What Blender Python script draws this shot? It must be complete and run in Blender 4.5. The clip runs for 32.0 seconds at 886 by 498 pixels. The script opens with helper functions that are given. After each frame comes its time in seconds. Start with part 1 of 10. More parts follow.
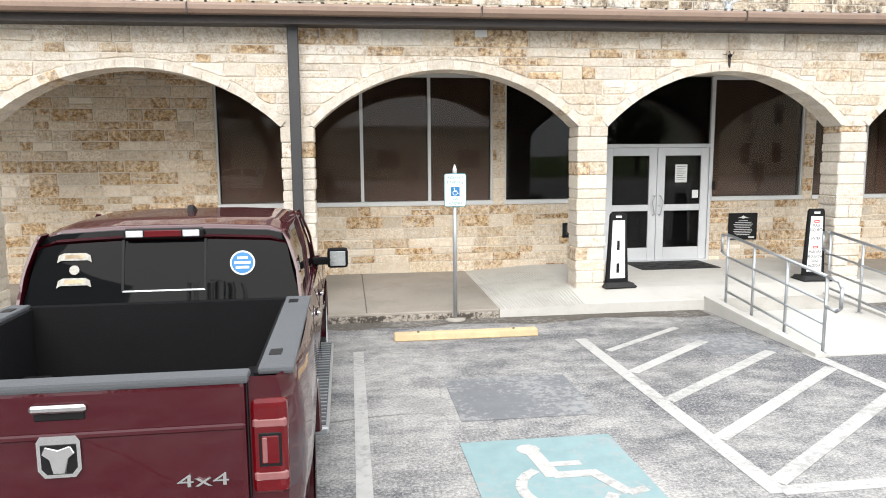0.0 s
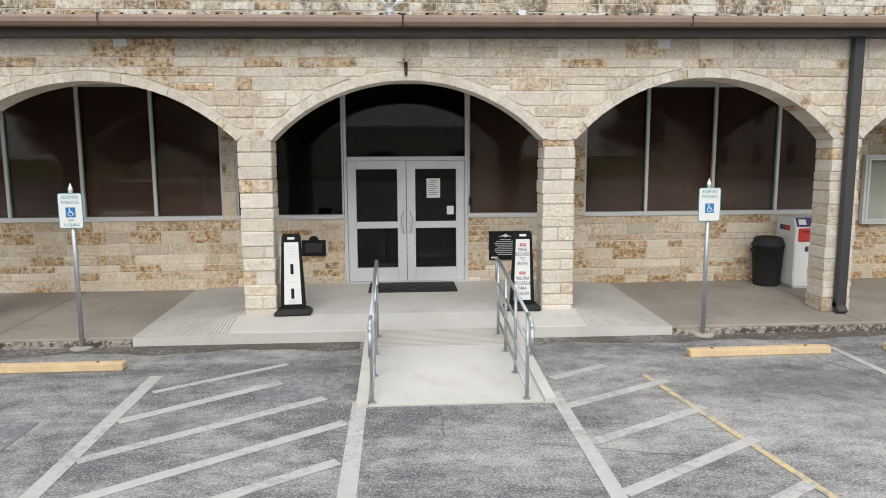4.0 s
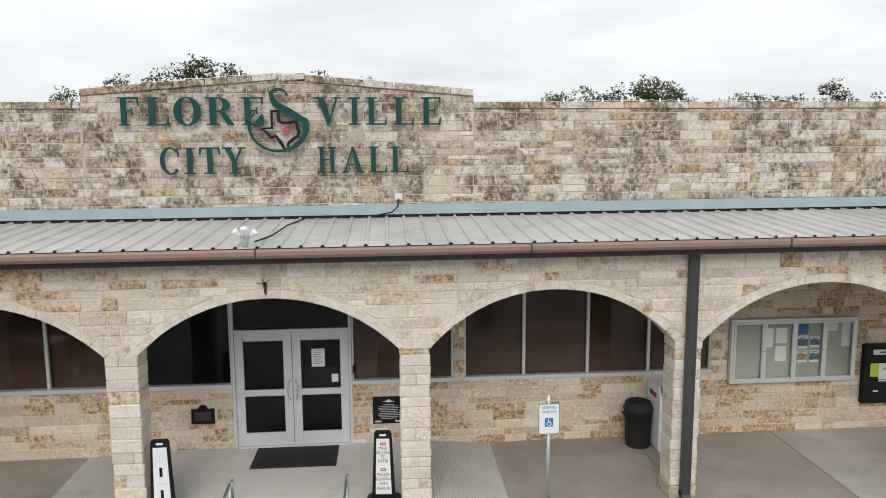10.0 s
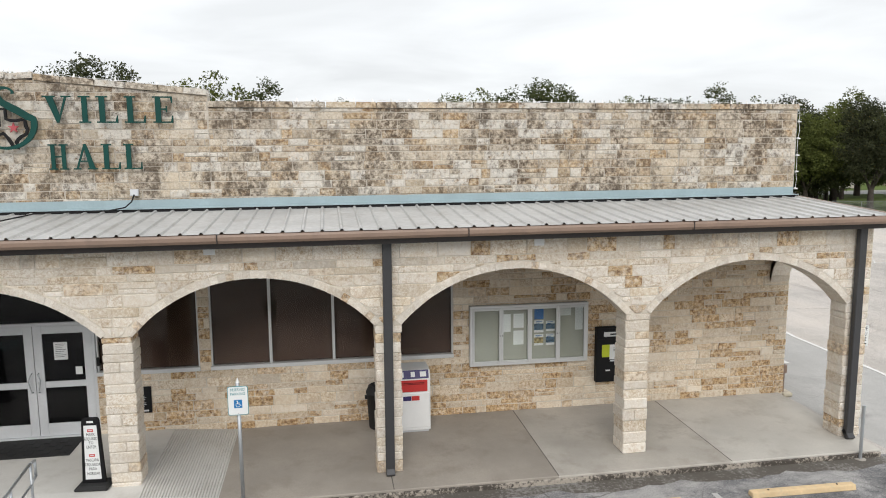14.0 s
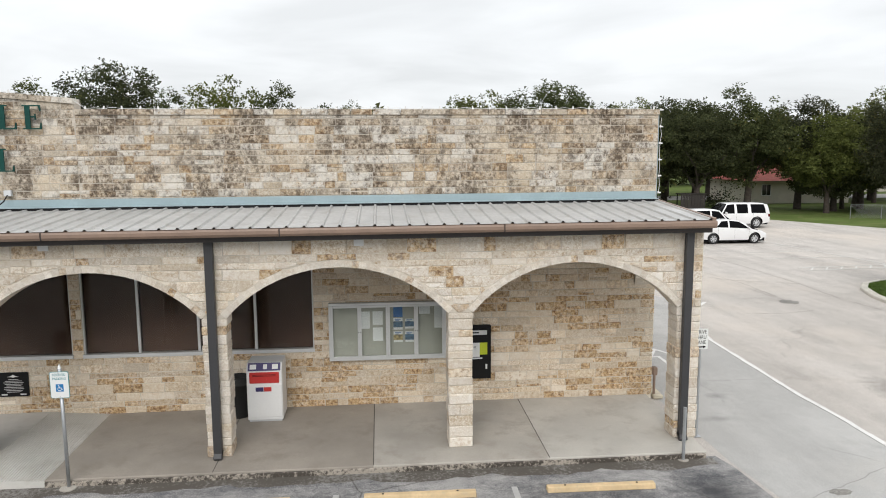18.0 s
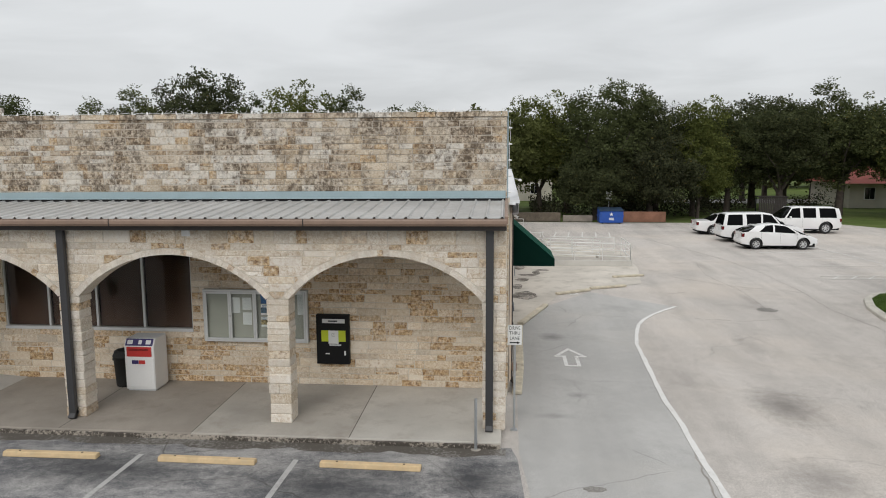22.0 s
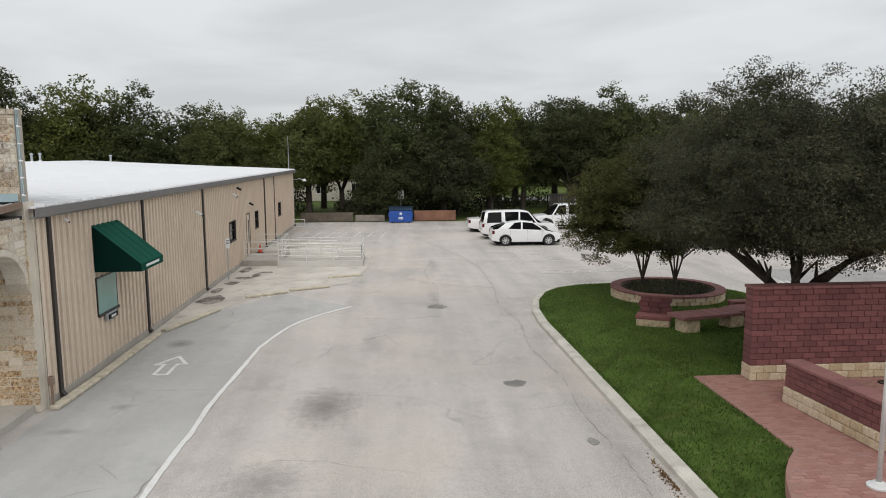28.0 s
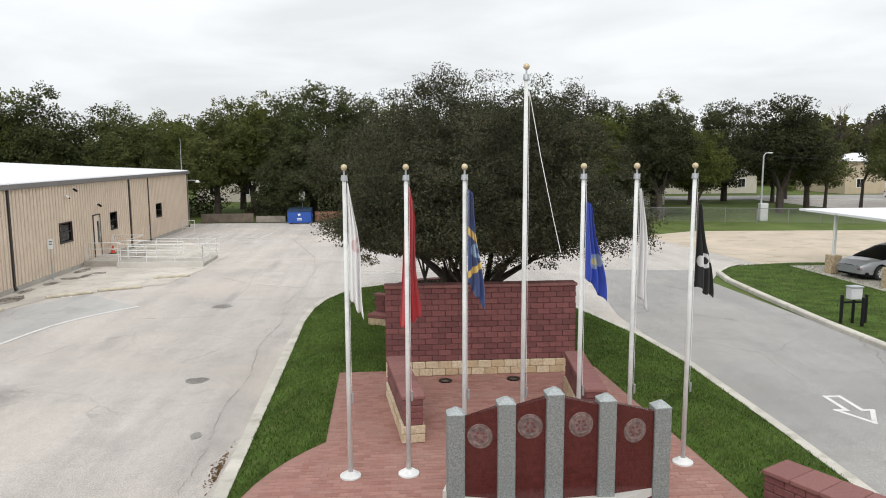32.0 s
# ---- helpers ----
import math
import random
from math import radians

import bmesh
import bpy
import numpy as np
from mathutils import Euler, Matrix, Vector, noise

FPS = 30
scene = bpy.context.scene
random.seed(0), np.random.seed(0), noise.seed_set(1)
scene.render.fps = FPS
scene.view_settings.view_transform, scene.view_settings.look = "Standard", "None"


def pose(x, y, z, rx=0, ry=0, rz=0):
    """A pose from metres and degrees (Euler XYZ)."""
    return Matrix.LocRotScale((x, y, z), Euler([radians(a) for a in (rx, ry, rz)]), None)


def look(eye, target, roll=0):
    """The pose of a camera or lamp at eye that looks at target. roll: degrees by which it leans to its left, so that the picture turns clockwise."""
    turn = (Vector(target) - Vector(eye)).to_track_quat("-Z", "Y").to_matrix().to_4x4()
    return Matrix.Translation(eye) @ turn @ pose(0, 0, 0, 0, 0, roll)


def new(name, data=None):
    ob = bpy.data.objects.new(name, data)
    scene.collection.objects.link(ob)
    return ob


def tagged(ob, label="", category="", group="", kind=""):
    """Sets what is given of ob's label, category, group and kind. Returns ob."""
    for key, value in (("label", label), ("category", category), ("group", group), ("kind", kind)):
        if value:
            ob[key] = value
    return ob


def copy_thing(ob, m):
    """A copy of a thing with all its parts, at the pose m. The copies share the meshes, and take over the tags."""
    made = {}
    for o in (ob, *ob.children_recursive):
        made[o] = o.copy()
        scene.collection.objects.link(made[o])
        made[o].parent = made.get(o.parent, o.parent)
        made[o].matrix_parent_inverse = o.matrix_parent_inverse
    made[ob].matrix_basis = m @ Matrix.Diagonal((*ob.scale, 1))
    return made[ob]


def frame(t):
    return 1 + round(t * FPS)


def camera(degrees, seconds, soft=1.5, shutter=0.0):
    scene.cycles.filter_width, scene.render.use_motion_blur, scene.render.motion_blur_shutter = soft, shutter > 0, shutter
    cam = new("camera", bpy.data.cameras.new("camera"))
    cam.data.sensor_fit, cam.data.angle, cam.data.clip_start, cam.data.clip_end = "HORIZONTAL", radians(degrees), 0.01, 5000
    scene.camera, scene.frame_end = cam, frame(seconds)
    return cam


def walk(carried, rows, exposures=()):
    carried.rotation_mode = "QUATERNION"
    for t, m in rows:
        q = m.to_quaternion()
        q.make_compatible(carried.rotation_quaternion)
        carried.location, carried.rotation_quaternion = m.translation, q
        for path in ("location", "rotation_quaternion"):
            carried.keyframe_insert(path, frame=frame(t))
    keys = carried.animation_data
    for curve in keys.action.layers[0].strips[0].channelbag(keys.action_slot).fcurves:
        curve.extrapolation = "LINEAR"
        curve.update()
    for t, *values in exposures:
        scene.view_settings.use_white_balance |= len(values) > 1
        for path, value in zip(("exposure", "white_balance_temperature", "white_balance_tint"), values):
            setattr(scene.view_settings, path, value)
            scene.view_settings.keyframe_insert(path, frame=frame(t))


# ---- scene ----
cam = camera(64.3, 32.0, 1.0)
METRES, EYE, TILT, LEAN, TURN = 41.0, 2.35, 0.0, 0.0, -7.8
ROWS = [
    (0.0, 0.0, 0.0, 0.0, -0.05, -7.72, 0.4),
    (0.5, 0.0308, -0.001, -0.0005, 2.8, -7.68, 0.27),
    (1.0, 0.0609, -0.0012, 0.0001, 4.4, -7.77, 0.23),
    (1.5, 0.084, 0.0014, 0.0002, 4.38, -7.76, 0.24),
    (2.0, 0.1024, 0.0051, 0.0003, 4.36, -7.77, 0.22),
    (2.5, 0.1168, 0.0098, 0.0001, 4.32, -7.77, 0.23),
    (4.5, 0.1388, 0.0271, 0.0129, 4.05, -7.88, 0.3),
    (5.0, 0.1381, 0.0268, 0.0286, 3.98, -7.91, 0.28),
    (5.5, 0.1373, 0.0267, 0.0434, 3.91, -7.85, 0.26),
    (6.0, 0.1369, 0.027, 0.0561, 3.88, -7.77, 0.25),
    (6.5, 0.1364, 0.0273, 0.0686, 3.81, -7.78, 0.21),
    (7.0, 0.1357, 0.0273, 0.0799, 3.79, -7.63, 0.24),
    (7.5, 0.1351, 0.0274, 0.0821, 3.7, -7.68, 0.24),
    (8.0, 0.137, 0.0272, 0.0826, 3.56, -7.7, 0.3),
    (8.5, 0.1445, 0.0271, 0.0828, 3.37, -7.78, 0.34),
    (9.0, 0.1568, 0.0265, 0.0824, 3.31, -7.78, 0.38),
    (9.5, 0.1712, 0.0257, 0.0819, 3.26, -7.76, 0.37),
    (10.0, 0.1855, 0.0244, 0.0813, 3.15, -7.71, 0.36),
    (10.5, 0.1988, 0.023, 0.081, 3.08, -7.72, 0.33),
    (11.0, 0.2095, 0.0214, 0.0806, 2.91, -7.69, 0.29),
    (11.5, 0.2185, 0.0196, 0.0801, 2.77, -7.67, 0.29),
    (12.0, 0.2287, 0.0177, 0.0794, 2.72, -7.64, 0.31),
    (12.5, 0.2403, 0.0157, 0.0791, 2.64, -7.65, 0.32),
    (13.0, 0.2529, 0.0135, 0.0788, 2.54, -7.65, 0.31),
    (13.5, 0.2661, 0.0113, 0.0789, -1.48, -7.71, 0.4),
    (14.0, 0.2797, 0.009, 0.0788, -1.63, -7.63, 0.39),
    (14.5, 0.2938, 0.007, 0.0789, -0.41, -7.63, 0.36),
    (16.5, 0.3451, -0.0018, 0.0797, 2.81, -7.58, 0.22),
    (17.0, 0.3562, -0.0034, 0.0797, 2.86, -7.57, 0.23),
    (17.5, 0.3669, -0.0045, 0.0798, 2.75, -7.55, 0.26),
    (18.0, 0.3796, -0.0054, 0.08, 2.64, -7.55, 0.31),
    (18.5, 0.3959, -0.0064, 0.0798, 2.53, -7.54, 0.36),
    (19.0, 0.4146, -0.0073, 0.0804, 2.42, -7.56, 0.35),
    (19.5, 0.4337, -0.0073, 0.0804, 2.3, -7.55, 0.34),
    (20.0, 0.4526, -0.0068, 0.0805, 2.34, -7.58, 0.32),
    (20.5, 0.4713, -0.0069, 0.0801, 2.24, -7.54, 0.35),
    (21.0, 0.4909, -0.0068, 0.0801, 2.14, -7.54, 0.36),
    (21.5, 0.5111, -0.0069, 0.08, 2.07, -7.54, 0.35),
    (22.0, 0.5304, -0.0082, 0.0795, 13.04, -7.5, 0.24),
    (22.5, 0.5515, -0.0087, 0.0806, 23.14, -7.65, -0.14),
    (23.0, 0.57, -0.0071, 0.0806, 23.0, -7.66, -0.13),
    (23.5, 0.5868, -0.0049, 0.0808, 22.83, -7.66, -0.08),
    (24.0, 0.6033, -0.0009, 0.0809, 16.89, -7.61, -0.02),
    (24.5, 0.6176, 0.0031, 0.0808, 14.66, -7.62, 0.06),
    (25.0, 0.6334, 0.0069, 0.0811, 11.37, -7.64, 0.11),
    (25.5, 0.6459, 0.0128, 0.0803, 4.33, -7.59, 0.32),
    (27.5, 0.6986, 0.0271, 0.0789, 3.74, -7.58, 0.26),
    (28.0, 0.7178, 0.0298, 0.0791, 3.63, -7.59, 0.31),
    (28.5, 0.7398, 0.0318, 0.0794, 3.49, -7.59, 0.33),
    (29.0, 0.7639, 0.033, 0.0791, 3.37, -7.58, 0.35),
    (29.5, 0.7894, 0.0337, 0.0792, 3.27, -7.6, 0.36),
    (30.0, 0.8156, 0.0342, 0.0792, 3.17, -7.57, 0.34),
    (30.5, 0.8408, 0.0333, 0.0795, 3.08, -7.57, 0.33),
    (31.0, 0.8647, 0.0319, 0.0793, 3.0, -7.52, 0.3),
    (31.5, 0.8878, 0.031, 0.0794, 2.9, -7.52, 0.25),
    (32.0, 0.9082, 0.0289, 0.0797, 2.9, -7.52, 0.21),
]
EXPOSURES = [(0.0, 0.84), (1.0, 0.61), (2.0, 0.41), (2.5, 0.34), (5.0, 0.06), (6.0, 0.15), (7.0, 0.16), (8.0, -0.04), (9.0, -0.10), (11.0, -0.02), (13.0, 0.0), (17.0, 0.0), (19.0, -0.10), (21.0, -0.22), (22.0, -0.44), (23.0, -0.33), (24.0, -0.22), (25.0, -0.32), (28.0, -0.46), (30.0, -0.46), (31.0, -0.32), (32.0, -0.08)]
walk(cam, [(t, pose(0, 0, EYE, TILT, LEAN, TURN) @ pose(METRES * x, METRES * y, METRES * z, 90 + pitch, roll, yaw)) for t, x, y, z, yaw, pitch, roll in ROWS], EXPOSURES)

# ---- overcast daylight: a cloud deck brighter overhead than at the horizon, and a weak, wide sun ----
SUN_ELEVATION, SUN_ROTATION = radians(37), radians(190)
world = bpy.data.worlds.new("overcast")
scene.world = world
world.use_nodes = True
wn, wl = world.node_tree.nodes, world.node_tree.links
wn.clear()
sky = wn.new("ShaderNodeTexSky")
sky.sky_type = "NISHITA"
sky.sun_disc = False
sky.sun_elevation, sky.sun_rotation = SUN_ELEVATION, SUN_ROTATION
gen = wn.new("ShaderNodeTexCoord")
sep = wn.new("ShaderNodeSeparateXYZ")
wl.new(gen.outputs["Generated"], sep.inputs[0])
lift = wn.new("ShaderNodeMath")
lift.operation = "MAXIMUM"
lift.inputs[1].default_value = 0.0
wl.new(sep.outputs["Z"], lift.inputs[0])
grad = wn.new("ShaderNodeMapRange")
grad.inputs["From Min"].default_value, grad.inputs["From Max"].default_value = 0.0, 1.0
grad.inputs["To Min"].default_value, grad.inputs["To Max"].default_value = 0.94, 1.62
wl.new(lift.outputs[0], grad.inputs["Value"])
# cloud bands flattened towards the horizon
add = wn.new("ShaderNodeMath")
add.operation = "ADD"
add.inputs[1].default_value = 0.12
wl.new(lift.outputs[0], add.inputs[0])
flat = wn.new("ShaderNodeVectorMath")
flat.operation = "DIVIDE"
wl.new(gen.outputs["Generated"], flat.inputs[0])
wl.new(add.outputs[0], flat.inputs[1])
cloud = wn.new("ShaderNodeTexNoise")
cloud.inputs["Scale"].default_value = 0.9
cloud.inputs["Detail"].default_value = 5.0
cloud.inputs["Roughness"].default_value = 0.5
cloud.inputs["Distortion"].default_value = 0.4
wl.new(flat.outputs[0], cloud.inputs["Vector"])
band = wn.new("ShaderNodeMapRange")
band.inputs["From Min"].default_value, band.inputs["From Max"].default_value = 0.35, 0.62
band.inputs["To Min"].default_value, band.inputs["To Max"].default_value = 0.88, 1.05
wl.new(cloud.outputs[0], band.inputs["Value"])
mul = wn.new("ShaderNodeMath")
mul.operation = "MULTIPLY"
wl.new(grad.outputs[0], mul.inputs[0])
wl.new(band.outputs[0], mul.inputs[1])
deck = wn.new("ShaderNodeBackground")
deck.inputs["Color"].default_value = (0.955, 0.98, 1.0, 1)
wl.new(mul.outputs[0], deck.inputs["Strength"])
clear = wn.new("ShaderNodeBackground")
clear.inputs["Strength"].default_value = 0.1
wl.new(sky.outputs[0], clear.inputs["Color"])
veil = wn.new("ShaderNodeMixShader")
veil.inputs[0].default_value = 0.96
wl.new(clear.outputs[0], veil.inputs[1])
wl.new(deck.outputs[0], veil.inputs[2])
wout = wn.new("ShaderNodeOutputWorld")
wl.new(veil.outputs[0], wout.inputs[0])

sun = new("sun", bpy.data.lights.new("sun", "SUN"))
sun.data.energy, sun.data.angle, sun.data.color = 1.5, radians(35), (1.0, 0.96, 0.92)
sun.matrix_world = look((3, -62, 48), (14, 0, 0))

# ---- materials ----
def nodes_of(name):
    m = bpy.data.materials.new(name)
    m.use_nodes = True
    return m, m.node_tree.nodes, m.node_tree.links, m.node_tree.nodes["Principled BSDF"]


def noise_node(n, l, scale, detail=4.0, rough=0.55, vec=None):
    t = n.new("ShaderNodeTexNoise")
    t.inputs["Scale"].default_value, t.inputs["Detail"].default_value, t.inputs["Roughness"].default_value = scale, detail, rough
    l.new(vec if vec else n.new("ShaderNodeNewGeometry").outputs["Position"], t.inputs["Vector"])
    return t.outputs[0]


def ramp(n, l, value, stops):
    r = n.new("ShaderNodeValToRGB")
    while len(r.color_ramp.elements) < len(stops):
        r.color_ramp.elements.new(0.5)
    for e, (p, c) in zip(r.color_ramp.elements, stops):
        e.position, e.color = p, (*c, 1)
    l.new(value, r.inputs[0])
    return r.outputs[0]


def mixc(n, l, fac, a, b, mode="MIX"):
    x = n.new("ShaderNodeMix")
    x.data_type, x.blend_type = "RGBA", mode
    for key, v in ((0, fac), (6, a), (7, b)):
        if isinstance(v, (int, float)):
            x.inputs[key].default_value = v
        elif isinstance(v, tuple):
            x.inputs[key].default_value = (*v, 1)
        else:
            l.new(v, x.inputs[key])
    return x.outputs[2]


def rng_map(n, l, v, a, b, c=0.0, d=1.0):
    r = n.new("ShaderNodeMapRange")
    for key, val in (("From Min", a), ("From Max", b), ("To Min", c), ("To Max", d)):
        r.inputs[key].default_value = val
    l.new(v, r.inputs["Value"])
    return r.outputs[0]


def bump(n, l, b, height, strength, dist=0.01):
    k = n.new("ShaderNodeBump")
    k.inputs["Strength"].default_value, k.inputs["Distance"].default_value = strength, dist
    l.new(height, k.inputs["Height"])
    l.new(k.outputs[0], b.inputs["Normal"])


def surf(name, col, rough=0.6, metal=0.0, var=0.12, big=1.5, fine=25.0, rel=0.15, dirt=None, coat=0.0, spec=0.5):
    """A surface with variation at two scales, a fine relief and, where given, patches of dirt."""
    m, n, l, b = nodes_of(name)
    a = noise_node(n, l, big, 5)
    f = noise_node(n, l, fine, 4)
    dark, light = tuple(c * (1 - var) for c in col), tuple(min(1, c * (1 + var)) for c in col)
    c = ramp(n, l, a, [(0.3, dark), (0.7, light)])
    c = mixc(n, l, rng_map(n, l, f, 0.3, 0.7, 0, 0.5), c, tuple(x * (1 - var * 1.2) for x in col))
    if dirt:
        c = mixc(n, l, rng_map(n, l, noise_node(n, l, big * 2.3, 7, 0.65), 0.52, 0.75, 0, 0.75), c, dirt)
    l.new(c, b.inputs["Base Color"])
    b.inputs["Metallic"].default_value, b.inputs["Coat Weight"].default_value = metal, coat
    b.inputs["Specular IOR Level"].default_value = spec
    l.new(rng_map(n, l, f, 0.2, 0.8, max(0.02, rough - 0.08), min(1, rough + 0.1)), b.inputs["Roughness"])
    if rel:
        bump(n, l, b, f, rel)
    return m


def stone_mat(name, single, weather=0.0, warm=0.0, pale=False, tone=1.0):
    """Split-face limestone: pale cream blocks, some pitted brown, some ochre or rust; weather adds grey and black lichen."""
    m, n, l, b = nodes_of(name)
    geo = n.new("ShaderNodeNewGeometry")
    pick = n.new("ShaderNodeObjectInfo").outputs["Random"] if single else geo.outputs["Random Per Island"]

    def dice(k):
        s_ = n.new("ShaderNodeMath")
        s_.operation = "MULTIPLY"
        s_.inputs[1].default_value = k
        l.new(pick, s_.inputs[0])
        f_ = n.new("ShaderNodeMath")
        f_.operation = "FRACT"
        l.new(s_.outputs[0], f_.inputs[0])
        return f_.outputs[0]

    def times(a, c):
        t_ = n.new("ShaderNodeMath")
        t_.operation = "MULTIPLY"
        l.new(a, t_.inputs[0])
        l.new(c, t_.inputs[1])
        return t_.outputs[0]

    pos = geo.outputs["Position"]
    base = ramp(n, l, pick, [(0.0, (0.62, 0.57, 0.50)), (0.20, (0.77, 0.72, 0.65)), (0.42, (0.81, 0.765, 0.70)), (0.60, (0.74, 0.665, 0.56)), (0.74, (0.80, 0.75, 0.675)), (0.88, (0.66, 0.575, 0.455)), (1.0, (0.80, 0.765, 0.71))])
    if pale:
        base = ramp(n, l, pick, [(0.0, (0.67, 0.615, 0.54)), (0.5, (0.75, 0.70, 0.63)), (1.0, (0.71, 0.655, 0.58))])
    rough = noise_node(n, l, 30.0, 8, 0.86, pos)
    blot = noise_node(n, l, 8.0, 10, 0.84, pos)
    wide = noise_node(n, l, 1.6, 9, 0.74, pos)
    # warm mottling that runs on from block to block
    c = mixc(n, l, rng_map(n, l, wide, 0.45, 0.62, 0.15 * warm, 0.30 + 0.35 * warm), base, (0.66, 0.53, 0.36))
    c = mixc(n, l, rng_map(n, l, blot, 0.52, 0.64, 0.0, 0.25 if pale else 0.48), c, (0.57, 0.43, 0.26))
    # pitted, brown-flecked faces
    c = mixc(n, l, times(rng_map(n, l, dice(17.3), 0.30, 0.90, 0.04, 0.25 if pale else 0.66), rng_map(n, l, rough, 0.510, 0.55)), c, (0.44, 0.315, 0.18))
    c = mixc(n, l, rng_map(n, l, rough, 0.485, 0.45, 0.0, 0.60), c, (0.83, 0.78, 0.70))
    # hand-sized pits and holes, darker, on the rougher blocks
    pit = noise_node(n, l, 14.0, 6, 0.70, pos)
    c = mixc(n, l, times(rng_map(n, l, dice(29.3), 0.50, 0.98, 0.02, 0.20 if pale else 0.65), rng_map(n, l, pit, 0.53, 0.60)), c, (0.44, 0.305, 0.165))
    c = mixc(n, l, rng_map(n, l, pit, 0.47, 0.40, 0.0, 0.40), c, (0.86, 0.82, 0.75))
    # ochre and rust blocks
    ochre = ramp(n, l, pit, [(0.38, (0.75, 0.615, 0.43)), (0.48, (0.56, 0.385, 0.205)), (0.60, (0.215, 0.12, 0.062))])
    c = mixc(n, l, times(rng_map(n, l, dice(37.7), (0.94 if pale else 0.90) - 0.50 * warm, (1.0 if pale else 0.97) - 0.3 * warm, 0.0, 0.95), rng_map(n, l, blot, 0.38, 0.52)), c, ochre)
    # dark wrinkles and cracks of the split face
    crease = n.new("ShaderNodeTexNoise")
    for key, val in (("Scale", 11.0), ("Detail", 4.0), ("Roughness", 0.60), ("Distortion", 1.3)):
        crease.inputs[key].default_value = val
    l.new(pos, crease.inputs["Vector"])
    off = n.new("ShaderNodeMath")
    off.operation = "SUBTRACT"
    l.new(crease.outputs[0], off.inputs[0])
    off.inputs[1].default_value = 0.5
    mag = n.new("ShaderNodeMath")
    mag.operation = "ABSOLUTE"
    l.new(off.outputs[0], mag.inputs[0])
    line_ = rng_map(n, l, mag.outputs[0], 0.004, 0.030, 1.0, 0.0)
    c = mixc(n, l, times(line_, rng_map(n, l, dice(43.7), 0.30, 0.75, 0.0, 0.15 if pale else 0.52)), c, (0.48, 0.345, 0.20))
    # whole blocks paler or darker than their neighbours
    grey = n.new("ShaderNodeCombineColor")
    for k in range(3):
        l.new(rng_map(n, l, dice(7.9), 0.0, 1.0, (0.97 if pale else 0.96) - 0.012 * k, 1.18), grey.inputs[k])
    c = mixc(n, l, 1.0, c, grey.outputs[0], "MULTIPLY")
    if tone < 1.0:
        c = mixc(n, l, 1.0, c, (tone, tone * 0.97, tone * 0.92), "MULTIPLY")
    if weather:
        run = n.new("ShaderNodeVectorMath")
        run.operation = "MULTIPLY"
        l.new(pos, run.inputs[0])
        run.inputs[1].default_value = (1.0, 1.0, 0.80)
        big = noise_node(n, l, 0.95, 10, 0.74, run.outputs[0])
        c = mixc(n, l, 0.12 * weather, c, (0.36, 0.32, 0.27))
        c = mixc(n, l, rng_map(n, l, big, 0.45, 0.56, 0.0, weather * 0.9), c, ramp(n, l, pit, [(0.40, (0.64, 0.57, 0.475)), (0.50, (0.36, 0.30, 0.235)), (0.60, (0.085, 0.065, 0.05))]))
        c = mixc(n, l, times(rng_map(n, l, dice(53.1), 0.58, 0.90, 0.0, weather), rng_map(n, l, blot, 0.42, 0.60)), c, ramp(n, l, pit, [(0.40, (0.50, 0.38, 0.25)), (0.52, (0.24, 0.165, 0.10)), (0.62, (0.075, 0.05, 0.035))]))
        c = mixc(n, l, times(rng_map(n, l, dice(71.9), 0.66, 0.74, 0.0, 0.75), rng_map(n, l, blot, 0.60, 0.50)), c, (0.76, 0.725, 0.665))
        # black lichen in fine patches that cross the joints
        spot = noise_node(n, l, 3.2, 10, 0.80, run.outputs[0])
        c = mixc(n, l, times(rng_map(n, l, spot, 0.50, 0.59, 0.0, 0.92 * weather), rng_map(n, l, big, 0.40, 0.54, 0.35, 1.0)), c, (0.115, 0.088, 0.064))
    l.new(c, b.inputs["Base Color"])
    b.inputs["Roughness"].default_value = 0.9
    b.inputs["Specular IOR Level"].default_value = 0.2
    rise = n.new("ShaderNodeMath")
    rise.operation = "MULTIPLY_ADD"
    l.new(rng_map(n, l, mag.outputs[0], 0.0, 0.03), rise.inputs[0])
    rise.inputs[1].default_value = 0.22
    l.new(rough, rise.inputs[2])
    bump(n, l, b, rise.outputs[0], 0.8, 0.026)
    return m


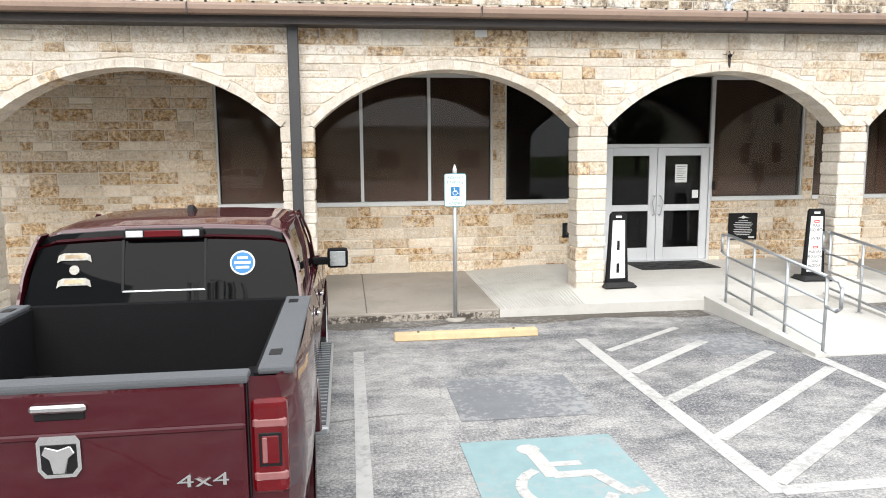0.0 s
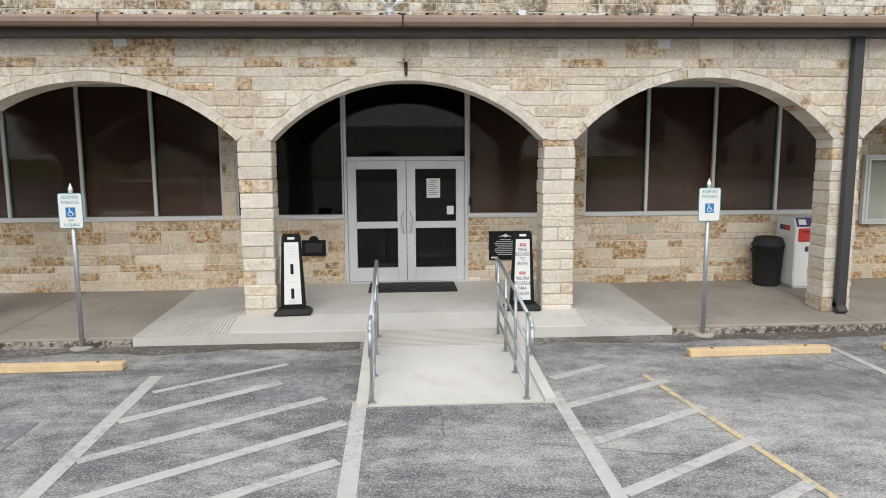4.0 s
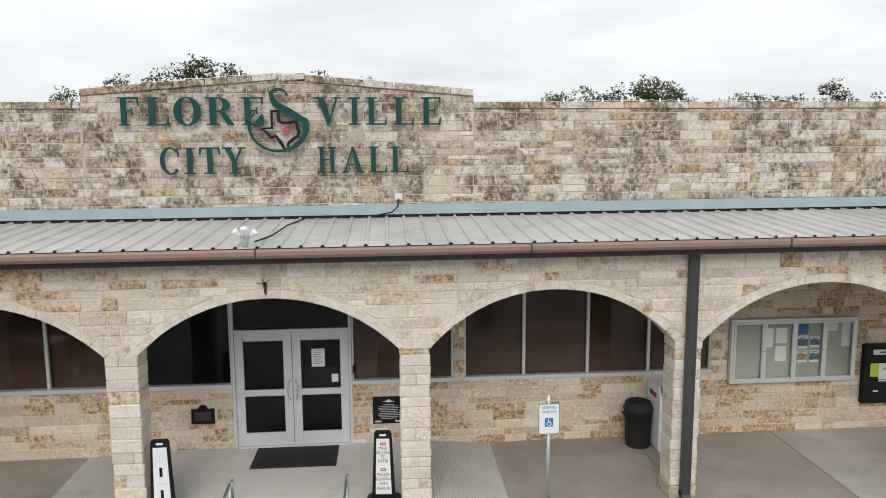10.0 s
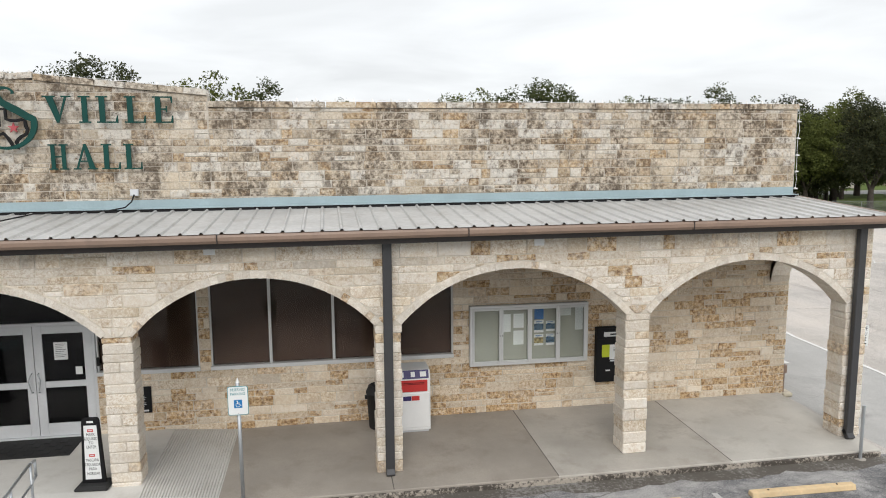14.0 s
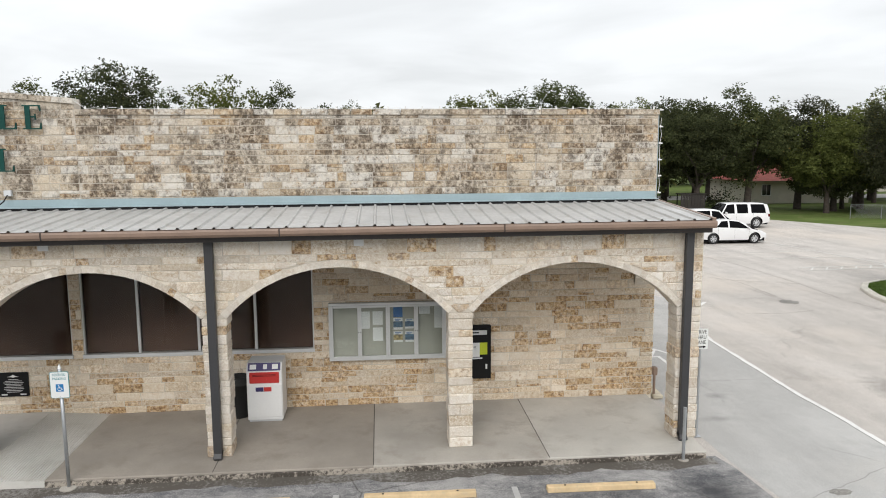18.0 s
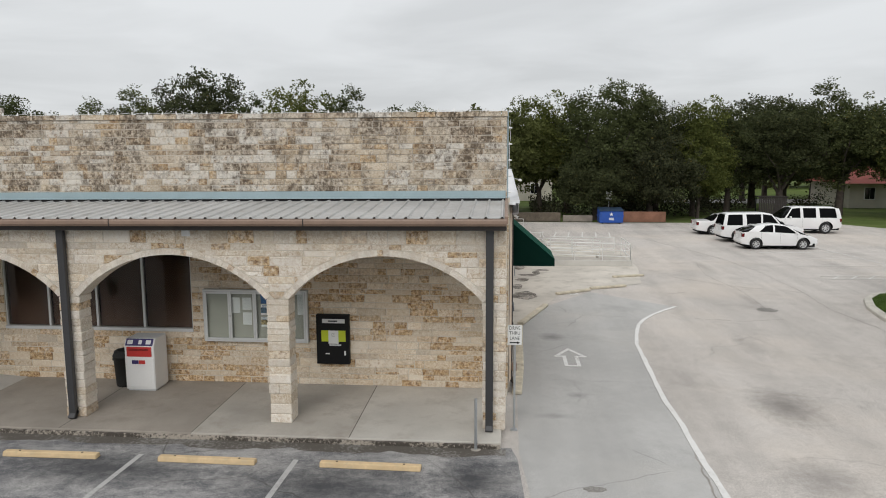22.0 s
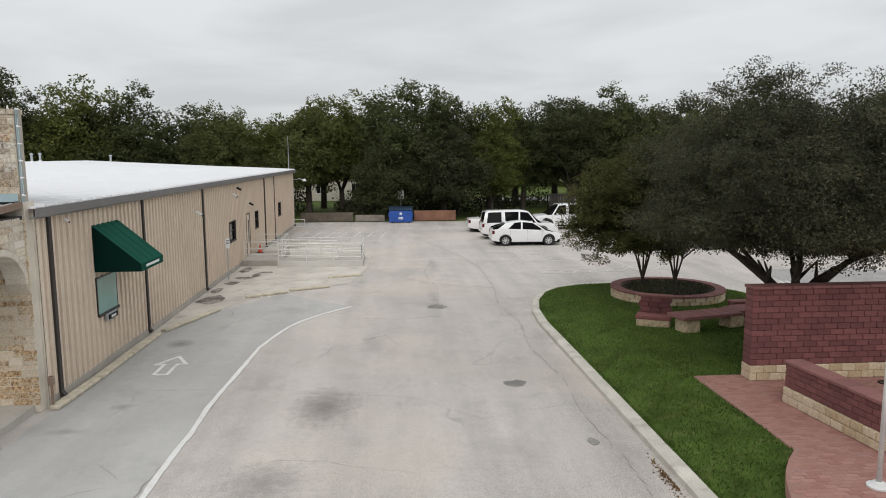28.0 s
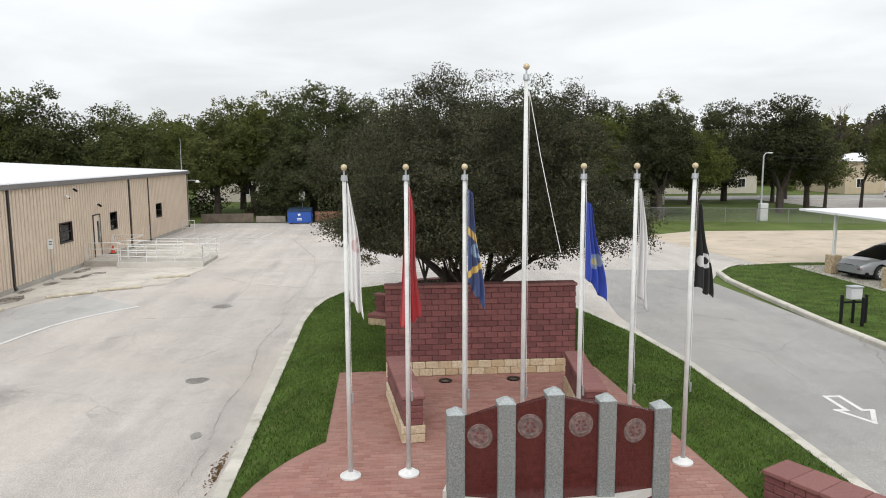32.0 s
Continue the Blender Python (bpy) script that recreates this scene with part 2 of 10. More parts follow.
def asphalt_mat(name, dark, light, cracks=0.5, stain=0.4, patch=0.5, streak=0.0, edge=0.07, grit=0.22, speck=0.55, spots=(), wear=0.0):
    """Old asphalt: worn pale areas against the dark binder, speckled aggregate, tyre streaks, oil and cracks."""
    m, n, l, b = nodes_of(name)
    geo = n.new("ShaderNodeNewGeometry").outputs["Position"]
    a = noise_node(n, l, 0.22, 10, 0.68, geo)
    mid = noise_node(n, l, 4.5, 10, 0.80, geo)
    both = n.new("ShaderNodeMath")
    both.operation = "MULTIPLY_ADD"
    l.new(rng_map(n, l, mid, 0.3, 0.7, -0.5, 0.5), both.inputs[0])
    both.inputs[1].default_value = grit
    l.new(a, both.inputs[2])
    if wear:
        span = n.new("ShaderNodeVectorMath")
        span.operation = "MULTIPLY"
        l.new(geo, span.inputs[0])
        span.inputs[1].default_value = (0.55, 1.25, 1.0)
        more = n.new("ShaderNodeMath")
        more.operation = "MULTIPLY_ADD"
        l.new(rng_map(n, l, noise_node(n, l, 1.0, 12, 0.78, span.outputs[0]), 0.3, 0.7, -0.5, 0.5), more.inputs[0])
        more.inputs[1].default_value = wear
        l.new(both.outputs[0], more.inputs[2])
        both = more
    c = ramp(n, l, both.outputs[0], [(patch - edge, dark), (patch + edge, light)])
    if streak:
        run = n.new("ShaderNodeVectorMath")
        run.operation = "MULTIPLY"
        l.new(geo, run.inputs[0])
        run.inputs[1].default_value = (1.0, 0.07, 1.0)
        c = mixc(n, l, rng_map(n, l, noise_node(n, l, 0.8, 7, 0.6, run.outputs[0]), 0.40, 0.66, 0, streak), c, tuple(x * 0.62 for x in dark))
        c = mixc(n, l, rng_map(n, l, noise_node(n, l, 0.12, 5, 0.6, geo), 0.50, 0.66, 0, 0.55), c, (light[0] * 1.12, light[1] * 1.06, light[2] * 0.98))
    fine = noise_node(n, l, 42.0, 5, 0.75, geo)
    c = mixc(n, l, rng_map(n, l, fine, 0.50, 0.60, 0, speck), c, tuple(min(1, x * 1.5) for x in light))
    c = mixc(n, l, rng_map(n, l, fine, 0.49, 0.40, 0, speck), c, tuple(x * 0.6 for x in dark))
    c = mixc(n, l, rng_map(n, l, noise_node(n, l, 0.45, 8, 0.66, geo), 0.54, 0.68, 0, stain), c, tuple(x * 0.5 for x in dark))
    # soft oil and rubber stains, each of its own place and size
    for sx, sy, rx, ry, k in spots:
        rel = n.new("ShaderNodeVectorMath")
        rel.operation = "SUBTRACT"
        l.new(geo, rel.inputs[0])
        rel.inputs[1].default_value = (sx, sy, 0)
        div = n.new("ShaderNodeVectorMath")
        div.operation = "DIVIDE"
        l.new(rel.outputs[0], div.inputs[0])
        div.inputs[1].default_value = (rx, ry, 1)
        far = n.new("ShaderNodeVectorMath")
        far.operation = "LENGTH"
        l.new(div.outputs[0], far.inputs[0])
        rag = n.new("ShaderNodeMath")
        rag.operation = "MULTIPLY_ADD"
        l.new(mid, rag.inputs[0])
        rag.inputs[1].default_value = 1.2
        l.new(far.outputs["Value"], rag.inputs[2])
        c = mixc(n, l, rng_map(n, l, rag.outputs[0], 0.7, 1.6, k, 0.0), c, tuple(x * 0.45 for x in dark))
    v = n.new("ShaderNodeTexVoronoi")
    v.feature = "DISTANCE_TO_EDGE"
    v.inputs["Scale"].default_value = 0.27
    warp = n.new("ShaderNodeVectorMath")
    warp.operation = "ADD"
    wob = n.new("ShaderNodeTexNoise")
    wob.inputs["Scale"].default_value, wob.inputs["Detail"].default_value = 0.5, 8
    l.new(geo, wob.inputs["Vector"])
    l.new(geo, warp.inputs[0])
    mild = n.new("ShaderNodeVectorMath")
    mild.operation = "SCALE"
    mild.inputs["Scale"].default_value = 0.7
    l.new(wob.outputs[1], mild.inputs[0])
    l.new(mild.outputs[0], warp.inputs[1])
    l.new(warp.outputs[0], v.inputs["Vector"])
    gate = n.new("ShaderNodeMath")
    gate.operation = "MULTIPLY"
    l.new(rng_map(n, l, v.outputs["Distance"], 0.0, 0.0045, cracks, 0.0), gate.inputs[0])
    l.new(rng_map(n, l, noise_node(n, l, 0.3, 3, 0.5, geo), 0.46, 0.56), gate.inputs[1])
    c = mixc(n, l, gate.outputs[0], c, (0.07, 0.065, 0.06))
    # crazed areas with a net of fine cracks
    net = n.new("ShaderNodeTexVoronoi")
    net.feature = "DISTANCE_TO_EDGE"
    net.inputs["Scale"].default_value = 2.2
    l.new(warp.outputs[0], net.inputs["Vector"])
    craze = n.new("ShaderNodeMath")
    craze.operation = "MULTIPLY"
    l.new(rng_map(n, l, net.outputs["Distance"], 0.0, 0.03, cracks * 0.4, 0.0), craze.inputs[0])
    l.new(rng_map(n, l, noise_node(n, l, 0.21, 4, 0.6, geo), 0.55, 0.63), craze.inputs[1])
    c = mixc(n, l, craze.outputs[0], c, tuple(x * 0.45 for x in dark))
    l.new(c, b.inputs["Base Color"])
    b.inputs["Roughness"].default_value = 0.9
    b.inputs["Specular IOR Level"].default_value = 0.25
    bump(n, l, b, fine, 0.6, 0.008)
    return m


def leaf_mat(name, a, c, dry=(0.16, 0.12, 0.03), other=None):
    m, n, l, b = nodes_of(name)
    pick = n.new("ShaderNodeNewGeometry").outputs["Random Per Island"]
    col = ramp(n, l, pick, [(0.0, a), (0.75, c), (0.955, c), (1.0, dry)])
    col = mixc(n, l, rng_map(n, l, noise_node(n, l, 0.45, 5), 0.35, 0.68, 0, 0.65), col, tuple(x * 0.6 for x in a))
    if other:
        one = n.new("ShaderNodeObjectInfo").outputs["Random"]
        col = mixc(n, l, rng_map(n, l, one, 0.25, 0.95, 0.0, 0.85), col, mixc(n, l, pick, tuple(x * 0.6 for x in other), other))
    l.new(col, b.inputs["Base Color"])
    b.inputs["Roughness"].default_value = 0.75
    b.inputs["Specular IOR Level"].default_value = 0.12
    thin = n.new("ShaderNodeBsdfTranslucent")
    l.new(col, thin.inputs["Color"])
    mix = n.new("ShaderNodeMixShader")
    mix.inputs[0].default_value = 0.35
    l.new(b.outputs[0], mix.inputs[1])
    l.new(thin.outputs[0], mix.inputs[2])
    l.new(mix.outputs[0], n["Material Output"].inputs["Surface"])
    return m


def worn_paint(name, col, under, keep=0.55):
    """Road paint, worn through to the surface under it."""
    m, n, l, b = nodes_of(name)
    w = noise_node(n, l, 14.0, 8, 0.75)
    big = noise_node(n, l, 1.2, 4)
    s = n.new("ShaderNodeMath")
    s.operation = "ADD"
    l.new(w, s.inputs[0])
    l.new(rng_map(n, l, big, 0.3, 0.7, -0.12, 0.12), s.inputs[1])
    c = mixc(n, l, rng_map(n, l, s.outputs[0], keep, keep + 0.12), ramp(n, l, noise_node(n, l, 5.0, 5), [(0.3, tuple(x * 0.86 for x in col)), (0.7, col)]), under)
    l.new(c, b.inputs["Base Color"])
    b.inputs["Roughness"].default_value = 0.8
    bump(n, l, b, w, 0.2, 0.004)
    return m


def glass_dark(name, col, rough=0.03):
    """Tinted glazing before a dim room: dark, glossy, with a little waviness."""
    m, n, l, b = nodes_of(name)
    c = ramp(n, l, noise_node(n, l, 0.6, 3), [(0.3, tuple(x * 0.8 for x in col)), (0.7, col)])
    l.new(c, b.inputs["Base Color"])
    b.inputs["Roughness"].default_value, b.inputs["Specular IOR Level"].default_value = rough, 0.4
    bump(n, l, b, noise_node(n, l, 0.8, 2), 0.02, 0.02)
    return m


STONE_ONE, STONE_ALL = stone_mat("limestone_block", True, 0.0, 0.26), stone_mat("limestone_blocks", False, 0.0, 0.26)
RING_STONE = stone_mat("pale_cut_limestone", True, 0.0, 0.0, True)
WALL_ONE, WALL_ALL = stone_mat("ochre_wall_block", True, 0.0, 0.80, False, 0.97), stone_mat("ochre_wall_blocks", False, 0.0, 0.80, False, 0.97)
STONE_OLD_ONE, STONE_OLD = stone_mat("weathered_limestone_block", True, 0.95, 0.50, False, 0.86), stone_mat("weathered_limestone_blocks", False, 0.95, 0.50, False, 0.86)
MORTAR = surf("mortar", (0.70, 0.635, 0.54), 0.95, var=0.15, fine=60, rel=0.4)
MORTAR_OLD = surf("weathered_mortar", (0.56, 0.505, 0.435), 0.95, var=0.3, big=1.2, fine=50, rel=0.4, dirt=(0.34, 0.29, 0.235))
CONCRETE = surf("concrete_slab", (0.435, 0.405, 0.360), 0.85, var=0.20, big=0.8, fine=50, dirt=(0.285, 0.255, 0.218))
# porch slab tones: brown dirt, plus porch shade and lighter east end as colour
CONCRETE_WEST = surf("stained_shaded_concrete", (0.335, 0.300, 0.258), 0.85, var=0.22, big=0.7, fine=50, dirt=(0.225, 0.195, 0.16))
CONCRETE_EAST = surf("lighter_end_concrete", (0.50, 0.475, 0.43), 0.85, var=0.16, big=0.8, fine=50, dirt=(0.34, 0.305, 0.265))
CONCRETE_NEW = surf("pale_concrete", (0.56, 0.545, 0.51), 0.85, var=0.10, big=1.2, fine=60, dirt=(0.44, 0.42, 0.38))
KERB_OLD = worn_paint("stained_kerb", (0.065, 0.055, 0.045), (0.37, 0.33, 0.28), 0.45)
KERB = surf("kerb_concrete", (0.56, 0.53, 0.47), 0.9, var=0.2, big=1.0, fine=40, dirt=(0.27, 0.245, 0.20), rel=0.3)
LOT_SPOTS = ((10.4, 7.6, 2.2, 1.1, 0.6), (14.2, 8.3, 2.4, 0.9, 0.85), (18.4, 8.0, 2.3, 1.1, 0.85), (20.9, 8.4, 0.9, 1.1, 0.9), (12.4, 5.2, 1.6, 1.8, 0.65), (16.2, 5.0, 1.4, 2.0, 0.70), (4.4, 8.6, 1.4, 0.5, 0.45), (19.6, 4.6, 1.2, 2.0, 0.5))
ASPHALT = asphalt_mat("worn_asphalt", (0.108, 0.110, 0.120), (0.372, 0.362, 0.350), 0.8, 0.58, 0.49, 0.0, 0.16, 0.30, 0.42, LOT_SPOTS, 0.55)
DRIVE_SPOTS = ((27.75, 12.6, 0.85, 1.5, 0.85), (27.0, 8.9, 0.9, 1.1, 0.6), (28.7, 17.8, 0.5, 1.3, 0.3), (31.4, 33.0, 0.35, 3.0, 0.4), (30.95, 24.5, 0.3, 2.2, 0.35), (33.9, 18.4, 0.35, 1.0, 0.35))
LANE = asphalt_mat("lane_asphalt", (0.375, 0.367, 0.354), (0.455, 0.447, 0.432), 0.4, 0.25, 0.48, 0.30, 0.12, 0.25, 0.3, ((22.9, 18.4, 0.5, 0.55, 0.75), (23.2, 13.0, 0.3, 0.25, 0.5), (22.6, 11.6, 0.5, 0.2, 0.4)))
DRIVE = asphalt_mat("pale_drive", (0.420, 0.388, 0.357), (0.530, 0.494, 0.459), 0.32, 0.26, 0.48, 0.52, 0.13, 0.35, 0.45, DRIVE_SPOTS)
ROAD = asphalt_mat("grey_road", (0.27, 0.263, 0.253), (0.355, 0.346, 0.334), 0.45, 0.25, 0.48, 0.35, 0.12)
PAINT_WHITE = worn_paint("white_line_paint", (0.46, 0.452, 0.44), (0.31, 0.305, 0.295), 0.51)
LANE_PAINT = worn_paint("lane_line_paint", (0.72, 0.71, 0.69), (0.44, 0.42, 0.395), 0.57)
PAINT_FAINT = worn_paint("faded_line_paint", (0.66, 0.65, 0.62), (0.42, 0.405, 0.38), 0.52)
PAINT_YELLOW = worn_paint("yellow_line_paint", (0.56, 0.44, 0.26), (0.30, 0.285, 0.26), 0.46)
PAINT_BLUE = worn_paint("blue_bay_paint", (0.225, 0.335, 0.35), (0.27, 0.31, 0.315), 0.53)
PATCH = worn_paint("dark_sealed_patch", (0.165, 0.172, 0.185), (0.27, 0.272, 0.272), 0.47)
STOP = surf("yellow_wheel_stop", (0.63, 0.47, 0.275), 0.85, var=0.15, big=4, dirt=(0.46, 0.38, 0.26), rel=0.3)
ALU = surf("aluminium_frame", (0.62, 0.635, 0.65), 0.5, 0.2, var=0.06, rel=0.02)
ALU_LIGHT = surf("pale_aluminium", (0.64, 0.65, 0.65), 0.45, 0.25, var=0.05, rel=0.02)
GALV = surf("galvanised_steel", (0.48, 0.50, 0.52), 0.42, 0.75, var=0.12, fine=18, rel=0.03)
GLASS = glass_dark("tinted_window", (0.085, 0.066, 0.058), 0.08)
GLASS_DOOR = glass_dark("dark_door_glass", (0.016, 0.016, 0.018), 0.05)
GUTTER = surf("brown_gutter", (0.26, 0.18, 0.135), 0.5, var=0.12, rel=0.04, dirt=(0.18, 0.125, 0.10))
DARK_TRIM = surf("dark_brown_trim", (0.035, 0.028, 0.026), 0.5, var=0.15, rel=0.03)
DOWNSPOUT = surf("charcoal_downspout", (0.045, 0.045, 0.048), 0.45, var=0.15, rel=0.03)
ROOF_METAL = surf("galvalume_roof", (0.49, 0.485, 0.475), 0.5, 0.2, var=0.16, big=0.9, fine=12, rel=0.04, dirt=(0.35, 0.33, 0.305))
FLASHING = surf("blue_grey_flashing", (0.34, 0.43, 0.46), 0.5, 0.2, var=0.1, rel=0.03)
ROOF_WHITE = surf("white_roof", (0.74, 0.75, 0.765), 0.6, var=0.03, big=0.3, rel=0.02)
SIDING = surf("tan_siding", (0.72, 0.605, 0.495), 0.55, var=0.07, big=0.6, fine=14, rel=0.03)
GREEN = surf("green_sign_paint", (0.008, 0.060, 0.050), 0.55, var=0.2, rel=0.02, spec=0.2)
BLACK = surf("black_paint", (0.007, 0.007, 0.008), 0.55, var=0.15, rel=0.05, spec=0.25)
BLACK_SOFT = surf("black_rubber", (0.018, 0.018, 0.018), 0.8, var=0.2, fine=50, rel=0.3)
RED = surf("red_paint", (0.52, 0.035, 0.03), 0.5, var=0.1, rel=0.02)
WHITE = surf("white_paint", (0.78, 0.78, 0.77), 0.45, var=0.04, rel=0.02)
PAPER = surf("printed_paper", (0.74, 0.75, 0.74), 0.8, var=0.04, rel=0.0)
SIGN_TEAL = surf("teal_print", (0.03, 0.25, 0.28), 0.5, var=0.05, rel=0.0)
SIGN_BLUE = surf("blue_print", (0.01, 0.17, 0.42), 0.45, var=0.05, rel=0.0)
BRICK_ONE = surf("red_split_block", (0.17, 0.062, 0.058), 0.9, var=0.28, big=3.0, fine=35, rel=0.7)
BRICK_CAP = surf("red_cap_block", (0.24, 0.095, 0.085), 0.9, var=0.2, big=3.0, fine=35, rel=0.4)
BUFF = surf("buff_split_block", (0.53, 0.42, 0.28), 0.9, var=0.4, big=9.0, fine=30, rel=1.0, dirt=(0.33, 0.22, 0.12))
PAVER = surf("red_paver", (0.41, 0.205, 0.17), 0.9, var=0.2, big=1.2, fine=40, rel=0.3, dirt=(0.36, 0.215, 0.18))
SAND_JOINT = surf("paver_joint", (0.30, 0.17, 0.14), 0.95, var=0.15, rel=0.3)
GRANITE = surf("grey_granite", (0.235, 0.25, 0.245), 0.5, var=0.45, big=45, fine=160, rel=0.1)
GRANITE_TOP = surf("pale_granite_top", (0.36, 0.385, 0.385), 0.5, var=0.3, big=45, fine=160, rel=0.1)
RED_GRANITE = surf("polished_red_granite", (0.088, 0.020, 0.018), 0.25, var=0.35, big=20, fine=150, rel=0.02)
GRASS = leaf_mat("lawn_blades", (0.040, 0.079, 0.014), (0.168, 0.252, 0.055), (0.28, 0.27, 0.12))
LAWN = surf("lawn_soil", (0.062, 0.102, 0.020), 0.95, var=0.5, big=1.6, fine=30, rel=0.5, dirt=(0.12, 0.125, 0.045), spec=0.1)
FIELD = surf("rough_grass", (0.105, 0.145, 0.040), 0.95, var=0.3, big=0.3, fine=8, rel=0.4, dirt=(0.19, 0.165, 0.085), spec=0.1)
CALICHE = surf("pale_gravel", (0.52, 0.44, 0.345), 0.95, var=0.18, big=0.35, fine=20, rel=0.4, dirt=(0.27, 0.235, 0.15))
SOIL = surf("bed_soil", (0.045, 0.032, 0.022), 0.95, var=0.4, big=3, fine=25, rel=0.8)
BARK = surf("bark", (0.075, 0.06, 0.05), 0.95, var=0.35, big=4, fine=25, rel=0.9)
LEAF_OAK = leaf_mat("oak_leaves", (0.034, 0.037, 0.021), (0.130, 0.132, 0.082))
LEAF_MID = leaf_mat("mid_green_leaves", (0.046, 0.054, 0.019), (0.145, 0.145, 0.054))
WOOD_DARK = leaf_mat("dark_wood_leaves", (0.032, 0.037, 0.020), (0.088, 0.096, 0.049), other=(0.100, 0.120, 0.048))
WOOD_MID = leaf_mat("green_wood_leaves", (0.042, 0.054, 0.022), (0.115, 0.132, 0.053), other=(0.160, 0.178, 0.062))
WOOD_LIGHT = leaf_mat("yellow_wood_leaves", (0.068, 0.086, 0.022), (0.180, 0.195, 0.058), other=(0.13, 0.155, 0.045))
POLE = surf("flagpole_aluminium", (0.70, 0.71, 0.70), 0.7, 0.0, var=0.14, big=2.0, rel=0.02, dirt=(0.52, 0.52, 0.51), spec=0.2)
GOLD = surf("gilded_ball", (0.60, 0.50, 0.33), 0.5, 0.3, var=0.1, rel=0.0)

# ---- mesh tools ----
def part(name, bm, material, parent=None, label="", smooth=False):
    """One mesh object from a bmesh or from (vertices, faces), under a thing or a part."""
    me = bpy.data.meshes.new(name)
    if isinstance(bm, tuple):
        me.from_pydata(bm[0], [], bm[1])
    else:
        bm.to_mesh(me)
        bm.free()
    for mt in material if isinstance(material, list) else [material]:
        me.materials.append(mt)
    if smooth:
        me.polygons.foreach_set("use_smooth", [True] * len(me.polygons))
    ob = new(name, me)
    ob.parent = parent
    return tagged(ob, label)


def thing(name, m=None, label="", category="", group="", kind=""):
    ob = new(name)
    ob.empty_display_size = 0.2
    if m is not None:
        ob.matrix_basis = m
    return tagged(ob, label, category, group, kind)


def box(x0, x1, y0, y1, z0, z1, bev=0.0, bm=None, seg=1):
    b = bmesh.new()
    v = bmesh.ops.create_cube(b, size=1)["verts"]
    for p in v:
        p.co = Vector((x0 if p.co.x < 0 else x1, y0 if p.co.y < 0 else y1, z0 if p.co.z < 0 else z1))
    if bev:
        bmesh.ops.bevel(b, geom=b.edges[:], offset=bev, segments=seg, affect="EDGES", profile=0.6)
    return joined(bm, b)


def joined(bm, b):
    """Adds the bmesh b to bm, if there is one."""
    if bm is None:
        return b
    me = bpy.data.meshes.new("join")
    b.to_mesh(me)
    b.free()
    bm.from_mesh(me)
    bpy.data.meshes.remove(me)
    return bm


def turned(b, m, bm=None):
    bmesh.ops.transform(b, matrix=m, verts=b.verts)
    return joined(bm, b)


def rod(p, q, r, r2=None, n=10, bm=None, caps=True):
    """A round bar from p to q."""
    p, q = Vector(p), Vector(q)
    b = bmesh.new()
    bmesh.ops.create_cone(b, cap_ends=caps, segments=n, radius1=r, radius2=r if r2 is None else r2, depth=(q - p).length)
    return turned(b, Matrix.Translation((p + q) / 2) @ (q - p).to_track_quat("Z", "Y").to_matrix().to_4x4(), bm)


def pipe(points, r, n=8, bm=None):
    """A bent bar through the points, with round joints."""
    b = bm if bm is not None else bmesh.new()
    for p, q in zip(points, points[1:]):
        rod(p, q, r, n=n, bm=b)
    for p in points[1:-1]:
        ball(p, r, bm=b, n=n)
    return b


def ball(p, r, bm=None, n=10, squash=(1, 1, 1)):
    b = bmesh.new()
    bmesh.ops.create_uvsphere(b, u_segments=n, v_segments=max(5, n // 2 + 1), radius=r)
    return turned(b, Matrix.Translation(p) @ Matrix.Diagonal((*squash, 1)), bm)


def prism(pts, a, c, axis="y", bm=None, bev=0.0):
    """A flat outline pushed from a to c along an axis. Outline in the two other axes, in their order."""
    def at(u, v, d):
        return {"x": (d, u, v), "y": (u, d, v), "z": (u, v, d)}[axis]
    b = bmesh.new()
    lo = [b.verts.new(at(u, v, a)) for u, v in pts]
    hi = [b.verts.new(at(u, v, c)) for u, v in pts]
    b.faces.new(lo)
    b.faces.new(hi)
    for i in range(len(pts)):
        j = (i + 1) % len(pts)
        b.faces.new((lo[i], lo[j], hi[j], hi[i]))
    bmesh.ops.recalc_face_normals(b, faces=b.faces)
    if bev:
        bmesh.ops.bevel(b, geom=b.edges[:], offset=bev, segments=1, affect="EDGES")
    return joined(bm, b)


def lathe(profile, n=20, m=None, bm=None, caps=True):
    """Turns (r, z) pairs round z, with closed ends unless caps is off."""
    b = bmesh.new()
    rings = [[b.verts.new((r * math.cos(2 * math.pi * k / n), r * math.sin(2 * math.pi * k / n), z)) for k in range(n)] for r, z in profile]
    for a, c in zip(rings, rings[1:]):
        for k in range(n):
            b.faces.new((a[k], a[(k + 1) % n], c[(k + 1) % n], c[k]))
    if caps and profile[0][0] > 0:
        b.faces.new(rings[0])
    if caps and profile[-1][0] > 0:
        b.faces.new(rings[-1])
    bmesh.ops.remove_doubles(b, verts=b.verts, dist=1e-5)
    bmesh.ops.recalc_face_normals(b, faces=b.faces)
    return turned(b, m if m is not None else Matrix(), bm)


def sheet(pts, z, name, material, label, category="", cut=1.0):
    """A flat piece of ground with the outline pts."""
    b = bmesh.new()
    b.faces.new([b.verts.new((x, y, z)) for x, y in pts])
    b.normal_update()
    bmesh.ops.triangulate(b, faces=b.faces, quad_method="BEAUTY", ngon_method="EAR_CLIP")
    bmesh.ops.recalc_face_normals(b, faces=b.faces)
    for f in b.faces:
        if f.normal.z < 0:
            f.normal_flip()
    return tagged(part(name, b, material), label, category or name, kind="structure")


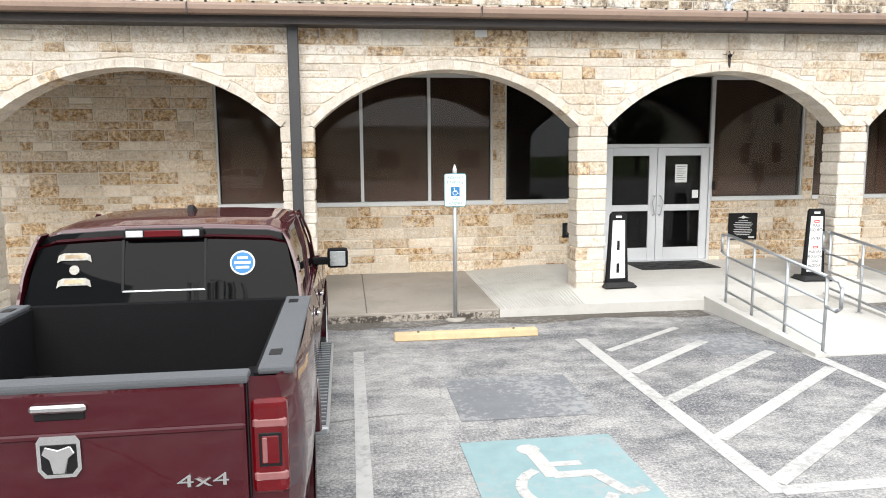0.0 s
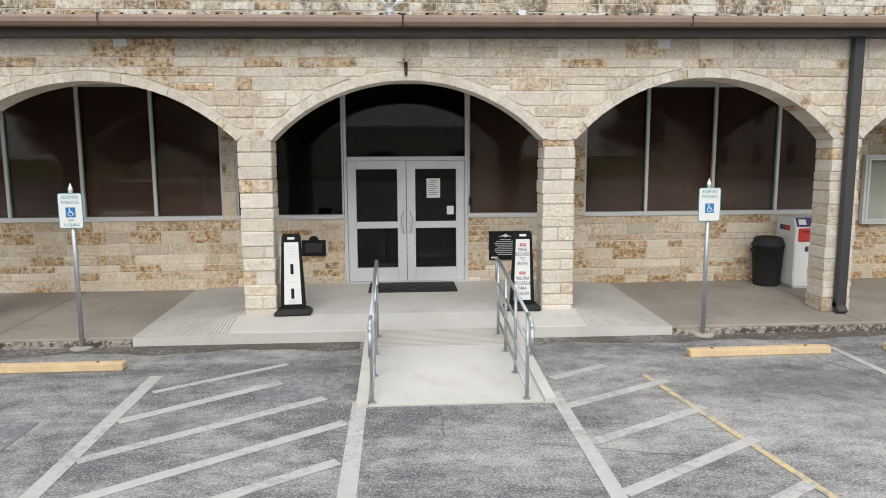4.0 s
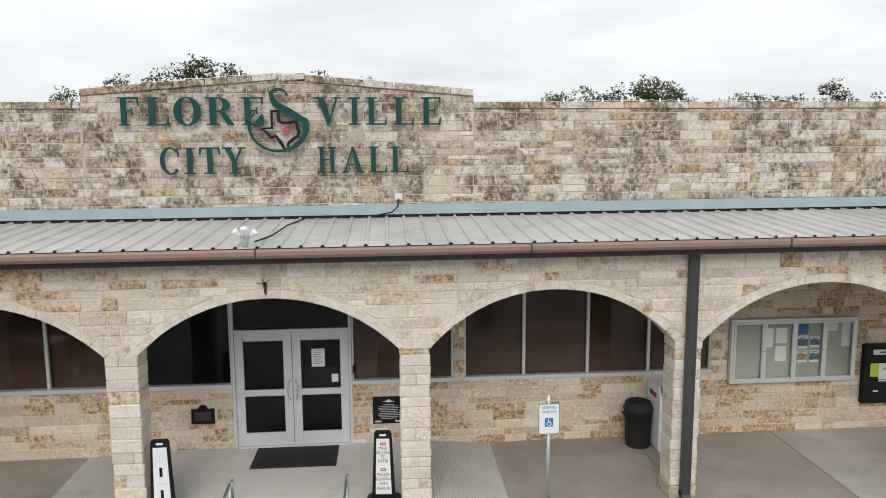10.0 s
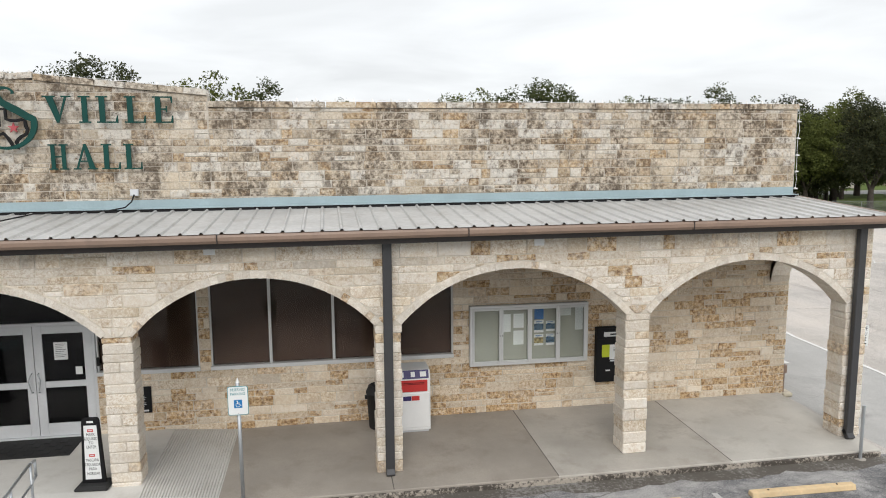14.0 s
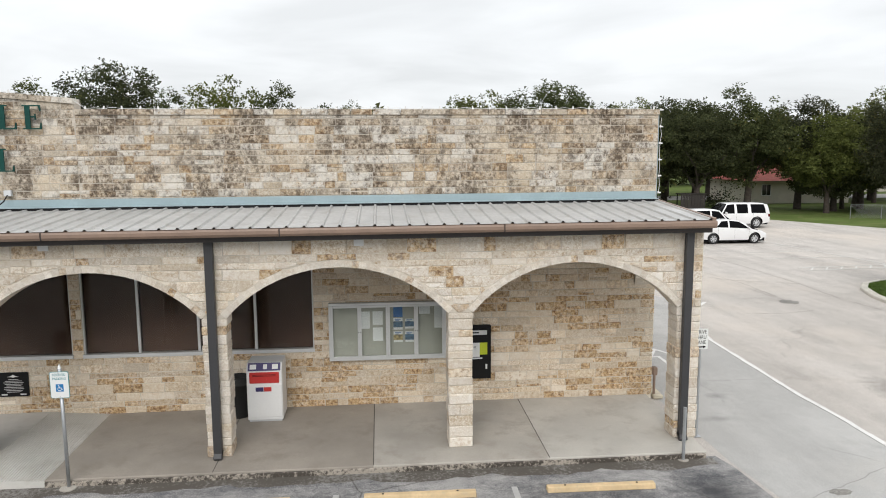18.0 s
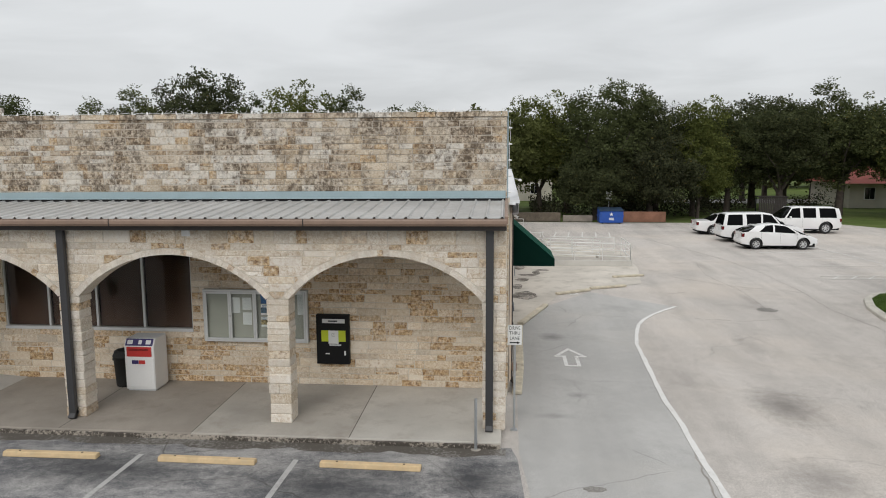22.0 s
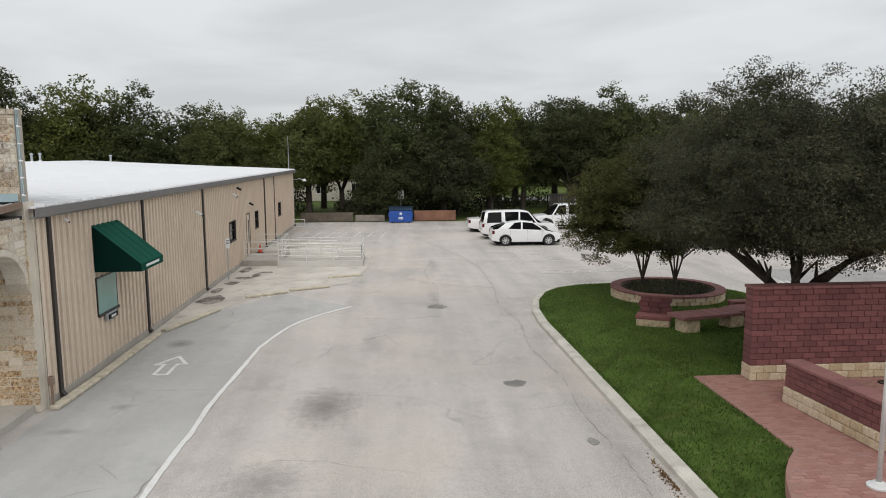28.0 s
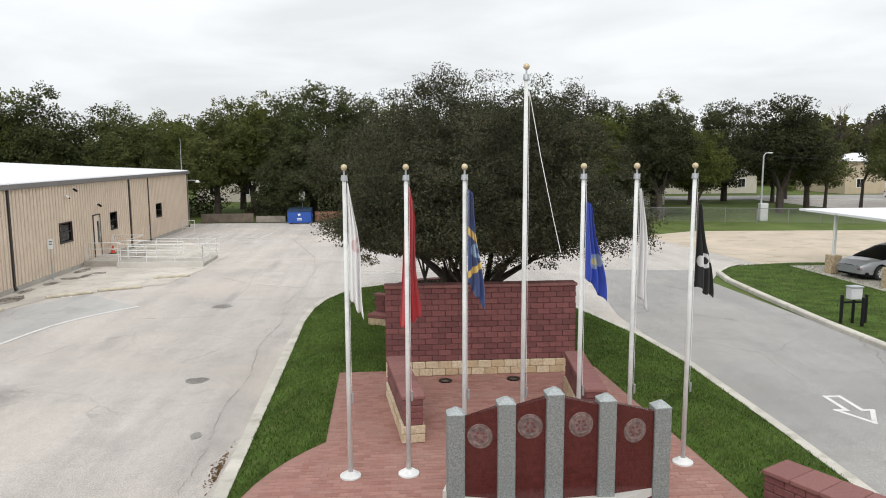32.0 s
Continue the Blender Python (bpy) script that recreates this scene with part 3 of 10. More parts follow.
def words(text, size, depth=0.001, align="CENTER"):
    """The mesh of a line of text in the built-in font, standing upright and facing -y."""
    cu = bpy.data.curves.new("words", "FONT")
    cu.body, cu.size, cu.extrude, cu.align_x, cu.align_y, cu.resolution_u = text, size, depth, align, "CENTER", 2
    ob = bpy.data.objects.new("words", cu)
    scene.collection.objects.link(ob)
    me = bpy.data.meshes.new_from_object(ob.evaluated_get(bpy.context.evaluated_depsgraph_get()))
    bpy.data.objects.remove(ob)
    bpy.data.curves.remove(cu)
    b = bmesh.new()
    b.from_mesh(me)
    bpy.data.meshes.remove(me)
    bmesh.ops.transform(b, matrix=pose(0, 0, 0, 90), verts=b.verts)
    return b


# ---- coursed stone ----
def courses(u0, u1, z0, z1, rng, hs=(0.12, 0.22), ws=(0.24, 0.70)):
    """Blocks of uneven courses, some of two thin ones, that fill a rectangle: (u0, u1, z0, z1)."""
    z = z0
    while z < z1 - 0.03:
        h = rng.uniform(*hs)
        if z1 - (z + h) < hs[0] * 0.8:
            h = z1 - z
        u = u0 - rng.uniform(0, 0.3)
        while u < u1:
            w = rng.uniform(*ws)
            a, c = max(u, u0), min(u + w, u1)
            if u1 - c < 0.1:
                c = u1
            if c - a > 0.05:
                if h > 0.15 and rng.random() < 0.12:
                    k = z + h * rng.uniform(0.4, 0.6)
                    yield a, c, z, k
                    yield a, c, k, z + h
                else:
                    yield a, c, z, z + h
            u = c if c == u1 else u + w
        z += h


def block(a, c, z0, z1, place, rng, low=None, high=None, proud=0.011, joint=0.004, soft=0.012):
    """One block's vertices and faces: edges let in, the face proud and a little uneven. low and high cut it along curves. None where nothing is left."""
    cut = low is not None and (low(a) > z0 + 1e-6 or low(c) > z0 + 1e-6 or low((a + c) / 2) > z0 + 1e-6)
    cut = cut or (high is not None and min(high(a), high(c)) < z1 - 1e-6)
    n = max(3, int((c - a) / 0.07)) if cut else 1
    us = [a + joint] + [a + joint + soft + (c - a - 2 * joint - 2 * soft) * k / n for k in range(n + 1)] + [c - joint]
    cols = []
    for u in us:
        lo, hi = max(z0, low(u)) if low else z0, min(z1, high(u)) if high else z1
        if hi - lo < 2 * joint + 0.012:
            if cols:
                break
            continue
        cols.append((u, lo + joint, hi - joint))
    if len(cols) < 3:
        return None
    out = proud * rng.uniform(0.5, 1.3)
    verts, faces = [], []
    for i, (u, lo, hi) in enumerate(cols):
        edge = i in (0, len(cols) - 1)
        s = min(soft, (hi - lo) * 0.3)
        for k, z in enumerate((lo, lo + s, hi - s, hi)):
            d = -0.006 if edge or k in (0, 3) else out + rng.uniform(-0.35, 0.35) * proud
            verts.append(place(u + rng.uniform(-0.011, 0.011) * (1 if edge else 0.5), z + rng.uniform(-0.009, 0.009), d))
    for i in range(len(cols) - 1):
        for k in range(3):
            p = i * 4 + k
            faces.append((p, p + 4, p + 5, p + 1))
    return verts, faces


def lay(blocks, parent, one, many, near, limit=300):
    """Blocks as (verts, faces, middle): those within the stretch near become parts, the rest one joined part."""
    verts, faces, n = [], [], 0
    for v, f, mid in blocks:
        if n < limit and near[0] < mid < near[1]:
            part("stone", (v, f), one, parent)
            n += 1
        else:
            k = len(verts)
            verts += v
            faces += [tuple(i + k for i in q) for q in f]
    if verts:
        tagged(part("stones", (verts, faces), many, parent), kind="stuff")

# ---- ground ----
tagged(part("ground", (([(-400, -400, -0.03), (400, -400, -0.03), (400, 400, -0.03), (-400, 400, -0.03)]), [(0, 1, 2, 3)]), FIELD), "dry green grassland that reaches the horizon", "ground", kind="structure")
sheet([(-70, -26), (23.2, -26), (22.3, 0), (21.72, 9.3), (21.6, 9.8), (-70, 9.8)], 0.0, "parking_lot", ASPHALT, "worn dark asphalt of the front parking bays", "parking lot")
sheet([(21.6, 9.8), (21.72, 9.3), (22.3, 0), (23.2, -26), (51.6, -26), (51.6, 26.0), (54.0, 29.8), (57.0, 30.6), (55.5, 44), (48, 57), (21.0, 57.3), (21.0, 9.8)], -0.004, "driveway", DRIVE, "pale worn asphalt drive with cracks and patches", "driveway")
sheet([(44.6, -26), (51.6, -26), (51.6, 26), (53, 29), (47, 30), (45.3, 20)], 0.003, "road", ROAD, "smooth grey asphalt side road", "road")
sheet([(-70, -40), (120, -40), (120, -26), (-70, -26)], 0.002, "street", ROAD, "grey asphalt street in front of the lot", "street")
sheet([(56.5, 30.4), (66, 29.6), (100, 26.5), (100, 44), (60, 46.5), (55.2, 44)], 0.006, "gravel_lot", CALICHE, "pale tan caliche gravel lot", "gravel lot")


def strip(a, c, w, z0, z1, mat_, name, label, cat, kind="structure"):
    """A painted bar or kerb piece from a to c."""
    d = (Vector(c) - Vector(a))
    n = Vector((-d.y, d.x)).normalized() * w / 2
    p = [(a[0] + n.x, a[1] + n.y), (a[0] - n.x, a[1] - n.y), (c[0] - n.x, c[1] - n.y), (c[0] + n.x, c[1] + n.y)]
    return tagged(part(name, prism(p, z0, z1, "z"), mat_), label, cat, kind=kind)


LINES = [0]


def line(a, c, w=0.11, m=None, label="worn white painted parking line"):
    LINES[0] += 1
    return tagged(strip(a, c, w, 0.002, 0.005 + 0.0003 * (LINES[0] % 24), m or PAINT_WHITE, "painted_line", label, "road marking"), group="parking lines")


line((0.10, 8.25), (0.05, 0.5), 0.12)
for x0, x1 in ((17.60, 17.45), (14.58, 14.40), (11.40, 11.2)):
    line((x0, 8.95), (x1, 0.5), 0.10)
# hatched aisle west of the ramp
HL = "thick white line round a hatched access aisle"
line((2.90, 8.40), (2.93, 4.25), 0.15, label=HL)
line((5.31, 7.38), (5.32, 4.25), 0.15, label=HL)
line((2.95, 4.28), (5.32, 4.28), 0.13, label=HL)
for k, (a, c) in enumerate((((3.0, 5.19), (5.2, 6.80)), ((2.99, 6.10), (4.93, 7.50)), ((3.0, 6.98), (4.38, 8.05)), ((3.0, 4.40), (5.2, 5.93)), ((4.12, 4.33), (5.2, 5.08)), ((3.05, 7.82), (4.36, 8.75)))):
    line(a, c, 0.13 if k < 5 else 0.09, label="diagonal white stripe of a hatched access aisle")
# hatched aisle east of the ramp
line((7.38, 7.5), (7.35, 4.2), 0.13, label=HL)
line((7.3, 4.28), (9.1, 4.28), 0.13, label=HL)
line((8.55, 8.0), (9.05, 4.3), 0.07, PAINT_YELLOW, "faded yellow edge line of an access aisle")
for a, c in (((7.42, 5.20), (8.91, 6.12)), ((7.42, 6.14), (8.80, 6.93)), ((7.40, 7.05), (8.75, 7.78)), ((7.45, 7.94), (8.2, 8.38)), ((7.38, 4.30), (8.9, 5.25))):
    line(a, c, 0.12, label="diagonal white stripe of a hatched access aisle")
# blue accessible bay mark
bay = thing("accessible_bay_mark", pose(1.50, 4.72, 0.0), "blue painted square with a white wheelchair symbol", "road marking", kind="structure")
part("blue_square", prism([(-0.63, -0.70), (0.63, -0.70), (0.63, 0.70), (-0.63, 0.70)], 0.002, 0.007, "z"), PAINT_BLUE, bay)


def wheelchair(s, m, parent, mat_):
    """The access symbol, s high, drawn flat in local x, y, moved by m."""
    b = bmesh.new()
    tier = [0.0015]
    def bar(p, q, w):
        tier[0] += 0.0002
        d = Vector(q) - Vector(p)
        n = Vector((-d.y, d.x)).normalized() * w / 2
        prism([(p[0] + n.x, p[1] + n.y), (p[0] - n.x, p[1] - n.y), (q[0] - n.x, q[1] - n.y), (q[0] + n.x, q[1] + n.y)], 0, tier[0], "z", b)
    prism([(-0.12 + 0.085 * math.cos(a * 0.628), 0.42 + 0.085 * math.sin(a * 0.628)) for a in range(10)], 0, 0.0015, "z", b)
    bar((-0.10, 0.36), (-0.06, -0.02), 0.11)
    bar((-0.08, 0.16), (0.18, 0.16), 0.07)
    bar((-0.06, 0.0), (0.22, 0.0), 0.09)
    bar((0.20, 0.03), (0.34, -0.30), 0.09)
    bar((0.33, -0.30), (0.47, -0.26), 0.07)
    arc = [(-0.02 + 0.29 * math.cos(radians(a)), -0.17 + 0.29 * math.sin(radians(a))) for a in range(118, 352, 18)]
    for p, q in zip(arc, arc[1:]):
        bar(p, q, 0.075)
    bmesh.ops.transform(b, matrix=m @ Matrix.Diagonal((s, s, 1, 1)), verts=b.verts)
    return part("wheelchair_symbol", b, mat_, parent)


wheelchair(1.12, pose(0.02, 0.02, 0.008), bay, PAINT_WHITE)
tagged(strip((0.96, 6.46), (2.24, 6.46), 1.16, 0.002, 0.006, PATCH, "sealed_patch", "dark square of old sealed-over paint", "patch"), group="patches")
tagged(strip((5.1, 7.9), (4.2, 7.9), 0.9, 0.001, 0.004, PATCH, "sealed_patch", "dark repaired patch of asphalt in the aisle", "patch"), group="patches")
# drive-through lane line, arrows and bay lines of the rear lot
lane = [(25.05, -6), (25.12, 6.0), (25.14, 8.8), (25.13, 10.0), (25.17, 11.4), (25.14, 12.85), (25.19, 14.0), (25.29, 15.85), (25.38, 17.8), (25.55, 18.75), (25.86, 20.15), (26.2, 21.0), (26.62, 21.75), (27.15, 22.5), (27.76, 23.2)]
r = random.Random(31)
b = bmesh.new()
for (x0, y0), (x1, y1) in zip(lane, lane[1:]):
    n = max(1, round(math.hypot(x1 - x0, y1 - y0) / 0.45))
    for k in range(n):
        a, c = Vector((x0, y0)).lerp(Vector((x1, y1)), k / n), Vector((x0, y0)).lerp(Vector((x1, y1)), (k + 1) / n)
        w0, w1 = r.uniform(0.048, 0.070), r.uniform(0.048, 0.070)
        q = Vector((-(c - a).y, (c - a).x)).normalized()
        prism([tuple(a + q * w0), tuple(a - q * w1), tuple(c - q * w1), tuple(c + q * w0)], 0.002, 0.012, "z", b)
tagged(part("lane_line", b, LANE_PAINT), "curved white line beside the drive-through lane", "road marking", kind="structure")


def arrow(x, y, rot, s=1.0, m=None, name="painted_arrow"):
    """The outline of an arrow in narrow painted bars."""
    pts = [(-0.17, -0.8), (0.17, -0.8), (0.17, 0.1), (0.40, 0.1), (0, 0.85), (-0.40, 0.1), (-0.17, 0.1)]
    b = bmesh.new()
    for k, (p, q) in enumerate(zip(pts, pts[1:] + pts[:1])):
        p, q = Vector(p) * s, Vector(q) * s
        d = (q - p).normalized() * 0.05
        nn = Vector((-d.y, d.x))
        prism([tuple(p - d + nn), tuple(p - d - nn), tuple(q + d - nn), tuple(q + d + nn)], 0.002, 0.006 + 0.0005 * k, "z", b)
    ob = part(name, b, m or LANE_PAINT)
    ob.matrix_basis = pose(x, y, 0.0, 0, 0, rot)
    return tagged(ob, "white outlined arrow painted on the drive", "road marking", "arrows", "structure")


arrow(23.28, 16.15, 0)
arrow(24.0, 26.0, 20, 0.9, PAINT_FAINT)
arrow(47.4, 10.4, 175, 1.0)
arrow(46.4, 26.0, 175, 0.9, PAINT_FAINT)
FL = "faded white bay line of the rear lot"
for y0, y1 in ((29.7, 30.55), (30.5, 31.3)):
    line((36.0, y0), (43.7, y1 - 0.1), 0.08, PAINT_FAINT, FL)
for k in range(9):
    line((36.2 + k * 0.83, 29.72 + k * 0.09), (36.8 + k * 0.83, 30.5 + k * 0.09), 0.07, PAINT_FAINT, FL)
for y, x1 in ((33.9, 40.8), (36.4, 40.5), (38.9, 40.3), (41.5, 40.1)):
    line((36.0, y - 0.3), (x1, y), 0.09, PAINT_FAINT, FL)
line((41.3, 29.8), (40.0, 42.5), 0.09, PAINT_FAINT, FL)
for k in range(7):
    line((22.8 + k * 0.95, 46.0 - 0.1 * k), (23.2 + k * 0.95, 49.6 - 0.1 * k), 0.09, PAINT_FAINT, FL)
line((22.5, 45.9), (28.2, 45.6), 0.09, PAINT_FAINT, FL)
sheet([(21.75, 9.6), (21.9, 8.0), (22.6, -6), (25.03, -6), (25.10, 6.0), (25.11, 10.0), (25.13, 13.0), (25.25, 15.85), (25.34, 17.8), (25.51, 18.8), (25.82, 20.2), (26.16, 21.05), (26.58, 21.8), (27.10, 22.55), (27.7, 23.25), (24.9, 25.9), (23.0, 23.0), (22.0, 19.8), (21.75, 13)], -0.001, "lane_paving", LANE, "smoother grey asphalt of the drive-through lane", "lane")


def crack(pts, w, seed, name="crack", label="dark jagged crack in the asphalt"):
    """A ragged crack along a line: uneven in width, broken here and there."""
    r = random.Random(seed)
    b = bmesh.new()
    for a, c in zip(pts, pts[1:]):
        a, c = Vector(a), Vector(c)
        n = max(2, int((c - a).length / 0.16))
        side_ = Vector((-(c - a).y, (c - a).x)).normalized()
        q = [a.lerp(c, k / n) + side_ * (r.uniform(-0.045, 0.045) if 0 < k < n else 0) for k in range(n + 1)]
        for p0, p1 in zip(q, q[1:]):
            if r.random() < 0.14:
                continue
            h = side_ * w * r.uniform(0.12, 0.42)
            prism([tuple(p0 + h), tuple(p0 - h), tuple(p1 - h), tuple(p1 + h)], 0.0005, 0.0035, "z", b)
    return tagged(part(name, b, CRACK), label, "crack", "drive cracks", "structure")


CRACK = surf("crack_fill", (0.33, 0.305, 0.28), 0.95, var=0.4, fine=40, rel=0.3)
crack([(33.46, 6.0), (33.6, 9.3), (33.4, 11.5), (33.55, 14.0), (33.3, 17.0), (33.55, 20.3), (33.25, 23.0), (33.6, 26.4), (33.65, 31.6), (33.2, 35.6), (32.1, 40.2), (30.7, 45.5)], 0.03, 1)
crack([(25.02, 5.5), (25.0, 8.6), (25.14, 10.6), (25.2, 13.2), (25.24, 14.9)], 0.045, 2, label="dark crack along the edge of the lane line")
crack([(28.0, 21.3), (29.6, 21.0), (31.0, 21.4)], 0.018, 7)
crack([(30.9, 22.0), (31.2, 26.5), (30.8, 30.5), (31.4, 34.5)], 0.02, 8)
crack([(33.6, 26.4), (31.2, 27.6), (29.2, 29.8)], 0.02, 10)
# patches and drain on the drive
def splat(x, y, rx, ry, m, name, label, cat, seed, z=0.004):
    r = random.Random(seed)
    pts = [(x + rx * r.uniform(0.7, 1.1) * math.cos(a * 0.4488), y + ry * r.uniform(0.7, 1.1) * math.sin(a * 0.4488)) for a in range(14)]
    return tagged(part(name, prism(pts, 0.0005, z, "z"), m), label, cat, kind="structure")


DEBRIS = worn_paint("dirt_debris", (0.085, 0.072, 0.058), (0.40, 0.365, 0.32), 0.47)
STAIN = asphalt_mat("stained_drive", (0.17, 0.16, 0.145), (0.27, 0.26, 0.24), 0.2, 0.6)
splat(32.3, 13.85, 0.33, 0.28, STAIN, "patch", "small dark asphalt patch in the drive", "patch", 1)
splat(30.95, 22.9, 0.38, 0.42, STAIN, "patch", "grey square patch in the drive", "patch", 2)
splat(22.2, 25.0, 0.6, 0.9, DEBRIS, "patch", "dark broken patch of dirt by the downspout", "patch", 4, 0.016)
splat(22.2, 28.6, 0.35, 0.5, DEBRIS, "patch", "washed-up dirt on the concrete apron", "patch", 14, 0.015)
splat(22.1, 32.2, 0.28, 0.9, DEBRIS, "patch", "washed-up dirt on the concrete apron", "patch", 15, 0.015)
splat(21.95, 26.9, 0.22, 0.7, DEBRIS, "patch", "washed-up dirt on the concrete apron", "patch", 17, 0.015)
splat(22.5, 29.9, 0.5, 0.35, DEBRIS, "patch", "broken dark asphalt by the apron", "patch", 18, 0.015)
splat(23.2, 31.4, 0.35, 0.3, DEBRIS, "patch", "broken dark asphalt by the apron", "patch", 19, 0.015)
splat(22.9, 30.6, 0.2, 0.7, DEBRIS, "patch", "washed-up dirt on the concrete apron", "patch", 16, 0.015)
splat(23.0, 8.2, 0.22, 0.12, STAIN, "patch", "small dark stain on the drive", "stain", 5)
splat(33.2, 10.2, 0.12, 0.2, STAIN, "patch", "small dark stain on the drive", "stain", 6)

# ---- wheel stops, one bar a bay ----
def wheel_stop(x, y, rot=0.0, L=1.86, m=None):
    o = thing("wheel_stop", pose(x, y, 0.0, 0, 0, rot), "weathered yellow concrete wheel stop on the asphalt", "wheel stop", "wheel stops")
    b = prism([(-0.085, 0.0), (0.085, 0.0), (0.06, 0.095), (-0.06, 0.095)], -L / 2, L / 2, "x")
    bmesh.ops.bevel(b, geom=b.edges[:], offset=0.012, segments=1, affect="EDGES")
    part("bar", b, m or STOP, o)
    for s in (-0.62, 0.62):
        part("pin", rod((s, 0, 0.08), (s, 0, 0.102), 0.018), BLACK, o, "rusty steel pin")
    return o


first = wheel_stop(1.49, 8.72)
for x, r in ((-1.55, 0), (10.30, 1.0), (12.92, 0.5), (15.98, -0.5), (19.05, -1.0)):
    copy_thing(first, pose(x, 8.72, 0, 0, 0, r))

# grime washed up along the foot of the porch kerb
GRIME = worn_paint("kerb_grime", (0.105, 0.092, 0.078), (0.235, 0.225, 0.21), 0.50)
for seed, x0, x1 in ((1, -9.0, 5.2), (2, 7.4, 21.5)):
    r = random.Random(seed)
    n = int((x1 - x0) / 0.22)
    edge_ = [9.56 - abs(0.16 * math.sin(k * 0.31 + seed)) - r.uniform(0, 0.14) for k in range(n + 1)]
    v = [q for k in range(n + 1) for q in ((x0 + (x1 - x0) * k / n, edge_[k], 0.003), (x0 + (x1 - x0) * k / n, 9.72, 0.006))]
    tagged(part("grime", (v, [(2 * k, 2 * k + 2, 2 * k + 3, 2 * k + 1) for k in range(n)]), GRIME), "dark washed-up dirt along the porch kerb", "dirt", "kerb dirt", "structure")

# ---- the city hall: arcade, porch, stone front with a stepped parapet, metal hall behind ----
PILLARS = [(-9.74, -9.28), (-5.33, -4.87), (-0.90, -0.44), (3.50, 3.96), (7.84, 8.30), (12.16, 12.60), (16.62, 17.08), (21.02, 21.48)]
SPRING, RING, FRONT, BACKF, TOPF = 2.74, 0.13, 10.40, 10.84, 4.20
RISES = (0.81, 0.81, 0.82, 0.835, 0.88, 0.90, 0.91)
ARCHES = []
for (p0, p1), (q0, q1), rise_ in zip(PILLARS, PILLARS[1:], RISES):
    half = (q0 - p1) / 2
    R = (half * half + rise_ * rise_) / (2 * rise_)
    ARCHES.append(((p1 + q0) / 2, half, R, SPRING + rise_ - R))


def arch_low(extra):
    def low(u):
        z = SPRING
        for uc, half, R, cz in ARCHES:
            d = (R + extra) ** 2 - (u - uc) ** 2
            if d > 0:
                z = max(z, cz + math.sqrt(d))
        return z
    return low


def strip_wall(us, low, top, place, d0, d1):
    """A wall with a curved lower edge and upper edge, d0 to d1 thick."""
    v, f = [], []
    for u in us:
        for d in (d0, d1):
            v += [place(u, low(u), d), place(u, top(u), d)]
    for i in range(len(us) - 1):
        a, c = 4 * i, 4 * i + 4
        f += [(a, c, c + 1, a + 1), (a + 2, a + 3, c + 3, c + 2), (a, a + 2, c + 2, c), (a + 1, c + 1, c + 3, a + 3)]
    n = 4 * (len(us) - 1)
    f += [(0, 1, 3, 2), (n, n + 2, n + 3, n + 1)]
    return v, f


def south(y):
    return lambda u, z, d: (u, y - d, z)


def east(x):
    return lambda u, z, d: (x + d, u, z)


rng = random.Random(11)
arcade = tagged(part("wall_arcade", strip_wall([-9.74 + 31.22 * k / 400 for k in range(401)], arch_low(0.02), lambda u: TOPF, south(FRONT), -0.003, -(BACKF - FRONT)), MORTAR),
                "cream limestone arcade wall with wide round arches", "wall", kind="structure")
low = arch_low(RING)
blocks = []
for a, c, z0, z1 in courses(-9.74, 21.48, SPRING, TOPF - 0.02, rng, (0.11, 0.22), (0.20, 0.74)):
    q = block(a, c, z0, z1, south(FRONT), rng, low, proud=0.014)
    if q:
        blocks.append((*q, (a + c) / 2))
ARCADE_BLOCKS = blocks


def ring(uc, half, R, cz, place, depth, parent, mat_, rng, rx=None):
    t = math.asin(min(1, half / R))
    n = max(9, round(2 * t * R / 0.125))
    for k in range(n):
        a0, a1 = -t + 2 * t * (k + 0.012) / n, -t + 2 * t * (k + 0.988) / n
        ro, d0 = R + RING - rng.uniform(0.004, 0.02), 0.012 + rng.uniform(0, 0.014)
        v = []
        for d in (d0, -depth):
            for r, a in ((R - rng.uniform(0.0, 0.006), a0), (R, a1), (ro, a1), (ro, a0)):
                v.append(place(uc + r * math.sin(a), cz + r * math.cos(a), d))
        part("voussoir", (v, [(0, 1, 2, 3), (4, 7, 6, 5), (0, 4, 5, 1), (1, 5, 6, 2), (2, 6, 7, 3), (3, 7, 4, 0)]), mat_, parent)


# pillars: rough blocks course by course
for k, (p0, p1) in enumerate(PILLARS):
    pil = thing("pillar_%d" % (k + 1), pose((p0 + p1) / 2, (FRONT + BACKF) / 2, 0.13), "square pillar of rough cream limestone blocks", "pillar", "arcade pillars", "structure")
    w, d = (p1 - p0) / 2, (BACKF - FRONT) / 2
    part("core", box(-w + 0.02, w - 0.02, -d + 0.02, d - 0.02, -0.02, SPRING - 0.13), MORTAR, pil)
    z = 0.0
    while z < SPRING - 0.13 - 0.01:
        h = rng.uniform(0.12, 0.22)
        if SPRING - 0.13 - z - h < 0.09:
            h = SPRING - 0.13 - z
        two = rng.random() < 0.35
        cutx = rng.uniform(-0.4, 0.4) * w if two else w
        spans = [(-w, cutx - 0.004), (cutx + 0.004, w)] if two else [(-w, w)]
        for s0, s1 in spans:
            j = [rng.uniform(-0.012, 0.012) for _ in range(4)]
            part("stone", box(s0 + (j[0] if s0 == -w else 0), s1 + (j[1] if s1 == w else 0), -d + j[2], d + j[3], z + 0.003, z + h - 0.003, 0.014), STONE_ONE if rng.random() < 0.3 else RING_STONE, pil)
        z += h

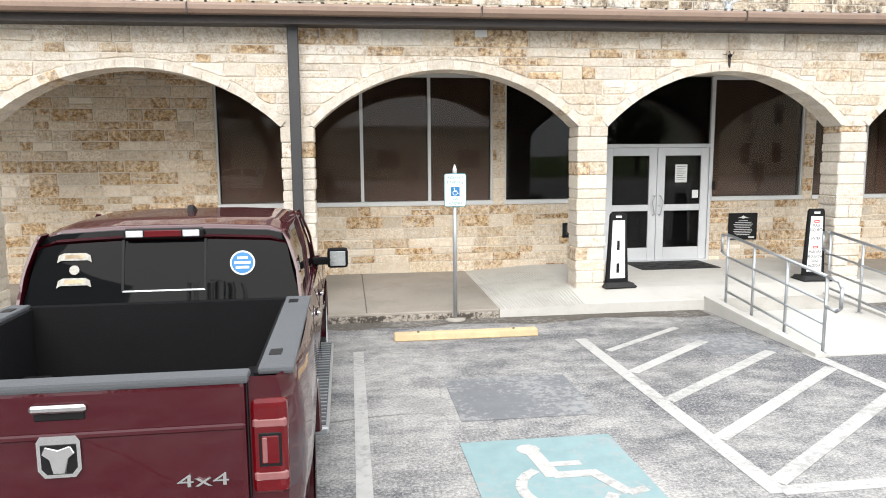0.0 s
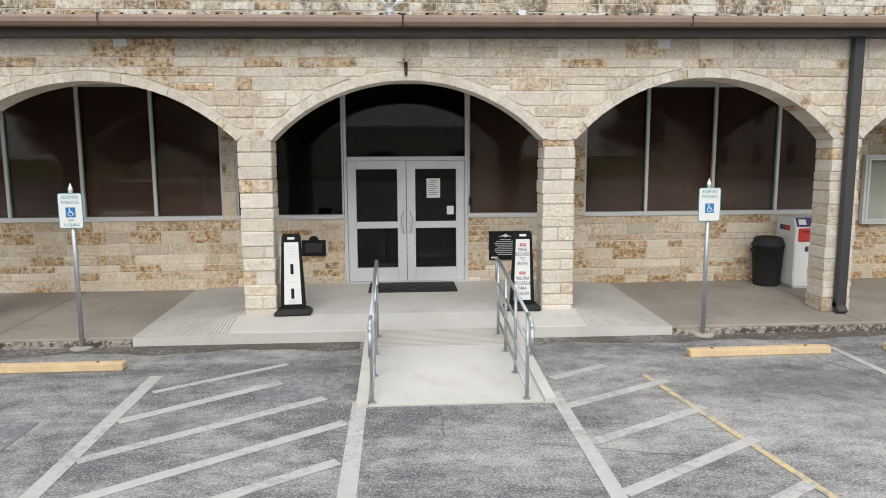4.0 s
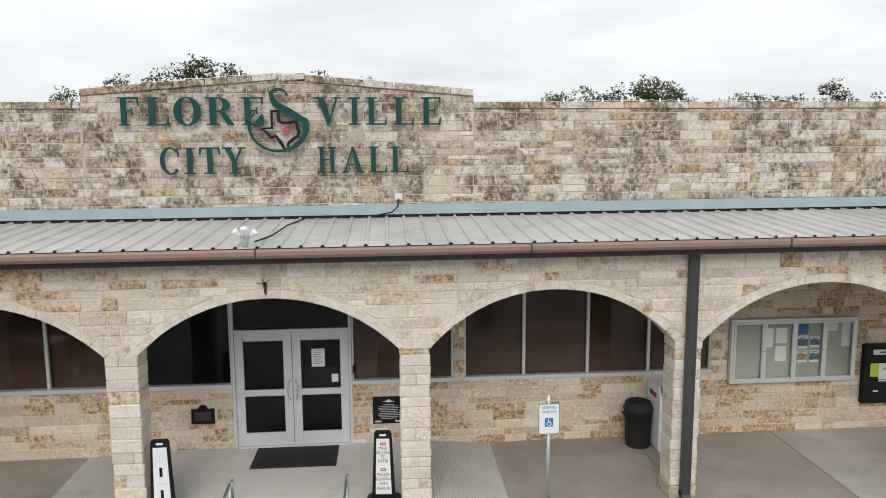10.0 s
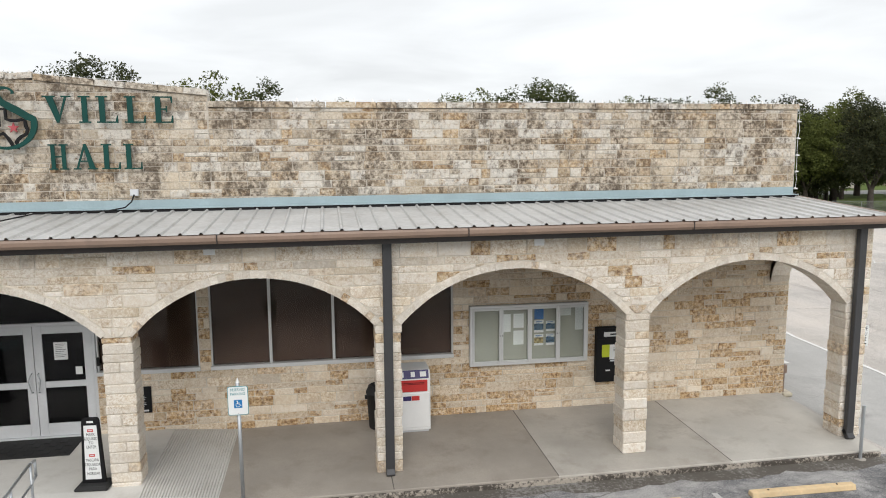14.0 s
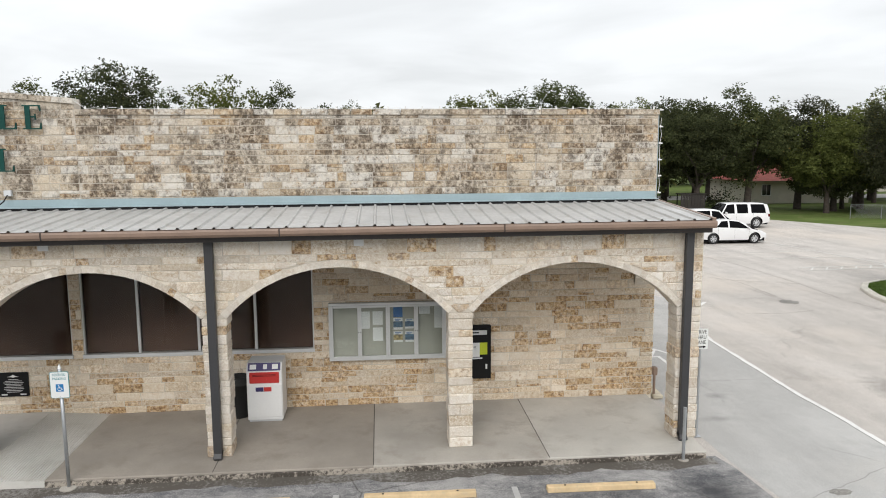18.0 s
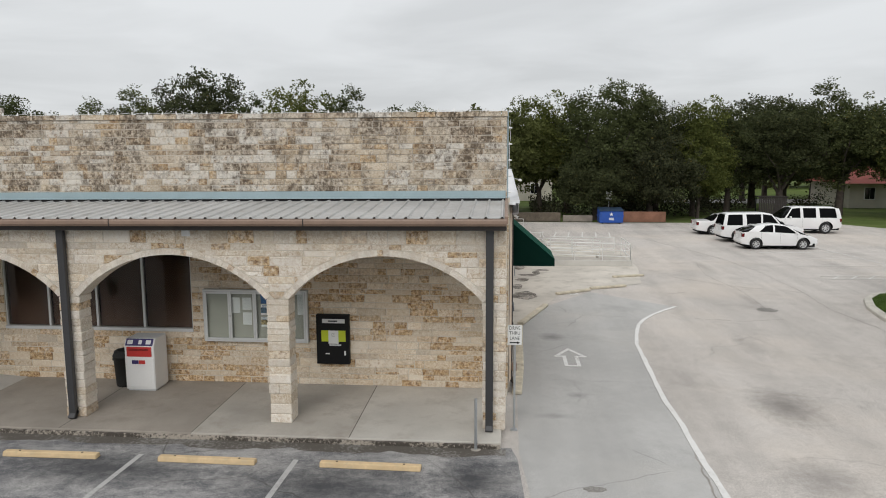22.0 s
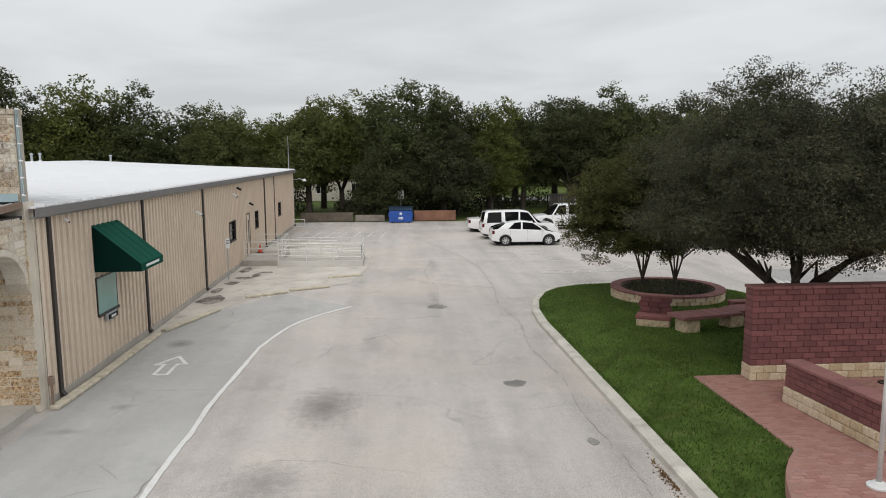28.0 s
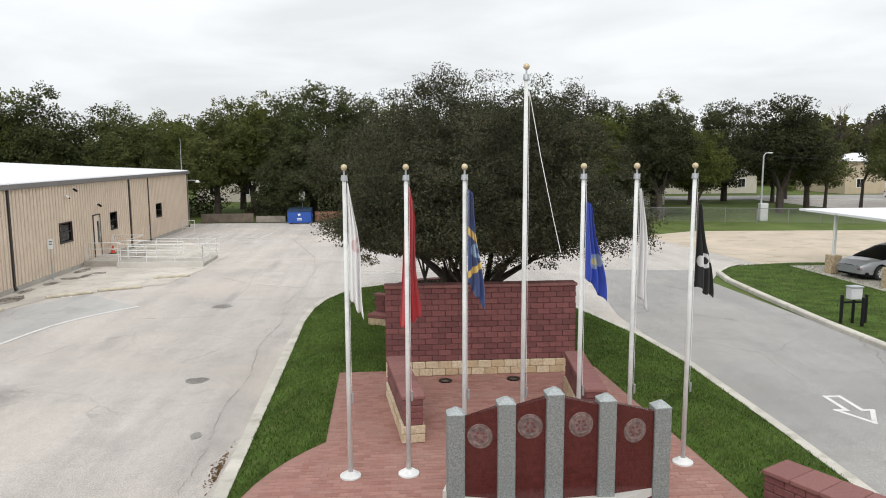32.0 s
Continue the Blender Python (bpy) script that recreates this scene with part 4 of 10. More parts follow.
# ---- porch floor ----
JOINT = surf("dirty_joint", (0.13, 0.115, 0.10), 0.95, var=0.3, rel=0.2)
KY = 9.75


def slab_z(y):
    """The porch floor falls gently to its kerb."""
    return 0.125 + (y - KY) * 0.0173


def landing_z(y):
    return 0.165 + min(1.0, (y - KY) / 0.6) * 0.087 + max(0.0, y - KY - 0.6) * 0.002


# slabs step from dark to pale eastwards, porch shade included in their colours
for x0, x1, mt in ((-30, 2.15, CONCRETE_WEST), (9.57, 12.38, CONCRETE_WEST), (12.38, 15.2, CONCRETE_WEST), (15.2, 18.42, CONCRETE), (18.42, 21.40, CONCRETE_EAST)):
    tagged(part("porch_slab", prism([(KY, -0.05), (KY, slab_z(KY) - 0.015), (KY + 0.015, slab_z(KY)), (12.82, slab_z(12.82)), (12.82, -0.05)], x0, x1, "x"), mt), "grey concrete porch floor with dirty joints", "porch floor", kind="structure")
for x0, x1 in ((-30, 2.15), (9.57, 21.40)):
    tagged(part("kerb", box(x0, x1 - 0.02, KY - 0.045, KY + 0.002, -0.05, 0.092, 0.012), KERB_OLD), "black-stained concrete kerb face of the porch", "kerb", kind="structure")
tagged(part("entry_slab", prism([(KY - 0.02, -0.05), (KY - 0.02, 0.155), (KY - 0.008, landing_z(KY)), (KY + 0.6, landing_z(KY + 0.6)), (12.82, landing_z(12.82)), (12.82, -0.05)], 3.42, 8.34, "x"), CONCRETE_NEW), "pale smooth concrete landing before the doors", "porch floor", kind="structure")
for x0, x1, s in ((2.15, 3.42, 1), (8.34, 9.57, -1)):
    n = 26
    v, f = [], []
    for k in range(n * 4 + 1):
        x = x0 + (x1 - x0) * k / (n * 4)
        up = (k / (n * 4)) if s > 0 else 1 - k / (n * 4)
        g = -0.02 if k % 4 == 2 else 0.0
        v += [(x, KY - 0.02, -0.05)] + [(x, y, slab_z(y) * (1 - up) + landing_z(y) * up + g + 0.002) for y in (KY - 0.02, KY + 0.6, 12.80)]
    for k in range(n * 4):
        for q in range(3):
            f.append((4 * k + q, 4 * k + 4 + q, 4 * k + 5 + q, 4 * k + 1 + q))
    tagged(part("grooved_slope", (v, f), CONCRETE_NEW), "pale concrete slope with tactile grooves", "ramp", kind="structure")
for x in (-7.2, -2.9, 0.25, 12.38, 15.2, 18.42):
    v = [(x + dx, y, slab_z(y) + 0.003) for y in (KY + 0.01, 12.78) for dx in (-0.009, 0.009)]
    tagged(part("floor_joint", (v, [(0, 1, 3, 2)]), JOINT), "dark joint in the concrete porch floor", "joint", kind="structure")
# ramp down to the lot
RUN = (landing_z(KY) - 0.015) / (KY - 7.2)


def ramp_z(y):
    return 0.015 + (y - 7.2) * RUN


v = [(x, y, z) for z in (0, 1) for x, y in ((5.32, KY), (7.30, KY), (7.30, 7.2), (5.32, 7.2))]
v = [(x, y, ramp_z(y) if z else 0.0) for x, y, z in v]
ramp_ob = tagged(part("entry_ramp", (v, [(4, 7, 6, 5), (3, 2, 6, 7), (0, 3, 7, 4), (1, 5, 6, 2)]), CONCRETE_NEW), "pale concrete ramp from the lot to the landing", "ramp", kind="structure")
for k in range(14):
    y = 9.68 - k * 0.05
    part("groove", box(5.45, 7.17, y - 0.007, y + 0.007, ramp_z(y) - 0.002, ramp_z(y) + 0.004), CONCRETE, ramp_ob)
for x0, x1 in ((5.28, 5.40), (7.22, 7.34)):
    v = [(x0, KY, 0), (x1, KY, 0), (x1, 7.18, 0), (x0, 7.18, 0), (x0, KY, 0.205), (x1, KY, 0.205), (x1, 7.18, 0.05), (x0, 7.18, 0.05)]
    part("edge_kerb", (v, [(4, 7, 6, 5), (3, 2, 6, 7), (0, 3, 7, 4), (1, 5, 6, 2)]), CONCRETE_NEW, ramp_ob)

# ---- stone back wall with its window band and doorway ----
WY = 12.80
wall = tagged(part("wall_front", box(-9.74, 4.79, WY + 0.003, WY + 0.30, 0.0, 1.43), MORTAR), "coursed cream and ochre limestone wall under the porch", "wall", kind="structure")
for x0, x1, z0, z1 in ((6.98, 21.52, 0.0, 1.43), (-9.74, -2.22, 1.43, 4.65), (13.92, 21.52, 1.43, 4.65), (-2.22, 13.92, 3.76, 4.65), (2.68, 2.92, 1.43, 3.76), (8.88, 9.10, 1.43, 3.76)):
    part("core", box(x0, x1, WY + 0.003, WY + 0.30, z0, z1), MORTAR, wall)
part("end_return", box(21.10, 21.545, WY + 0.304, 13.16, 0.0, 4.65), MORTAR, wall)
WALL_BLOCKS = []
for u0, u1, z0, z1 in ((-9.74, 4.79, 0.165, 1.41), (6.98, 21.53, 0.165, 1.41), (-9.74, -2.22, 1.41, 4.3), (13.92, 21.53, 1.41, 4.3), (2.68, 2.92, 1.41, 3.76), (8.88, 9.10, 1.41, 3.76)):
    for a, c, z, zz in courses(u0, u1, z0, z1, rng, (0.11, 0.22), (0.20, 0.74)):
        q = block(a, c, z, zz, south(WY), rng, proud=0.011)
        if q:
            WALL_BLOCKS.append((*q, (a + c) / 2))


def par_top(u):
    if 2.46 <= u <= 9.27:
        return 7.10 - abs(u - 5.86) * 0.083
    return 6.60


parapet = tagged(part("wall_parapet", strip_wall([-9.74, 2.455, 2.46, 5.86, 9.27, 9.275, 21.47], lambda u: 4.6, lambda u: par_top(u) - 0.11, south(WY - 0.03), -0.003, -0.33), MORTAR_OLD),
                 "weathered limestone parapet with a low gabled middle", "wall", kind="structure")
PAR_BLOCKS = []
for a, c, z, zz in courses(-9.74, 21.47, 4.62, 7.1, rng, (0.12, 0.21), (0.18, 0.62)):
    for s0, s1 in ((a, min(c, 2.46)), (max(a, 2.46), min(c, 9.27)), (max(a, 9.27), c)):
        if s1 - s0 > 0.06:
            mid = (s0 + s1) / 2
            top = lambda u, inner=(2.46 < mid < 9.27): (7.10 - abs(u - 5.86) * 0.083 if inner else 6.60) - 0.11
            q = block(s0, s1, z, min(zz, 6.99), south(WY - 0.03), rng, None, top, proud=0.010)
            if q:
                PAR_BLOCKS.append((*q, mid))
# coping stones
u = -9.74
COPING = []
while u < 21.46:
    w = rng.uniform(0.35, 0.62)
    e = min(u + w, 21.49)
    for edge in (2.46, 9.27):
        if u < edge < e - 0.02:
            e = edge
    lift = [par_top((u + e) / 2) + s * (0 if not 2.46 < (u + e) / 2 < 9.27 else (-0.083 if u > 5.86 else 0.083)) * (e - u) / 2 for s in (-1, 1)]
    COPING.append((u + 0.004, e - 0.004, lift[0], lift[1]))
    u = e
for u0, u1, za, zb in COPING:
    y0, y1, t = WY - 0.065 - rng.uniform(0, 0.012), WY + 0.33, 0.11
    v = [(u0, y0, za - t), (u1, y0, zb - t), (u1, y1, zb - t), (u0, y1, za - t), (u0 + 0.01, y0 + 0.012, za), (u1 - 0.01, y0 + 0.012, zb), (u1 - 0.01, y1, zb), (u0 + 0.01, y1, za)]
    part("coping_stone", (v, [(0, 1, 5, 4), (1, 2, 6, 5), (2, 3, 7, 6), (3, 0, 4, 7), (4, 5, 6, 7), (0, 3, 2, 1)]), STONE_OLD_ONE, parapet)
part("end_flashing", box(21.475, 21.505, WY + 0.01, WY + 0.12, 4.55, 6.60, 0.006), FLASHING, parapet, "blue-grey metal end flashing")

# ---- east end of the porch with its own arch ----
EAST_ARCH = (11.82, 0.93, 0.933, 2.687)


def east_low(extra):
    uc, half, R, cz = EAST_ARCH
    def low(u):
        d = (R + extra) ** 2 - (u - uc) ** 2
        return max(2.74, cz + math.sqrt(d)) if d > 0 else 2.74
    return low


endwall = tagged(part("wall_porch_end", strip_wall([10.84 + 1.97 * k / 60 for k in range(61)], east_low(0.02), lambda u: 4.22 + (u - 10.4) * 0.06, east(21.47), -0.003, -0.42), MORTAR),
                 "limestone end wall of the porch with one arch", "wall", kind="structure")
END_BLOCKS = []
for a, c, z, zz in courses(10.42, 12.80, 2.74, 4.34, rng, (0.11, 0.19), (0.2, 0.5)):
    q = block(a, c, z, zz, east(21.47), rng, east_low(RING), proud=0.014)
    if q:
        END_BLOCKS.append((*q, 0))

# ---- porch roof ----
SLOPE = (4.63 - 4.44) / (12.76 - 10.0)
FALL = pose(21.5, 0, 0, 0, -0.24, 0) @ pose(-21.5, 0, 0)
porch_roof = thing("porch_roof", FALL, "ribbed grey metal porch roof with streaks", "roof", kind="structure")
PANEL = 0.9144
def panel_profile(y0, y1, z0, slope):
    v, f, n = [], [], 0
    for k in range(3):
        o = k * PANEL / 3
        for du, dz in ((0, 0), (0.215, 0), (0.235, 0.032), (0.262, 0.032), (0.282, 0)):
            v += [(o + du, y0, z0 + dz), (o + du, y1, z0 + slope * (y1 - y0) + dz)]
    v += [(PANEL, y0, z0), (PANEL, y1, z0 + slope * (y1 - y0))]
    f = [(2 * i, 2 * i + 2, 2 * i + 3, 2 * i + 1) for i in range(len(v) // 2 - 1)]
    return v, f
sheet_ob = part("roof_panel", panel_profile(9.98, 12.77, 4.44, SLOPE), ROOF_METAL, porch_roof)
for k in range(34):
    o = sheet_ob if k == 0 else new("roof_panel", sheet_ob.data)
    o.parent = porch_roof
    o.location = (-9.62 + k * PANEL, 0, 0.0015 * (k % 2))
part("deck", box(-9.7, 21.5, 10.06, 12.76, 4.28, 4.36), DARK_TRIM, porch_roof)
b = box(-9.75, 21.47, WY - 0.062, WY - 0.052, 4.60, 4.835)
box(-9.75, 21.47, WY - 0.26, WY - 0.05, 4.672, 4.684, bm=b)
part("flashing", b, FLASHING, porch_roof, "blue-grey metal flashing")
# black strip: panel-end closures, with the flashing's shadow line painted in
part("closure", box(-9.75, 21.46, WY - 0.245, WY - 0.235, 4.59, 4.672), BLACK, porch_roof, "black strip for the closures and shadow line under the flashing")
part("end_trim", prism([(9.98, 4.34), (12.77, 4.52), (12.77, 4.66), (9.98, 4.48)], 21.46, 21.52, "x"), GUTTER, porch_roof, "brown metal end trim")
gut = thing("gutter", FALL, "brown metal eaves gutter with dark underside", "gutter", kind="structure")
for k in range(8):
    x0 = -9.8 + k * 3.915
    part("gutter_length", prism([(9.90, 4.435), (9.885, 4.40), (9.885, 4.345), (9.92, 4.30), (10.06, 4.30), (10.06, 4.44), (10.04, 4.44), (10.04, 4.32), (9.93, 4.32), (9.91, 4.35), (9.91, 4.435)], x0, x0 + 3.895, "x"), GUTTER, gut)
    part("seam", box(x0 - 0.012, x0 + 0.004, 9.881, 9.886, 4.30, 4.44), DARK_TRIM, gut)
part("fascia", box(-9.8, 21.5, 10.07, 10.37, 4.20, 4.30), DARK_TRIM, gut, "dark brown fascia")
tagged(part("ceiling", box(-9.7, 21.44, 10.85, 12.80, 4.16, 4.22), DARK_TRIM), "dark boarded porch ceiling", "ceiling", kind="structure")
for x in (-9.50, -0.68, 12.37, 21.16):
    ds = thing("downspout", pose(x, 10.30, 0.16), "dark charcoal square metal downspout on a pillar", "downspout", "downspouts", "structure")
    part("pipe", box(-0.075, 0.075, -0.055, 0.055, 0.06, 4.14, 0.01), DOWNSPOUT, ds)
    b = box(-0.075, 0.075, -0.06, 0.055, -0.0, 0.20, 0.01)
    bmesh.ops.transform(b, matrix=Matrix.Translation((0, -0.07, -0.02)) @ Matrix.Rotation(radians(-38), 4, "X"), verts=b.verts)
    part("shoe", b, DOWNSPOUT, ds)

# ---- window band ----
def clear_glass(name, tint):
    m, n, l, b = nodes_of(name)
    c = ramp(n, l, noise_node(n, l, 0.7, 3), [(0.3, tuple(x * 0.9 for x in tint)), (0.7, tint)])
    l.new(c, b.inputs["Base Color"])
    b.inputs["Transmission Weight"].default_value, b.inputs["Roughness"].default_value, b.inputs["IOR"].default_value = 1.0, 0.02, 1.32
    return m


PANE = clear_glass("smoked_glass", (0.55, 0.50, 0.46))
PANE_DOOR = clear_glass("dark_glass", (0.22, 0.22, 0.23))
BLIND = surf("brown_screen_blind", (0.185, 0.132, 0.108), 0.8, var=0.1, big=0.5, fine=60, rel=0.1)
# near-black colour that stands in for the shade of unlit rooms
ROOM = surf("unlit_room_black", (0.014, 0.014, 0.015), 0.8, var=0.3, big=0.8, rel=0.0)


def window(name, x0, x1, z0, z1, bars, glass, back, label, y=WY, sill=True):
    w = thing(name, pose(x0, y, z0), label, "window", kind="structure")
    W, H, t = x1 - x0, z1 - z0, 0.028
    edges = [0] + [bx - x0 for bx in bars] + [W]
    part("frame_head", box(0, W, 0.02, 0.13, H - 2 * t, H, 0.004), ALU_LIGHT, w)
    part("frame_sill", box(-0.01, W + 0.01, -0.03 if sill else 0.02, 0.13, -0.05, t, 0.004), ALU_LIGHT, w)
    for e in edges:
        part("mullion", box(max(0, e - t), min(W, e + t), 0.03, 0.12, t, H - 2 * t, 0.003), ALU_LIGHT, w)
    for e, g in zip(edges, edges[1:]):
        p = part("pane", box(e + t * 0.5, g - t * 0.5, 0.075, 0.083, t, H - 2 * t), glass, w)
        p.visible_shadow = False
        # a real blind, or with ROOM a black sheet for interior shade
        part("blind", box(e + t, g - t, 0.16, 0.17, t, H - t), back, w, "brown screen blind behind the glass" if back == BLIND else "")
    # added black sheet: darkness of the room behind, as colour
    part("dark_backing", box(0, W, 0.18, 0.28, 0, H), ROOM, w)
    return w


window("window_1", -2.22, 2.68, 1.46, 3.76, (-0.95, 0.30, 1.52), PANE, BLIND, "long brown-tinted window with slim aluminium bars")
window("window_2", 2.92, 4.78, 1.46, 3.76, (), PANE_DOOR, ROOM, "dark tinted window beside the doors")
window("window_3", 6.99, 8.88, 1.46, 3.76, (), PANE, BLIND, "brown-tinted window beside the doors")
window("window_4", 9.10, 13.92, 1.46, 3.76, (10.24, 11.48, 12.68), PANE, BLIND, "long brown-tinted window with slim aluminium bars")
part("inner_bar", box(10.58, 10.74, WY + 0.145, WY + 0.158, 1.5, 3.7), BLIND)
bpy.data.objects["inner_bar"].parent = bpy.data.objects["window_4"]
bpy.data.objects["inner_bar"].matrix_parent_inverse = bpy.data.objects["window_4"].matrix_basis.inverted()

# ---- double entrance door with its fanlight ----
door = thing("door_1", pose(5.885, WY, 0.25), "closed aluminium double door with dark glass panes", "door", kind="structure")
for x in (-1.095, 1.045):
    part("jamb", box(x, x + 0.05, 0.0, 0.12, 0, 3.5, 0.004), ALU, door)
part("head", box(-1.045, 1.045, 0.0, 0.12, 2.18, 2.25, 0.004), ALU, door)
part("threshold", box(-1.05, 1.05, -0.06, 0.12, 0, 0.02), ALU, door)
for k, x in enumerate((-1.04, 0.005)):
    leaf = part("door_leaf", box(x, x + 0.155, 0.02, 0.07, 0.025, 2.175, 0.004), ALU, door)
    W = 1.035
    b = box(x + W - 0.155, x + W, 0.02, 0.07, 0.025, 2.175, 0.004)
    for z0, z1 in ((0.025, 0.27), (0.98, 1.10), (2.03, 2.175)):
        box(x + 0.156, x + W - 0.156, 0.02, 0.07, z0, z1, 0.004, b)
    part("rail", b, ALU, leaf)
    for z0, z1 in ((0.27, 0.98), (1.10, 2.03)):
        part("pane", box(x + 0.15, x + W - 0.15, 0.04, 0.048, z0, z1), PANE_DOOR, leaf).visible_shadow = False
    hx = -0.06 if k == 0 else 0.06
    part("handle", pipe([(hx, 0.02, 1.28), (hx, -0.05, 1.26), (hx + (0.05 if k else -0.05), -0.06, 1.15), (hx, -0.05, 0.92), (hx, 0.02, 0.90)], 0.011), GALV, leaf, "curved steel pull handle")
    part("hinge", rod((x if k == 0 else x + W, 0.01, 0.3), (x if k == 0 else x + W, 0.01, 0.42), 0.012), GALV, leaf)
part("lock", rod((0.05, 0.02, 1.08), (0.05, 0.005, 1.08), 0.02), GALV, door)
part("fanlight", box(-1.04, 1.04, 0.05, 0.058, 2.25, 3.5), PANE_DOOR, door).visible_shadow = False
# black sheet close behind the glass replaces the shaded hall
part("dark_hall_sheet", box(-1.04, 1.04, 0.13, 0.15, 0.0, 3.5), ROOM, door)
notice = part("notice", box(0.36, 0.60, 0.012, 0.018, 1.52, 1.86), PAPER, door, "printed paper notice taped inside")
for k in range(8):
    part("text_line", box(0.39, 0.57 - 0.03 * (k % 3), 0.009, 0.0125, 1.82 - k * 0.035, 1.827 - k * 0.035), BLACK, notice)
part("code_sheet", box(0.72, 0.84, 0.012, 0.018, 1.22, 1.37), PAPER, door, "small white sticker")
tagged(part("call_box", box(7.0, 7.05, WY - 0.03, WY + 0.01, 1.62, 1.78, 0.005), BLACK), "small black card reader beside the door", "card reader")

# ---- metal hall behind ----
HALL_X0, HALL_X1, HALL_Y1, EAVE, RIDGE = -9.8, 21.56, 54.0, 4.42, 5.22
OPEN = [(16.0, 17.35, 1.42, 2.46), (31.2, 32.6, 1.50, 2.48), (35.2, 36.15, 0.28, 2.56), (37.5, 38.6, 1.52, 2.50), (45.7, 47.0, 1.52, 2.45)]
side = thing("wall_east", pose(HALL_X1, 12.84, 0), "tan ribbed metal siding of the long hall", "wall", kind="structure")
PITCH = 0.3048
n = int((HALL_Y1 - 12.84) / PITCH)
for p in range(1, n, 3):
    v, f = [], []
    for k in range(p, min(p + 3, n)):
        y0 = k * PITCH
        ym = 12.84 + y0 + PITCH / 2
        spans = [(0.22, EAVE - 0.02)]
        for a, c, z0, z1 in OPEN:
            if a < ym < c:
                spans = [(0.22, z0), (z1, EAVE - 0.02)]
        for z0, z1 in spans:
            i = len(v)
            prof = ((0, 0), (0.06, 0), (0.085, 0.022), (0.12, 0.022), (0.145, 0), (0.190, 0), (0.198, -0.035), (0.214, -0.035), (0.224, 0.05), (0.268, 0.05), (0.278, -0.035), (0.294, -0.035), (0.302, 0), (PITCH, 0))
            for du, dx in prof:
                v += [(dx, y0 + du, z0), (dx, y0 + du, z1)]
            f += [(i + 2 * j, i + 2 * j + 2, i + 2 * j + 3, i + 2 * j + 1) for j in range(len(prof) - 1)]
    part("siding_panel", (v, f), SIDING, side)
part("base_kerb", box(-0.25, 0.03, 0.3, n * PITCH, 0.0, 0.22, 0.01), CONCRETE, side, "concrete footing")
hall = tagged(part("wall_hall", box(HALL_X0, HALL_X1 - 0.4, 13.2, 13.3, 0, 4.4), SIDING), "closed shell of the long metal hall", "wall", kind="structure")
part("wall_west", box(HALL_X0, HALL_X0 + 0.15, 13.0, HALL_Y1, 0, EAVE), SIDING, hall)
part("wall_north", prism([(HALL_X0, 0), (HALL_X1, 0), (HALL_X1, EAVE), (5.86, RIDGE - 0.05), (HALL_X0, EAVE)], HALL_Y1 - 0.15, HALL_Y1, "y"), SIDING, hall)
roof = thing("hall_roof", pose(0, 0, 0), "wide low white metal roof", "roof", kind="structure")
for x0, x1 in ((HALL_X1 + 0.12, 5.86), (HALL_X0 - 0.12, 5.86)):
    v, f = [], []
    for k, y in enumerate((12.95, 54.15)):
        v += [(x0, y, 4.53), (x1, y, RIDGE + 0.11), (x0, y, 4.49), (x1, y, RIDGE + 0.06)]
    part("roof_slope", (v, [(0, 1, 5, 4), (2, 6, 7, 3), (0, 4, 6, 2), (0, 2, 3, 1), (4, 5, 7, 6)]), ROOF_WHITE, roof)
sl = (RIDGE + 0.11 - 4.53) / (HALL_X1 + 0.12 - 5.86)
for k in range(67):
    y = 13.2 + k * 0.6096
    part("standing_rib", prism([(HALL_X1 + 0.215, 4.515), (HALL_X1 - 5.0, 4.515 + 5.215 * sl), (HALL_X1 - 5.0, 4.56 + 5.215 * sl), (HALL_X1 + 0.215, 4.585)], y - 0.035, y + 0.035, "y"), ROOF_WHITE, roof)
eg = thing("eaves_gutter", pose(HALL_X1, 12.8, 0), "grey-brown box gutter along the hall eaves", "gutter", kind="structure")
part("trough", prism([(0.04, 4.28), (0.15, 4.28), (0.19, 4.32), (0.19, 4.51), (0.17, 4.51), (0.17, 4.33), (0.06, 4.32)], 0, 41.4, "y"), surf("grey_gutter", (0.20, 0.19, 0.185), 0.5, var=0.1), eg)
for y in (13.62, 19.65, 26.7, 40.8, 44.3, 53.7):
    ds = thing("downspout", pose(HALL_X1 + 0.03, y, 0.1), "dark brown metal downspout on tan siding", "downspout", "hall downspouts", "structure")
    part("pipe", box(-0.05, 0.05, -0.07, 0.07, 0.12, 4.2, 0.008), DARK_TRIM, ds)
    b = box(-0.05, 0.05, -0.07, 0.07, -0.02, 0.22, 0.008)
    bmesh.ops.transform(b, matrix=Matrix.Translation((0.08, 0, 0.0)) @ Matrix.Rotation(radians(-40), 4, "Y"), verts=b.verts)
    part("shoe", b, DARK_TRIM, ds)

# ---- vehicles ----
def paint(name, col, flake=0.0):
    m, n, l, b = nodes_of(name)
    c = ramp(n, l, noise_node(n, l, 0.9, 3), [(0.3, tuple(x * 0.92 for x in col)), (0.7, col)])
    c = mixc(n, l, rng_map(n, l, noise_node(n, l, 7, 6, 0.7), 0.5, 0.8, 0, 0.15), c, tuple(x * 0.7 + 0.01 for x in col))
    l.new(c, b.inputs["Base Color"])
    b.inputs["Roughness"].default_value, b.inputs["Metallic"].default_value, b.inputs["Specular IOR Level"].default_value = 0.5, flake, 0.08
    b.inputs["Coat Weight"].default_value, b.inputs["Coat Roughness"].default_value = 0.9, 0.02
    return m


